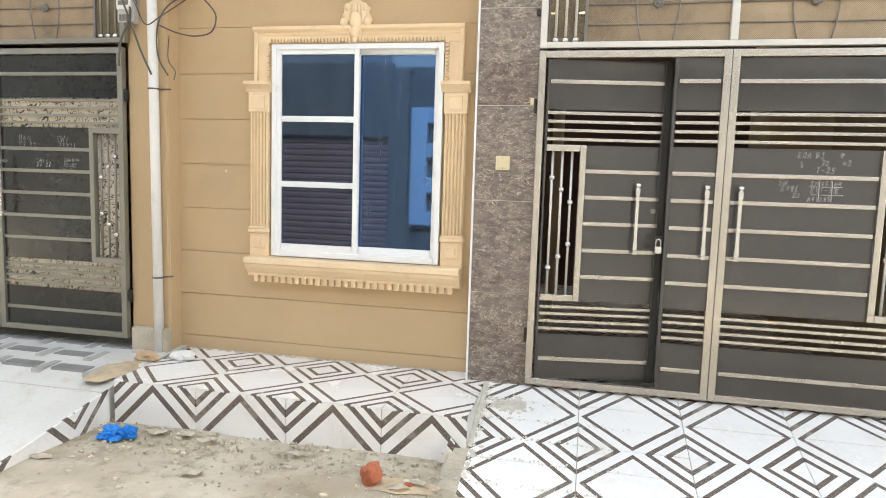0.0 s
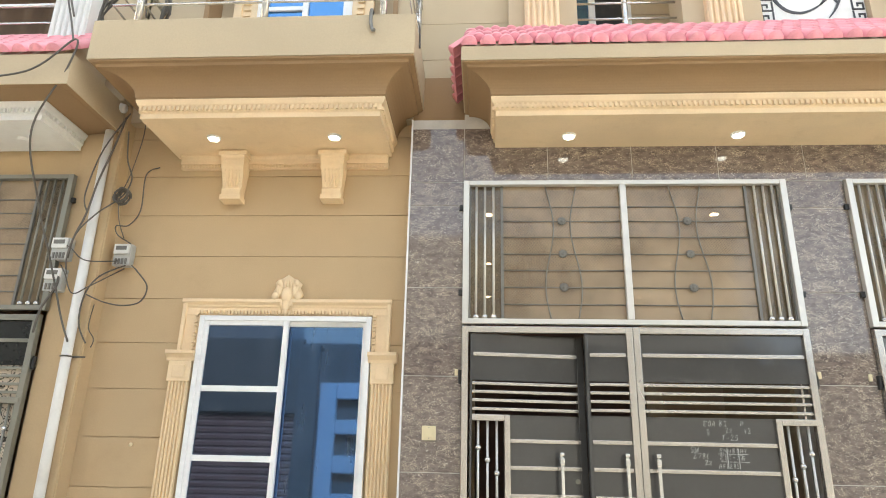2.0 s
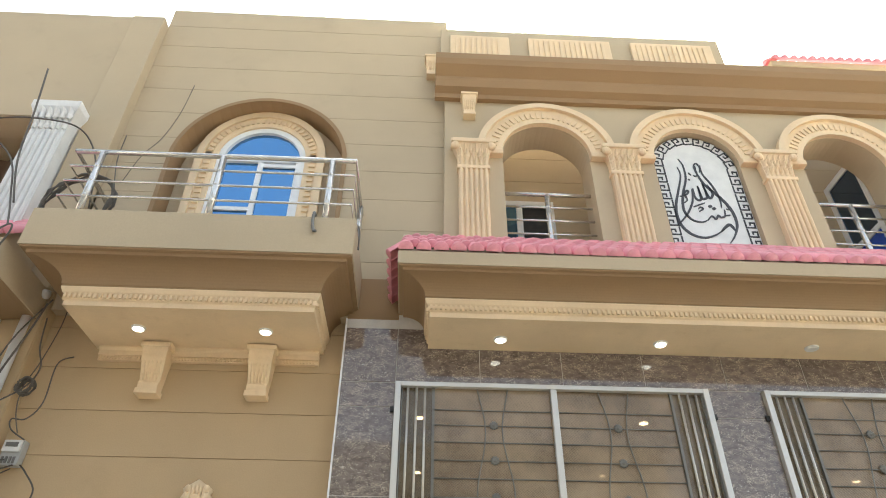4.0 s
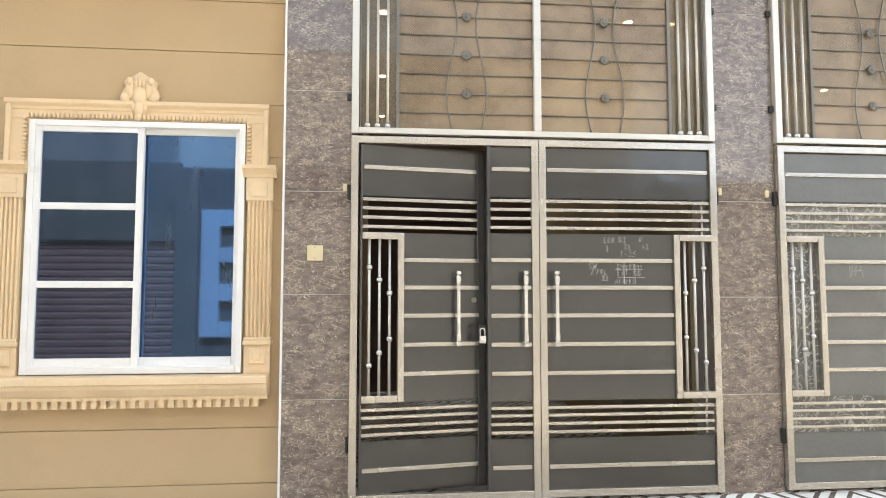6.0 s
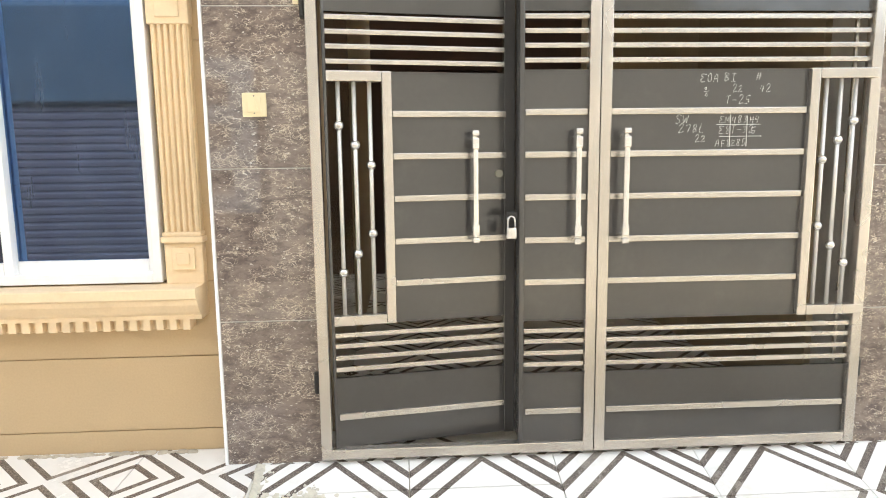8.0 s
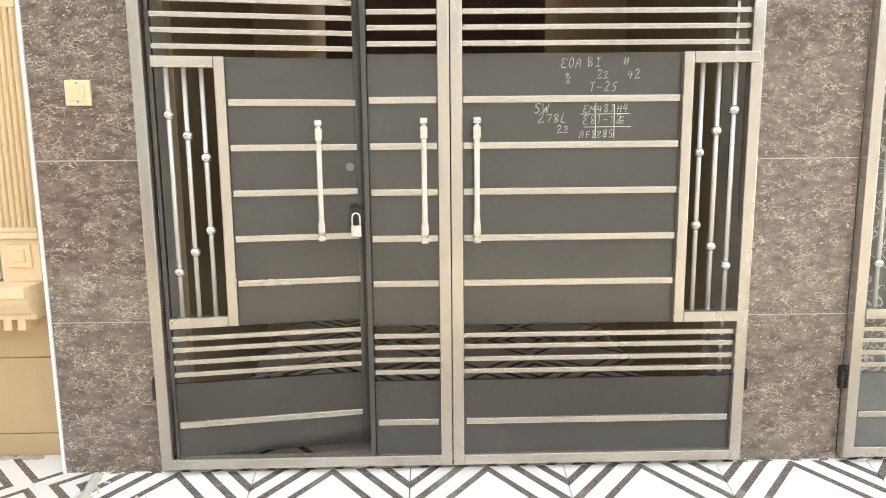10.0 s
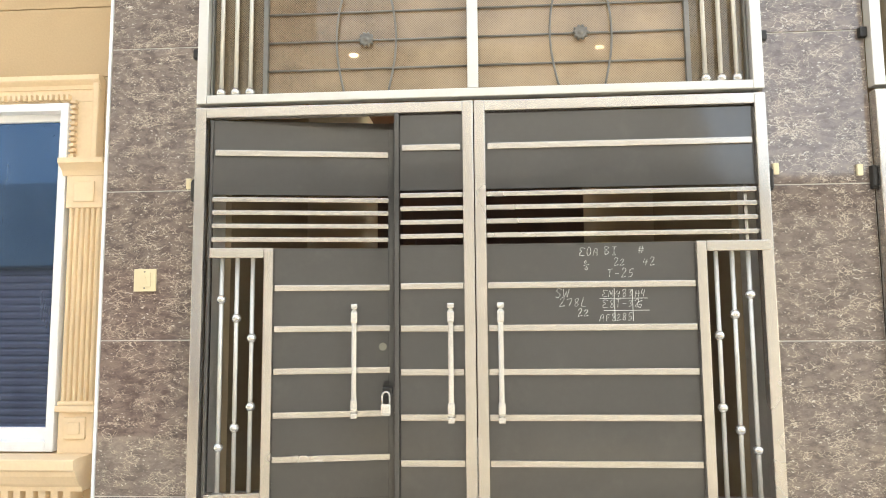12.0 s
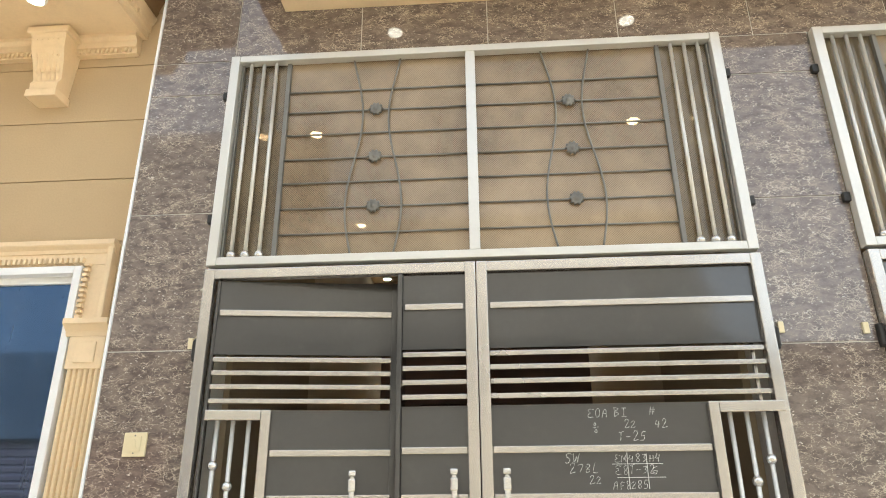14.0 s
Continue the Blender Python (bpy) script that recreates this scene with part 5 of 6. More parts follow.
# columns, arches and panel of the bay
def pilaster(x0, x1, zb, zt, cap_h, yw, label):
    p = thing("pilaster", label, "pilaster", "pilasters of the bay", at=((x0 + x1) / 2, yw, zb))
    bm = fluted(x0, x1, zb, zt - cap_h, yw - 0.06, yw + 0.005, 6, 0.024)
    part("shaft", bm, CREAM, p)
    zc = zt - cap_h
    cx, w = (x0 + x1) / 2, (x1 - x0)
    bm = box(x0 - 0.015, x1 + 0.015, yw - 0.085, yw + 0.005, zc - 0.02, zc + 0.02, bev=0.01)
    loft(bm, [(x0, x1, yw - 0.065, yw + 0.005, zc + 0.02), (x0 - 0.01, x1 + 0.01, yw - 0.075, yw + 0.005, zc + cap_h * 0.45), (x0 - 0.05, x1 + 0.05, yw - 0.11, yw + 0.005, zc + cap_h * 0.8)])
    for zz, n, hh in ((0.02, 6, 0.36), (0.26, 5, 0.36), (0.48, 6, 0.30)):
        for k in range(n):
            x = x0 + w * (k + 0.5) / n
            cast_leaf(bm, cx + (x - cx) * (1 + 0.3 * zz), yw - 0.072 - 0.035 * zz, zc + cap_h * zz, w / n * 1.1, cap_h * hh, 0.022)
    for s in (-1, 1):
        ball(bm, (cx + s * (w / 2 + 0.03), yw - 0.10, zc + cap_h * 0.72), 0.042, 1, 0.8, 1, 10, 8)
    bx(bm, x0 - 0.07, x1 + 0.07, yw - 0.13, yw + 0.005, zt - cap_h * 0.2, zt - cap_h * 0.08, bev=0.01)
    bx(bm, x0 - 0.055, x1 + 0.055, yw - 0.11, yw + 0.005, zt - cap_h * 0.08, zt, bev=0.006)
    part("leafy_capital", bm, CREAM, p, "cream capital with cast leaves")


for cx in (0.505, 1.875, 3.275, 4.675):
    pilaster(cx - 0.132, cx + 0.132, 4.3, 5.57, 0.33, BY, "cream fluted pilaster with leafy capital")
for c, r in ARCH:
    bm = bmesh.new()
    prism(bm, arc(c, ASP, r + 0.005, 3, 177)[::-1] + arc(c, ASP, r + 0.235, 6, 174), BY - 0.05, BY + 0.01)
    prism(bm, arc(c, ASP, r + 0.18, 5, 175)[::-1] + arc(c, ASP, r + 0.24, 6, 174), BY - 0.085, BY - 0.04)
    for k in range(27):
        an = radians(8 + 164 * (k + 0.5) / 27)
        p = Vector((c + (r + 0.095) * math.cos(an), BY - 0.05, ASP + (r + 0.095) * math.sin(an)))
        bx(bm, -0.036, 0.036, -0.013, 0.013, -0.012, 0.012, m=Matrix.Translation(p) @ Matrix.Rotation(-an, 4, 'Y'))
    for s in (-1, 1):
        bx(bm, c + s * (r + 0.1) - 0.1, c + s * (r + 0.1) + 0.1, BY - 0.07, BY + 0.01, ASP - 0.03, ASP + 0.03, bev=0.01)
    solid("arch_moulding", bm, CREAM, "cream dentilled moulding round an arch", "moulding", "arch mouldings of the bay")
for cx in (0.48, 4.9):
    solid("small_bracket", corbel(cx, 6.18, 5.92, 0.14, 0.12, yw=BY), CREAM, "small cream scrolled bracket under the cornice", "bracket", "brackets under the cornice")
solid("small_bracket", corbel(0.12, 6.86, 6.6, 0.14, 0.12), CREAM, "small cream scrolled bracket on the wall", "bracket", "brackets under the cornice")

for c in (1.18, 3.975):
    railing("arch_railing", "polished steel railing in an arched opening", [(c - 0.40, 4.14), (c + 0.40, 4.14)], 4.2, (0.93, 0.78, 0.63, 0.48), [(c, 4.14)], 0.018)


def plain_window(x0, xd, x1, z0, z1, y, glass, label):
    w = thing("window_3", label, "window", kind="structure", at=((x0 + x1) / 2, y, z0))
    bm = bmesh.new()
    t = 0.055
    for a in ((x0, x0 + t, z0, z1), (x1 - t, x1, z0, z1), (x0, x1, z0, z0 + t), (x0, x1, z1 - t, z1), (xd - 0.03, xd + 0.03, z0, z1)):
        dy = 0.0 if a[3] - a[2] > 0.2 else 0.003
        bx(bm, a[0], a[1], y - 0.03 + dy, y + 0.02 - dy, a[2], a[3], bev=0.004)
    part("window_frame", bm, PVC, w)
    part("pane", box(x0 + t, xd - 0.03, y, y + 0.006, z0 + t, z1 - t), GLASS_C, w)
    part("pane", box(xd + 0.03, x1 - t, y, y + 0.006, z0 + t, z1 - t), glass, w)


# no glass in the open half: a near-black sheet paints the unlit room
plain_window(0.60, 1.06, 1.42, 4.6, 5.67, 4.89, OPPDARK, "white sliding window behind the arch, dark sheet in its open half")
dr = thing("door_2", "white framed blue glazed door standing open behind the arch", "door", kind="structure", at=(4.44, 4.9, 4.2))
bm = bmesh.new()
for a in ((4.36, 4.42, 4.2, 6.0), (4.84, 4.90, 4.2, 6.0), (4.42, 4.84, 4.2, 4.28), (4.42, 4.84, 5.93, 6.0), (4.42, 4.84, 5.12, 5.18)):
    bx(bm, 4.425, 4.465, a[0], a[1], a[2], a[3], bev=0.004)
part("door_frame", bm, PVC, dr)
part("door_panel", box(4.440, 4.446, 4.42, 4.84, 4.28, 5.12), ROYAL, dr, "glossy royal blue door panel")
part("pane", box(4.440, 4.446, 4.42, 4.84, 5.18, 5.93), GLASS_B, dr, "dark reflective glass pane")

# arched calligraphy panel
PC, PR, PSP, PYY = 2.575, 0.392, 5.45, 4.05
plaque = thing("calligraphy_panel", "white arched stone panel with black calligraphy and key border", "wall panel", at=(PC, PYY, 4.25))
part("stone_panel", prism(bmesh.new(), [(PC - PR, 4.2)] + arc(PC, PSP, PR)[::-1] + [(PC + PR, 4.2)], PYY, PYY + 0.05), MOSAIC, plaque)
# meander border
bm = bmesh.new()


def key(c, ax, out):
    """One hook of the key pattern at c, running along ax, with the teeth towards out."""
    for a0, a1, o0, o1 in [tuple(1.42 * q for q in w) for w in ((0.0, 0.064, -0.032, -0.0235), (0.0, 0.0085, -0.032, 0.032), (0.0, 0.046, 0.0235, 0.032), (0.0375, 0.046, -0.004, 0.032), (0.022, 0.046, -0.0045, 0.004))]:
        vs = []
        for a, o in ((a0, o0), (a1, o0), (a1, o1), (a0, o1)):
            q = c + ax * a + out * o
            vs.append((q.x, q.y))
        prism(bm, vs, PYY - 0.006, PYY + 0.002)


for k in range(12):
    z = 4.25 + k * 0.1
    key(Vector((PC - PR + 0.055, z)), Vector((0, 1)), Vector((-1, 0)))
    key(Vector((PC + PR - 0.055, z)), Vector((0, 1)), Vector((1, 0)))
n = 11
for k in range(n):
    an = radians(180 - 180 * k / n)
    c = Vector((PC + (PR - 0.055) * math.cos(an), PSP + (PR - 0.055) * math.sin(an)))
    key(c, Vector((math.sin(an), -math.cos(an))), Vector((math.cos(an), math.sin(an))))
part("key_border", bm, BLACKINK, plaque, "black key pattern border")


def stroke(pts, w0, w1, n=8):
    """A pen stroke in the panel's plane, swelling from w0 to w1 and back."""
    ps = spline([(PC + x, 0, z) for x, z in pts], n)
    bm = bmesh.new()
    a, b = [], []
    for i, p in enumerate(ps):
        d = (ps[min(i + 1, len(ps) - 1)] - ps[max(i - 1, 0)]).normalized()
        nrm = Vector((-d.z, 0, d.x))
        f = i / (len(ps) - 1)
        w = w0 + (w1 - w0) * math.sin(math.pi * f) ** 0.8
        a.append(p + nrm * w)
        b.append(p - nrm * w)
    va = [bm.verts.new((p.x, PYY - 0.006, p.z)) for p in a]
    vb = [bm.verts.new((p.x, PYY - 0.006, p.z)) for p in b]
    for i in range(len(ps) - 1):
        bm.faces.new((va[i], va[i + 1], vb[i + 1], vb[i]))
    geo = bmesh.ops.extrude_face_region(bm, geom=list(bm.faces))["geom"]
    for v in geo:
        if isinstance(v, bmesh.types.BMVert):
            v.co.y += 0.007
    return bm


def pen(w0, w1, *pts):
    part("pen_stroke", stroke(pts, w0, w1), BLACKINK, plaque)


# the two tall uprights and the bowls that they run into
pen(0.003, 0.013, (-0.17, 5.45), (-0.16, 5.34), (-0.22, 5.15), (-0.27, 5.00), (-0.29, 4.87), (-0.27, 4.75), (-0.20, 4.66), (-0.10, 4.63), (0.00, 4.66), (0.10, 4.73))
pen(0.005, 0.014, (0.06, 4.70), (0.15, 4.78), (0.19, 4.72))
pen(0.003, 0.011, (-0.14, 5.55), (-0.11, 5.46), (-0.12, 5.30), (-0.18, 5.13), (-0.21, 5.00), (-0.21, 4.90), (-0.16, 4.82), (-0.08, 4.80), (-0.02, 4.83))
pen(0.005, 0.010, (-0.03, 4.82), (0.02, 4.87), (0.05, 4.84), (0.08, 4.88), (0.10, 4.86), (0.14, 4.88), (0.15, 4.95))
# the two falling strokes and their loop
pen(0.003, 0.014, (0.0, 5.47), (0.0, 5.37), (0.04, 5.24), (0.11, 5.14), (0.18, 5.03), (0.22, 4.91), (0.22, 4.78), (0.17, 4.66), (0.11, 4.58))
pen(0.003, 0.009, (0.05, 5.48), (0.05, 5.37), (0.10, 5.25), (0.13, 5.14), (0.14, 5.05), (0.13, 4.97))
pen(0.003, 0.007, (-0.01, 5.38), (-0.01, 5.47), (0.02, 5.50), (0.04, 5.46), (0.03, 5.39))
# the word in the middle
pen(0.003, 0.010, (-0.09, 5.18), (-0.11, 5.05), (-0.16, 4.94), (-0.22, 4.85), (-0.31, 4.75))
pen(0.005, 0.011, (-0.08, 5.19), (-0.08, 5.08), (-0.05, 5.05), (-0.03, 5.08), (-0.03, 5.22))
pen(0.005, 0.011, (-0.03, 5.22), (-0.02, 5.08), (0.00, 5.07), (0.03, 5.10), (0.02, 5.26))
pen(0.005, 0.012, (0.02, 5.25), (0.04, 5.11), (0.06, 5.08), (0.09, 5.14), (0.06, 5.24))
pen(0.004, 0.009, (-0.22, 5.09), (-0.17, 5.10), (-0.13, 5.14), (-0.14, 5.16), (-0.17, 5.12), (-0.16, 5.05), (-0.20, 5.01))
# small signs and dots
pen(0.004, 0.008, (-0.08, 4.95), (-0.06, 4.97), (-0.04, 4.95), (-0.08, 4.92))
pen(0.004, 0.007, (-0.12, 4.97), (-0.01, 5.02))
pen(0.010, 0.014, (0.015, 4.975), (0.045, 4.99))
pen(0.010, 0.014, (0.045, 4.95), (0.075, 4.965))
pen(0.004, 0.007, (0.14, 4.88), (0.19, 4.89))
pen(0.004, 0.007, (0.17, 4.96), (0.19, 4.95))
pen(0.004, 0.007, (-0.08, 5.38), (-0.06, 5.35))
pen(0.004, 0.007, (-0.04, 5.35), (-0.02, 5.34), (0.01, 5.36))
pen(0.004, 0.007, (-0.10, 5.30), (-0.08, 5.29))


# roof tiles on the canopy
def barrel(w, ln):
    """One barrel tile with a closed half-round nose at the origin, running back along y."""
    bm = bmesh.new()
    n = 8
    rings = []
    for y, k, lift in ((0.0, 0.96, 0.0), (0.006, 1.0, 0.0), (ln, 0.9, -0.004)):
        rings.append([bm.verts.new((-0.5 * w * k * math.cos(math.pi * i / n), y, lift + 0.058 * k * math.sin(math.pi * i / n))) for i in range(n + 1)])
    for a, b in zip(rings, rings[1:]):
        for i in range(n):
            bm.faces.new((a[i], a[i + 1], b[i + 1], b[i]))
    bm.faces.new(rings[0][::-1])
    return mesh_of("roof_tile", bm, PINK, True)


ROOF = math.atan2(0.60, 0.68)
tile_mesh = barrel(0.108, 0.2)


def tiled_eave(label, x0, x1, z0, hip, y0=3.358):
    t = thing("tiled_eave", label, "roof", at=((x0 + x1) / 2, y0, z0))
    core = side_prism(bmesh.new(), [(y0 + 0.04, z0 - 0.004), (y0 + 0.04, z0 + 0.012), (3.95, z0 + 0.58), (3.95, z0 - 0.004)], x0 + 0.02, x1 - 0.1)
    part("roof_core", core, TAN2, t)
    for k in range(int((x1 - x0) / 0.122)):
        for j in range(6):
            ob = new("roof_tile", tile_mesh)
            ob.parent = t
            ob.matrix_parent_inverse = Matrix.Translation(-t.location)
            d = j * 0.145
            jit = 0.004 * math.sin(k * 12.9 + j * 7.7)
            ob.matrix_basis = Matrix.Translation((x0 + 0.062 + 0.122 * k + 0.061 * (j % 2), y0 + d * math.cos(ROOF), z0 - 0.012 + d * math.sin(ROOF) + jit + 0.014)) @ Matrix.Rotation(ROOF, 4, 'X') @ Matrix.Rotation(0.02 * math.sin(k * 5.1 + j), 4, 'Z')
    if hip:
        for k in range(6):
            ob = new("roof_tile", tile_mesh)
            ob.parent = t
            ob.matrix_parent_inverse = Matrix.Translation(-t.location)
            ob.matrix_basis = Matrix.Translation((x0 - hip * 0.045 if hip > 0 else x1 - hip * 0.045, y0 + 0.08 + 0.118 * k, z0 - 0.005 + 0.0 * k)) @ Matrix.Rotation(radians(-90 * hip), 4, 'Z') @ Matrix.Rotation(radians(40), 4, 'X')
    return t


tiled_eave("faded red roof tiles along the canopy edge", -0.10, 5.5, 3.902, 1)

for k in range(22):
    ob = new("roof_tile", tile_mesh)
    ob.parent = roof_room
    ob.matrix_basis = Matrix.Translation((4.46, 4.95 + 0.122 * k, 8.24)) @ Matrix.Rotation(radians(-90), 4, 'Z') @ Matrix.Rotation(radians(35), 4, 'X')
for k in range(28):
    ob = new("roof_tile", tile_mesh)
    ob.parent = roof_room
    ob.matrix_basis = Matrix.Translation((4.55 + 0.122 * k, 4.86, 8.24)) @ Matrix.Rotation(radians(35), 4, 'X')

# ---- neighbour's canopy and column ----
nb = eave("neighbour_canopy", "neighbour's tan canopy with white cornice", -6.0, -3.02, -6.2, -2.74, 3.515, 3.66, 3.90, 4.05, WHITE, TAN, BROWN, TAN2, ((-3.35, False),))
tiled_eave("faded red roof tiles on the neighbour's canopy", -6.0, -2.78, 3.91, 0)
for cx in (-3.22,):
    p = thing("neighbour_column", "white fluted column with leafy capital", "column", at=(cx, 3.95, 4.2))
    bm = fluted(cx - 0.15, cx + 0.15, 4.2, 5.42, 3.86, 4.06, 6, 0.025)
    part("shaft", bm, WHITE, p)
    bm = loft(bmesh.new(), [(cx - 0.15, cx + 0.15, 3.86, 4.06, 5.42), (cx - 0.16, cx + 0.16, 3.85, 4.06, 5.55), (cx - 0.21, cx + 0.21, 3.80, 4.06, 5.68), (cx - 0.21, cx + 0.21, 3.80, 4.06, 5.75)])
    for k in range(6):
        cast_leaf(bm, cx - 0.125 + 0.05 * k, 3.845, 5.44, 0.055, 0.12, 0.022)
        cast_leaf(bm, cx - 0.15 + 0.06 * k, 3.815, 5.54, 0.06, 0.12, 0.022)
    part("leafy_capital", bm, WHITE, p)
bm = box(-3.05, -2.72, 3.98, 4.3, 3.9, 7.3, bev=0.01)
bx(bm, -6.2, -3.052, 4.0, 4.3, 5.75, 7.3)
bx(bm, -6.2, -3.052, 4.302, 5.2, 6.0, 6.2)
bx(bm, -6.2, -2.72, 5.2, 5.3, 3.9, 7.3)
solid("neighbour_upper_wall", bm, TAN2, "tan upper wall of the neighbour's house", "wall", kind="structure")
bm = bmesh.new()
pts = [(-6.2 + 0.05 * k, 4.75 + 0.03 * math.sin(k * 1.3) + 0.015 * math.sin(k * 0.37)) for k in range(64)]
a = [bm.verts.new((x, y, 4.1)) for x, y in pts]
b = [bm.verts.new((x, y, 5.9)) for x, y in pts]
for i in range(len(pts) - 1):
    bm.faces.new((a[i], a[i + 1], b[i + 1], b[i]))
solid("curtain", bm, CURTAIN, "brown curtain behind the neighbour's column", "curtain", smooth=True)
railing("neighbour_railing", "polished steel railing on the neighbour's canopy", [(-6.0, 4.0), (-3.4, 4.0)], 4.2, (0.62, 0.45, 0.28), [(-4.5, 4.0)], 0.02)
bm = bmesh.new()
bx(bm, -6.2, -5.27, 4.06, 4.33, -0.3, 3.9)
bx(bm, -5.27, -3.03, 4.08, 4.33, 3.28, 3.9)
bx(bm, -6.2, -3.03, 6.0, 6.1, -0.3, 3.9)
bx(bm, -6.2, -3.03, 4.06, 6.1, 3.9, 4.1)
# end wall out of view, added to stop daylight leaking in behind the gate
bx(bm, -6.35, -6.2, 4.06, 6.1, -0.3, 4.1)
solid("neighbour_wall", bm, TAN, "tan ground floor wall of the neighbour's house", "wall", kind="structure")
solid("wall_far_left", box(-14, -6.2, 4.06, 4.4, ZS, 7.0), TAN2, "plain tan house wall farther along the street", "wall", kind="structure")
solid("wall_far_right", box(5.5, 14, 4.06, 4.4, ZS, 7.0), TAN2, "plain tan house wall farther along the street", "wall", kind="structure")

# ---- drainpipe, meters, cables ----
pipe = thing("drainpipe", "white plastic drainpipe with black ties", "pipe", at=(-2.775, 4.015, 0.03))
part("pipe_run", rod(bmesh.new(), (-2.775, 4.015, 0.0), (-2.805, 4.015, 3.78), 0.034, 16), WHITE, pipe, smooth=True)
part("pipe_socket", rod(bmesh.new(), (-2.804, 4.015, 3.66), (-2.805, 4.015, 3.79), 0.042, 16), WHITE, pipe, smooth=True)
part("pipe_elbow", tube(bmesh.new(), spline([(-2.805, 4.015, 3.77), (-2.80, 4.01, 3.83), (-2.76, 4.0, 3.85), (-2.71, 4.0, 3.84)]), 0.036, 12), WHITE, pipe, smooth=True)
for z in (0.58, 1.93):
    bm = bmesh.new()
    tube(bm, [(-2.775 - 0.03 * z / 3.78 + 0.036 * math.cos(radians(a)), 4.015 + 0.036 * math.sin(radians(a)), z) for a in range(0, 361, 24)], 0.006, 6)
    rod(bm, (-2.78, 4.04, z), (-2.69, 4.07, z + 0.004), 0.006, 6)
    part("pipe_tie", bm, CABLE, pipe, smooth=True)


def meter(x, z, y, label):
    m = solid("electric_meter", box(x - 0.065, x + 0.065, y - 0.07, y, z - 0.085, z + 0.085, bev=0.012), PLASTIC, label, "meter", "electric meters")
    part("meter_cover", box(x - 0.058, x + 0.058, y - 0.09, y - 0.07, z + 0.0, z + 0.078, bev=0.01), WHITE, m, "white meter face")
    part("display", box(x - 0.04, x + 0.04, y - 0.093, y - 0.089, z + 0.03, z + 0.06), IRON, m)
    for k in range(4):
        part("terminal", box(x - 0.045 + 0.025 * k, x - 0.03 + 0.025 * k, y - 0.078, y - 0.069, z - 0.075, z - 0.03, bev=0.003), IRON, m)


meter(-2.60, 2.70, WL, "grey electric meter with cables on the tan wall")
meter(-2.985, 2.70, 4.06, "grey electric meter beside the drainpipe")
meter(-2.99, 2.47, 4.06, "grey electric meter beside the drainpipe")


def cable(pts, r=0.008, label="black cable hanging on the wall"):
    solid("cable", tube(bmesh.new(), spline(pts, 10), r * 0.62), CABLE, label, "cable", "loose cables on the wall", smooth=True)


yc = 3.97
cable([(-2.46, WL - 0.01, 3.43), (-2.475, yc + 0.08, 3.30), (-2.47, yc + 0.08, 3.02), (-2.54, yc + 0.08, 2.90), (-2.64, yc + 0.09, 2.90), (-2.60, yc + 0.06, 2.82), (-2.54, WL - 0.08, 2.78)], 0.008)
cable([(-2.52, WL - 0.05, 2.62), (-2.42, yc + 0.09, 2.55), (-2.33, yc + 0.09, 2.44), (-2.36, yc + 0.09, 2.33), (-2.48, yc + 0.09, 2.30), (-2.62, yc + 0.08, 2.32), (-2.72, yc + 0.02, 2.36)], 0.0085)
cable([(-2.56, WL - 0.06, 2.62), (-2.66, yc + 0.04, 2.50), (-2.72, yc, 2.35), (-2.72, yc, 2.15), (-2.67, yc + 0.04, 2.02)], 0.009)
cable([(-2.66, 3.96, 3.74), (-2.70, 3.95, 3.50), (-2.76, 3.93, 3.20), (-2.80, 3.93, 2.95), (-2.86, 3.93, 2.75), (-2.90, 3.97, 2.62)], 0.012)
cable([(-2.62, 3.96, 3.62), (-2.60, 3.98, 3.40), (-2.57, 4.03, 3.26), (-2.63, 4.04, 3.12), (-2.74, 3.96, 2.96), (-2.85, 3.94, 2.80), (-2.90, 3.96, 2.62), (-2.88, 3.97, 2.50)], 0.009)
cable([(-2.64, 3.97, 3.78), (-2.78, 3.94, 3.45), (-2.84, 3.93, 3.10), (-2.80, 3.93, 2.96)], 0.009)
cable([(-3.6, 3.25, 3.62), (-3.0, 3.3, 3.72), (-2.72, 3.32, 3.98), (-2.76, 3.36, 3.78), (-2.98, 3.45, 3.35), (-3.0, 3.72, 2.9), (-2.98, 3.9, 2.6), (-2.92, 3.95, 2.38), (-2.84, 3.95, 2.18), (-2.76, 3.95, 2.02)], 0.011)
cable([(-2.97, 4.0, 2.55), (-2.93, 3.96, 2.42), (-3.0, 3.95, 2.25), (-3.02, 3.95, 2.08)], 0.014)
cable([(-2.60, WL - 0.04, 2.66), (-2.75, 3.96, 2.60), (-2.86, 3.94, 2.68), (-2.93, 3.98, 2.72)], 0.007)
cable([(-2.58, WL - 0.04, 2.60), (-2.70, 3.98, 2.42), (-2.80, 3.95, 2.36), (-2.88, 3.95, 2.5), (-2.96, 4.0, 2.58)], 0.007)
cable([(-2.68, 4.04, 2.30), (-2.69, 4.04, 2.14), (-2.65, 4.06, 2.06), (-2.66, 4.06, 2.00)], 0.006)
cable([(-2.56, 4.06, 3.82), (-2.56, 4.06, 3.6), (-2.60, 4.05, 3.3), (-2.64, 4.04, 3.12), (-2.62, 4.04, 2.95), (-2.56, 4.05, 2.8)], 0.006)
cable([(-3.3, 3.3, 4.9), (-2.98, 3.34, 4.62), (-2.84, 3.36, 4.25), (-2.74, 3.33, 3.98)], 0.011)
cable([(-3.25, 3.33, 5.0), (-2.95, 3.33, 5.02), (-2.70, 3.5, 5.1), (-2.60, 3.7, 4.95), (-2.62, 3.9, 4.6)], 0.011)
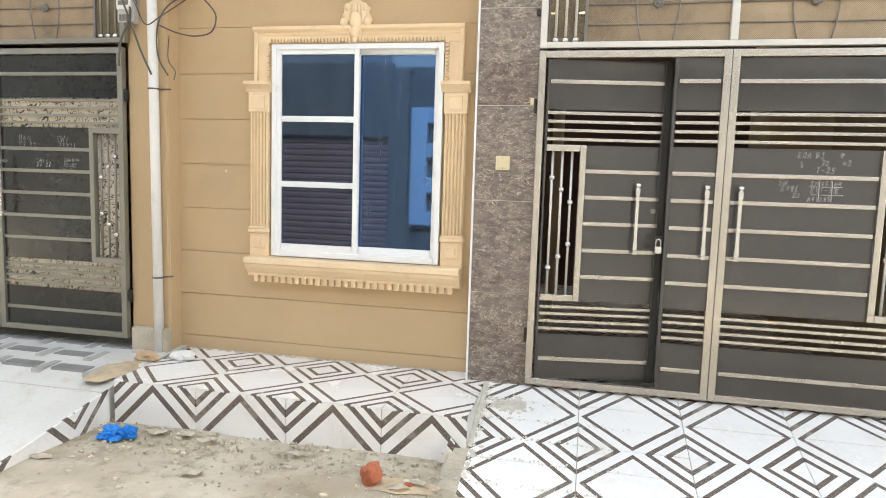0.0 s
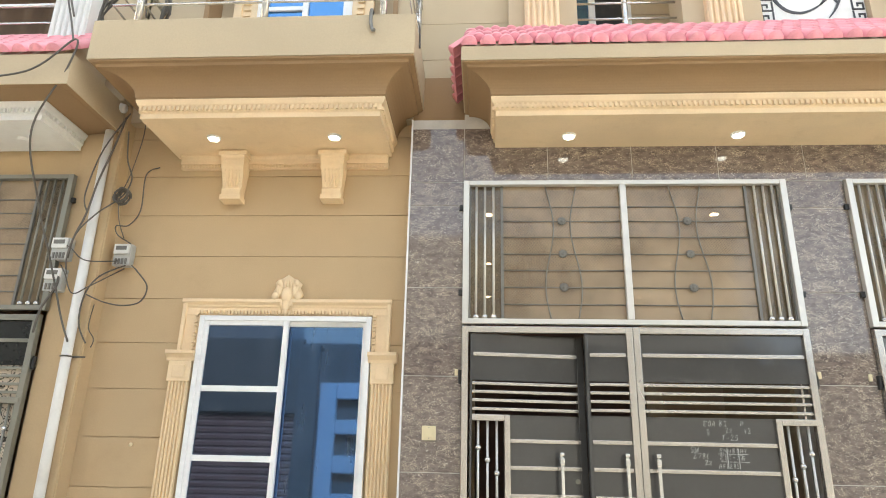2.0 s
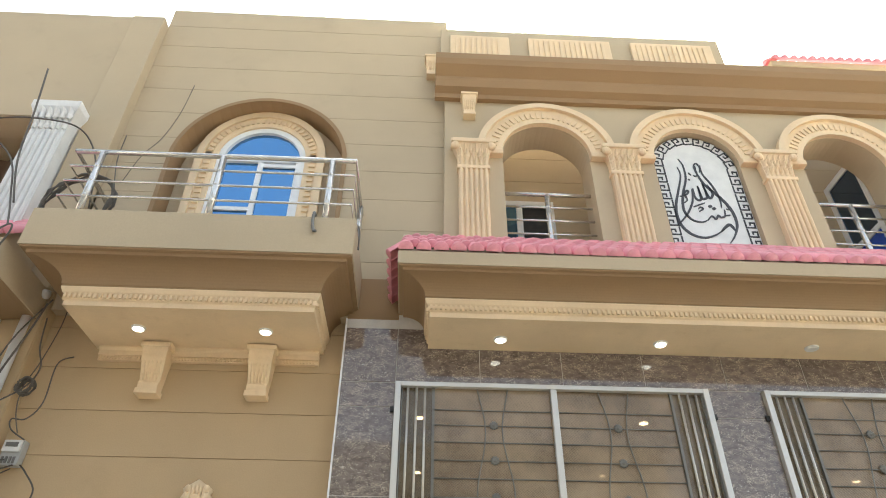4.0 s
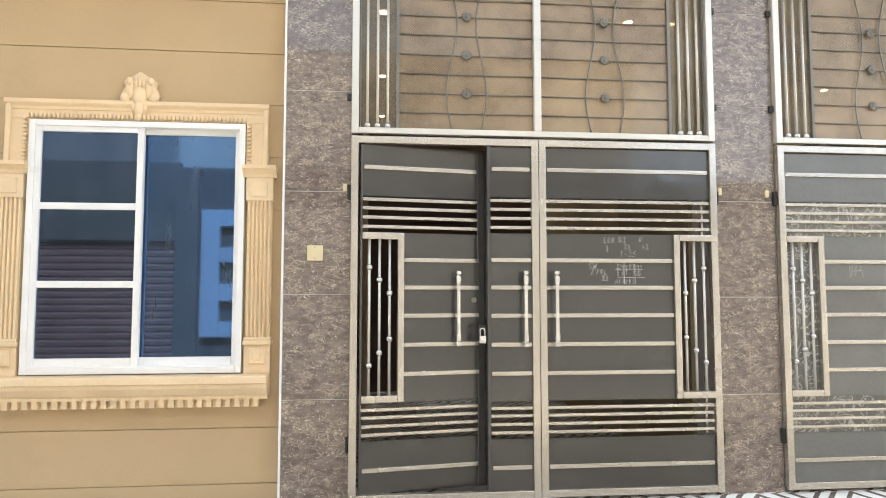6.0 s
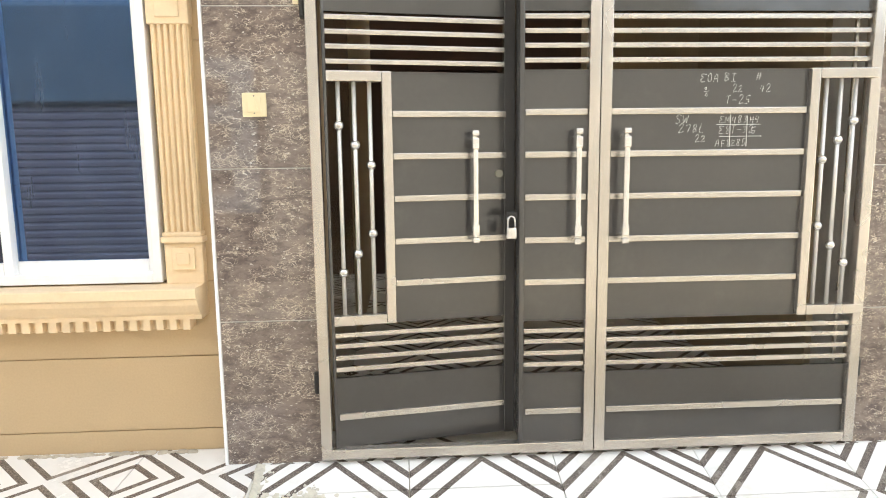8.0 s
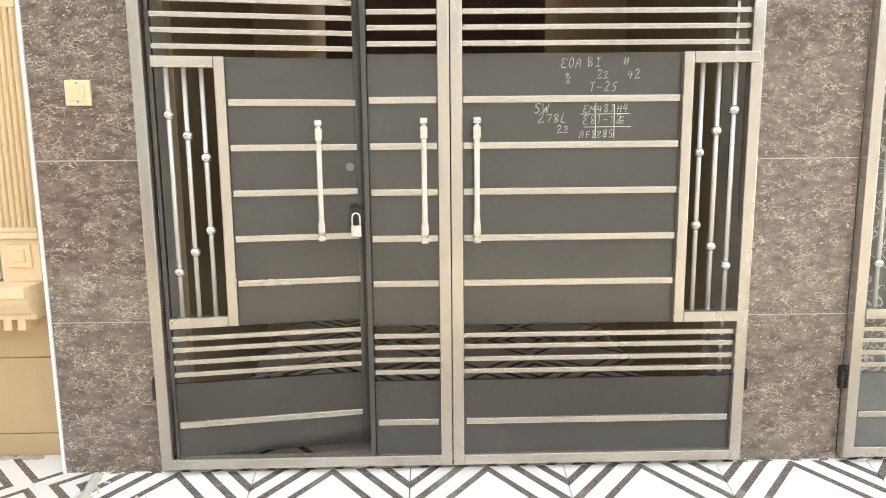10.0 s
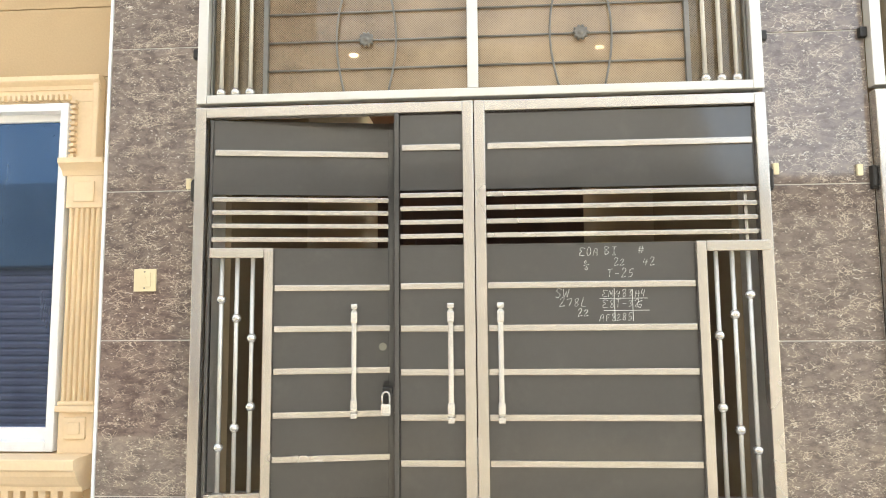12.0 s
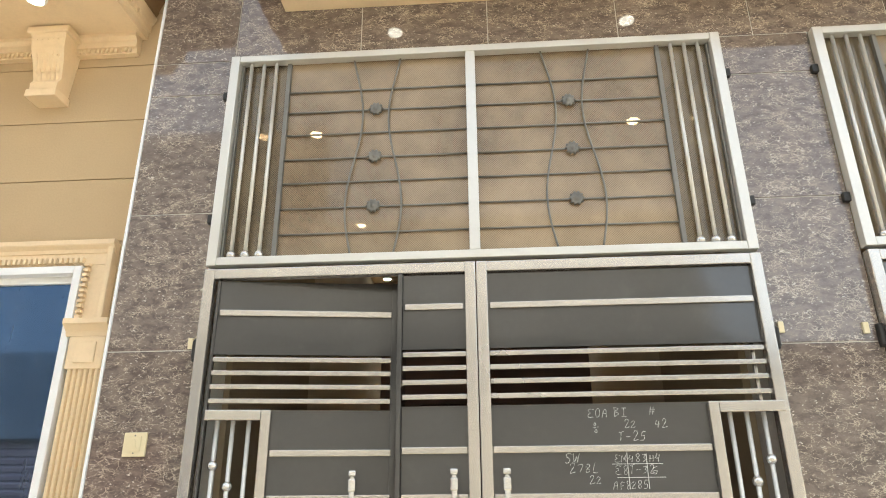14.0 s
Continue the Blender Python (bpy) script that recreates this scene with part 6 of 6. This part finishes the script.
cable([(-3.05, 3.33, 5.6), (-2.98, 3.34, 5.1), (-2.92, 3.35, 4.6), (-2.80, 3.36, 4.2)], 0.012)
cable([(-2.2, 4.04, 6.3), (-2.24, 4.04, 5.9), (-2.32, 4.03, 5.55), (-2.42, 4.0, 5.3), (-2.5, 4.0, 5.0)], 0.006)
cable([(-2.66, 4.06, 5.6), (-2.60, 3.98, 5.2), (-2.5, 3.95, 4.8), (-2.42, 3.95, 4.4), (-2.30, 3.95, 4.17)], 0.008)

# coils of spare cable
for cx, cy, cz, r, turns, name in ((-2.625, 4.05, 3.125, 0.05, 5, "small coil of dark cable on the wall"), (-2.60, 3.72, 4.50, 0.25, 14, "large coil of black cable on the balcony")):
    pts = []
    for k in range(turns * 18):
        an = 6.2832 * k / 18
        rr = r * (1 + 0.1 * math.sin(k * 0.7) + 0.06 * math.sin(k * 2.3))
        pts.append((cx + rr * math.cos(an), cy + 0.03 * math.sin(k * 0.21) - 0.01, cz + rr * math.sin(an) * 1.12))
    solid("cable_coil", tube(bmesh.new(), pts, 0.007, 6), CABLE, name, "cable", "loose cables on the wall", smooth=True)
solid("floodlight", ball(box(-2.2, -2.16, 3.9, 3.94, 4.165, 4.26, bev=0.004), (-2.17, 3.9, 4.30), 0.05, 1, 0.8, 1), WHITE, "small white lamp on the balcony floor", "lamp", smooth=True)
solid("wall_screw", ball(bmesh.new(), (-2.33, WL - 0.006, 1.366), 0.014, 1, 0.6, 1), IVORY, "small pale cap in the tan wall", "cap", smooth=True)

# chalk marks on the gates


GLYPH = {
    "E": [[(1, .92), (.3, 1), (.05, .8), (.5, .55), (.05, .3), (.2, .02), (.95, .05)]], "O": [[(.5, 1), (.1, .6), (.3, .05), (.8, .2), (.8, .8), (.5, 1)]],
    "A": [[(0, 0), (.2, .9), (.6, 1), (.75, 0)], [(.1, .5), (.7, .5)]], "B": [[(.1, 0), (.1, 1)], [(.2, 1), (.75, .8), (.25, .55), (.85, .3), (.15, 0)]],
    "I": [[(.5, 1), (.5, 0)], [(.2, 1), (.9, 1)], [(.1, 0), (.9, 0)]], "H": [[(.2, 1), (.05, 0)], [(.8, 1), (.7, 0)], [(0, .5), (1, .55)]],
    "#": [[(.35, 1), (.15, 0)], [(.8, 1), (.6, 0)], [(0, .6), (1, .65)], [(0, .35), (.95, .4)]],
    "2": [[(.05, .75), (.4, 1), (.75, .75), (.1, 0), (.95, .1)]], "4": [[(.3, 1), (.05, .45), (.8, .5)], [(.75, .9), (.55, 0)]], "5": [[(.9, 1), (.3, 1), (.2, .55), (.7, .5), (.6, .05), (.05, 0)]],
    "1": [[(.5, 1), (.4, 0)]], "-": [[(.1, .5), (.8, .5)]], "S": [[(.9, .9), (.4, 1), (.15, .7), (.7, .4), (.5, .02), (.05, .1)]], "W": [[(0, 1), (.2, .1), (.5, .7), (.7, .1), (1, 1)]],
    "7": [[(.05, .95), (.9, 1), (.4, 0)]], "8": [[(.5, .5), (.15, .8), (.55, 1), (.8, .75), (.2, .25), (.5, 0), (.8, .25), (.5, .5)]], "3": [[(.1, .9), (.7, .9), (.35, .55), (.75, .3), (.1, .02)]],
    "L": [[(.5, 1), (.2, .1), (.9, 0)]], "M": [[(0, 0), (.2, .9), (.5, .3), (.8, .95), (.95, 0)]], "T": [[(.1, .9), (.9, 1)], [(.5, .95), (.4, 0)]], "G": [[(.9, .9), (.2, .7), (.1, .2), (.6, 0), (.8, .4), (.2, .4)]],
    "F": [[(.2, 0), (.25, 1), (.9, 1)], [(.2, .5), (.7, .55)]], "P": [[(.1, 0), (.2, 1), (.8, .8), (.2, .45)]], "%": [[(.4, 1), (.2, .8), (.5, .7), (.4, 1)], [(0, .45), (.9, .55)], [(.5, .35), (.3, .05), (.65, 0), (.5, .35)]], " ": [],
}


def marks(owner, lines, y):
    """Thin hand-drawn chalk strokes on a sheet."""
    for n, (txt, x, z, size, slant) in enumerate(lines):
        bm = bmesh.new()
        px = x
        for q, ch in enumerate(txt):
            for line in GLYPH[ch]:
                ps = [(px + (u * 0.62 + slant * v * 0.4) * size + 0.03 * size * math.sin(n * 7 + q * 3 + v * 9), v * size * (0.9 + 0.12 * math.sin(q * 2.2 + n))) for u, v in line]
                sm = spline([(u, 0, z + v) for u, v in ps], 5)
                vs = []
                for i, p in enumerate(sm):
                    d = (sm[min(i + 1, len(sm) - 1)] - sm[max(i - 1, 0)]).normalized()
                    w = 0.00085 * (0.8 + 0.4 * math.sin(i * 1.7 + q))
                    nr = Vector((-d.z, 0, d.x)) * w
                    vs.append((bm.verts.new((p.x + nr.x, y, p.z + nr.z)), bm.verts.new((p.x - nr.x, y, p.z - nr.z))))
                for a, b in zip(vs, vs[1:]):
                    bm.faces.new((a[0], a[1], b[1], b[0]))
            px += size * 0.78
        part("chalk_writing", bm, CHALK, owner, "white chalk writing")


YM = GY + 0.0205
marks(gate_a, [("EOA", 1.432, 1.545, 0.034, 0.2), ("BI", 1.528, 1.547, 0.034, 0.1), ("22", 1.562, 1.507, 0.030, 0.2), ("T-25", 1.535, 1.462, 0.034, 0.3), ("#", 1.655, 1.552, 0.034, 0.2), ("42", 1.672, 1.506, 0.032, 0.2), ("%", 1.447, 1.492, 0.040, 0.0),
               ("SW", 1.338, 1.385, 0.036, 0.3), ("278L", 1.352, 1.352, 0.034, 0.3), ("22", 1.42, 1.315, 0.030, 0.2), ("EM", 1.515, 1.387, 0.030, 0.2), ("483", 1.565, 1.387, 0.030, 0.2), ("H4", 1.638, 1.387, 0.028, 0.2), ("E8", 1.515, 1.345, 0.032, 0.2), ("T-32", 1.565, 1.348, 0.030, 0.2), ("G", 1.645, 1.345, 0.030, 0.2), ("AF8", 1.503, 1.295, 0.028, 0.2), ("285", 1.565, 1.298, 0.028, 0.2)], YM)
for a in ((1.505, 1.685, 1.380, 1.382), (1.52, 1.69, 1.334, 1.336), (1.560, 1.562, 1.295, 1.42), (1.628, 1.630, 1.295, 1.415)):
    part("chalk_line", box(a[0], a[1], YM - 0.0005, YM + 0.0015, a[2], a[3]), CHALK, gate_a)
marks(gate_c, [("SW1", -3.62, 1.54, 0.05, 0.2), ("23221", -3.60, 1.50, 0.04, 0.2), ("H44", -3.95, 1.54, 0.05, 0.2), ("27 22", -3.95, 1.50, 0.04, 0.1), ("SW11", -3.80, 1.39, 0.035, 0.2), ("23 22", -3.80, 1.36, 0.035, 0.2), ("EM48H4", -3.56, 1.40, 0.03, 0.2), ("EB38E", -3.56, 1.36, 0.03, 0.2), ("AP 24", -3.57, 1.325, 0.026, 0.2)], YM)
marks(gate_b, [("H22", 3.02, 1.38, 0.04, 0.2), ("27 L", 3.02, 1.345, 0.035, 0.2)], YM)

# ---- litter ----
def crumple(name, c, size, material, label, category, squash=0.6, seed=1, rough=0.45, sub=3, group=""):
    bm = bmesh.new()
    bmesh.ops.create_icosphere(bm, subdivisions=sub, radius=1.0)
    for v in bm.verts:
        n = noise.noise(v.co * 1.4 + Vector((seed * 3.1, 0, 0))) * rough + noise.noise(v.co * 4.5 + Vector((0, seed * 2.3, 0))) * rough * 0.6
        v.co = v.co * (1 + n)
        v.co = Vector((c[0] + v.co.x * size[0], c[1] + v.co.y * size[1], c[2] + max(-0.4, v.co.z) * size[2] * squash))
    return solid(name, bm, material, label, category, group)


crumple("plastic_bag", (-2.43, 3.10, ZS + 0.024), (0.078, 0.062, 0.06), BAG, "crumpled blue plastic bag lying on the street", "bag", 0.7, 3, 0.75, 4)
crumple("plastic_bag", (-2.355, 3.12, ZS + 0.026), (0.042, 0.04, 0.062), BAG, "crumpled blue plastic bag lying on the street", "bag", 0.7, 5, 0.75, 4)


def brickbat(c, size, seed):
    bm = bmesh.new()
    bmesh.ops.create_icosphere(bm, subdivisions=3, radius=1.0)
    for v in bm.verts:
        d = v.co.normalized()
        k = 1.0 / max(abs(d.x), abs(d.y), abs(d.z)) ** 0.55
        k *= 0.85 + 0.35 * noise.noise(d * 1.3 + Vector((seed, 0, 0))) + 0.1 * noise.noise(d * 5 + Vector((0, seed, 0)))
        p = Matrix.Rotation(seed, 3, 'Z') @ Matrix.Rotation(0.5, 3, 'X') @ (d * k)
        v.co = Vector((c[0] + p.x * size[0], c[1] + p.y * size[1], c[2] + p.z * size[2]))
    return solid("broken_brick", bm, BRICKM, "broken piece of red brick on the street", "brick", "broken bricks")


brickbat((-0.775, 2.96, ZS + 0.05), (0.06, 0.05, 0.065), 4)
brickbat((-0.58, 2.97, ZS + 0.012), (0.03, 0.024, 0.018), 9)
crumple("mud_lump", (-2.74, 3.83, 0.04), (0.09, 0.055, 0.05), MUD, "dry lump of mud beside the platform", "rubble", 0.8, 2, 0.4)
crumple("mortar_lump", (-2.50, 3.88, 0.05), (0.085, 0.06, 0.05), WHITE, "pale lump of mortar on the platform", "rubble", 0.8, 8, 0.5)
bm = bmesh.new()
prism(bm, [(-0.50, ZS), (-0.43, ZS), (-0.405, ZS + 0.12), (-0.43, ZS + 0.15)], 3.31, 3.32)
solid("tile_shard", bm, TILE_RISE, "broken tile shard leaning beside the ramp", "tile")
rnd = random.Random(7)
for k, (x, y) in enumerate(((-1.30, 3.17), (-1.88, 3.20), (-2.22, 3.22), (-2.05, 3.24), (-0.55, 3.0), (-0.62, 2.94), (-2.6, 2.75), (-1.72, 2.8))):
    bm = bmesh.new()
    n = 8
    cs = [bm.verts.new((x + (0.05 + 0.03 * rnd.random()) * math.cos(6.2832 * i / n), y + (0.03 + 0.025 * rnd.random()) * math.sin(6.2832 * i / n), ZS + 0.008 + 0.02 * rnd.random())) for i in range(n)]
    cc = bm.verts.new((x, y, ZS + 0.03))
    for i in range(n):
        bm.faces.new((cs[i], cs[(i + 1) % n], cc))
    bmesh.ops.solidify(bm, geom=list(bm.faces), thickness=0.002)
    solid("paper_scrap", bm, PAPER, "crumpled scrap of paper on the street", "litter", "paper scraps")
# rubble, far too many to count
bm = bmesh.new()
for k in range(1100):
    x = rnd.uniform(-2.9, -0.40)
    y = 3.33 - abs(rnd.gauss(0, 0.32))
    if y < 2.2:
        continue
    s = 0.0025 + 0.0105 * rnd.random() ** 4
    made = bmesh.ops.create_icosphere(bm, subdivisions=1, radius=s)["verts"]
    for v in made:
        v.co = Vector((v.co.x * (0.7 + 0.8 * rnd.random()) + x, v.co.y * (0.7 + 0.8 * rnd.random()) + y, v.co.z * (0.35 + 0.3 * rnd.random()) + ZS + s * 0.1))
solid("rubble", bm, STONE, "small stones and mortar crumbs scattered on the street", "rubble", kind="stuff")
bm = bmesh.new()
for k in range(160):
    x = rnd.uniform(-2.6, -0.62)
    s = 0.006 + 0.016 * rnd.random() ** 2
    made = bmesh.ops.create_icosphere(bm, subdivisions=1, radius=s)["verts"]
    for v in made:
        v.co = Vector((v.co.x * 1.6 + x, v.co.y * 1.2 + WL - 0.015 - 0.02 * rnd.random(), v.co.z * 0.6 + ZP))
solid("mortar_crumbs", bm, MORTAR, "mortar crumbs along the foot of the wall", "rubble", kind="stuff")

bm = bmesh.new()
for k in range(300):
    x = rnd.uniform(-3.2, -0.40)
    y = 3.34 - abs(rnd.gauss(0, 0.34))
    if y < 2.0 or (x < -2.6 and y > 2.7):
        continue
    s = 0.005 + 0.02 * rnd.random() ** 2.5
    n = 5 + k % 3
    top = [bm.verts.new((x + s * (0.6 + 0.6 * rnd.random()) * math.cos(6.2832 * i / n), y + s * 0.8 * (0.6 + 0.6 * rnd.random()) * math.sin(6.2832 * i / n), ZS + 0.004 + 0.007 * rnd.random())) for i in range(n)]
    low = [bm.verts.new((v.co.x, v.co.y, ZS - 0.01)) for v in top]
    bm.faces.new(top)
    for i in range(n):
        bm.faces.new((top[i], low[i], low[(i + 1) % n], top[(i + 1) % n]))
solid("mortar_flakes", bm, FLAKES, "flat flakes of mortar and grit on the street", "rubble", kind="stuff")


def heap(name, cx, cy, rx, ry, h, base, material, label, seed):
    """A low, ragged-edged heap spread on a surface whose height is base(y)."""
    bm = bmesh.new()
    n, m = 28, 7
    rings = [[bm.verts.new((cx, cy, base(cy) + h))]]
    for j in range(1, m + 1):
        f = j / m
        ring = []
        for i in range(n):
            an = 6.2832 * i / n
            k = 1 + 0.35 * noise.noise((2 * math.cos(an), 2 * math.sin(an), seed))
            x, y = cx + rx * f * k * math.cos(an), cy + ry * f * k * math.sin(an)
            ring.append(bm.verts.new((x, y, base(y) + h * (1 - f * f) * (1 + 0.5 * noise.noise((x * 15, y * 15, seed))) - 0.0025 * f)))
        rings.append(ring)
    for i in range(n):
        bm.faces.new((rings[0][0], rings[1][i], rings[1][(i + 1) % n]))
        for j in range(1, m):
            bm.faces.new((rings[j][i], rings[j + 1][i], rings[j + 1][(i + 1) % n], rings[j][(i + 1) % n]))
    return solid(name, bm, material, label, "dirt", smooth=True)


bm = bmesh.new()
for k in range(760):
    x, y = rnd.gauss(-0.16, 0.055) + 0.02 * rnd.random(), rnd.gauss(3.80, 0.035)
    if k > 400:
        x, y = -0.325 + abs(rnd.gauss(0, 0.02)), rnd.uniform(3.1, 4.0)
    if k > 520:
        x, y = rnd.uniform(-0.32, 0.6) - 0.2 * rnd.random(), rnd.choice((3.285, 3.475, 3.66, 3.09)) + rnd.gauss(0, 0.012)
    s = (0.003 if k < 521 else 0.002) + (0.013 if k < 521 else 0.007) * rnd.random() ** 2
    n = 6
    top = [bm.verts.new((x + s * (0.5 + 0.9 * rnd.random()) * math.cos(6.2832 * i / n), y + s * (0.5 + 0.9 * rnd.random()) * math.sin(6.2832 * i / n), 0)) for i in range(n)]
    for v in top:
        v.co.z = ramp_z(v.co.y) + 0.0022 + 0.001 * rnd.random()
    low = [bm.verts.new((v.co.x, v.co.y, v.co.z - 0.008)) for v in top]
    bm.faces.new(top)
    for i in range(n):
        bm.faces.new((top[i], low[i], low[(i + 1) % n], top[(i + 1) % n]))
solid("cement_smear", bm, SMEAR, "dried cement flecks smeared on the ramp tiles", "dirt", kind="stuff")
heap("sand_patch", -2.80, 3.62, 0.16, 0.26, 0.03, lambda y: 0.0, SAND, "thin heap of tan sand beside the platform", 6)
heap("sand_patch", -0.62, 2.98, 0.2, 0.09, 0.012, lambda y: ZS, SAND, "thin spread of reddish grit on the street", 9)

bm = bmesh.new()
rim = []
for k in range(24):
    y = 3.352 + k * 0.0294
    z = min(ramp_z(y) + 0.012 + 0.008 * noise.noise((y * 14, 1, 0)), ZP + 0.004)
    w = 0.012 + 0.006 * noise.noise((y * 11, 5, 0))
    rim.append([bm.verts.new(p) for p in ((-0.350, y, z - 0.06), (-0.350, y, z + 0.004), (-0.338, y, z), (-0.330 + w, y, ramp_z(y) + 0.002), (-0.330 + w, y, z - 0.06))])
for a, b in zip(rim, rim[1:]):
    for q in range(4):
        bm.faces.new((a[q], a[q + 1], b[q + 1], b[q]))
solid("cement_fillet", bm, SMEAR, "rough cement joint between platform and ramp", "joint", kind="structure", smooth=True)

# ---- floor tiles ----
EPS = 0.0018
for k in range(-3, 1):
    x0, x1 = max(-0.85 + 0.6 * k, PX0), min(-0.85 + 0.6 * (k + 1), PX1)
    if x1 - x0 < 0.03:
        continue
    for y0, y1 in ((PY, 3.645), (3.645, WL)):
        part("floor_tile", box(x0 + EPS, x1 - EPS, y0 + EPS, y1 - EPS, ZP - 0.012, ZP, bev=0.0015), TILE_TOP, platform)
    part("riser_tile", box(x0 + EPS, x1 - EPS, PY, PY + 0.012, ZS - 0.06, ZP - 0.013, bev=0.0015), TILE_RISE, platform)
for y0, y1 in ((PY, 3.645), (3.645, WL)):
    part("side_tile", box(PX1 - 0.012, PX1, max(y0 + EPS, PY + 0.014), y1 - EPS, ZS - 0.05, ZP - 0.013, bev=0.0015), PORCH, platform)
    part("side_tile", box(PX0, PX0 + 0.012, max(y0 + EPS, PY + 0.014), y1 - EPS, ZS - 0.05, ZP - 0.013, bev=0.0015), PORCH, platform)


def ramp_tile(x0, x1, y0, y1, dz=0.0):
    m = Matrix.Translation((0, 4.03, ZP)) @ Matrix.Rotation(math.atan(SLOPE), 4, 'X') @ Matrix.Translation((0, -4.03, 0))
    k = 1 / CS
    part("ramp_tile", box(x0 + EPS, x1 - EPS, 4.03 + (y0 - 4.03) * k + EPS, 4.03 + (y1 - 4.03) * k - EPS, -0.012, dz, bev=0.0015, m=m), TILE_RAMP, ramp_base)


rows_a = [Y0 + 0.01, 3.185, 3.475, 3.765, 4.03]
rows_b = [Y0 + 0.01, 3.09, 3.285, 3.475, 3.66, 3.86, 4.03]
for k in range(-1, 9):
    x0, x1 = max(0.268 + 0.6 * k, -0.333), min(0.268 + 0.6 * (k + 1), 5.3)
    rr = rows_b if k in (-1, 0) else rows_a
    for j, (a, b) in enumerate(zip(rr, rr[1:])):
        ramp_tile(x0, x1, a, b, 0.0012 * math.sin(k * 5.3 + j * 2.9))
# printed bars of the neighbour's drive
for i in range(5):
    for j in range(3):
        x, y = -3.12 - 0.40 * i - 0.2 * (j % 2), 3.56 + 0.24 * j
        z = (-0.003 + 0.08 * (y - 3.5) if y < 3.75 else 0.017 + 0.043 * (y - 3.75)) + 0.006
        part("printed_bar", box(x - 0.13, x + 0.13, y - 0.05, y + 0.05, -0.03, z - 0.0005), PORCH_BAR, drive)
        part("printed_bar", box(x + 0.17, x + 0.23, y - 0.11, y + 0.11, -0.03, z - 0.0015), PORCH_PALE, drive)
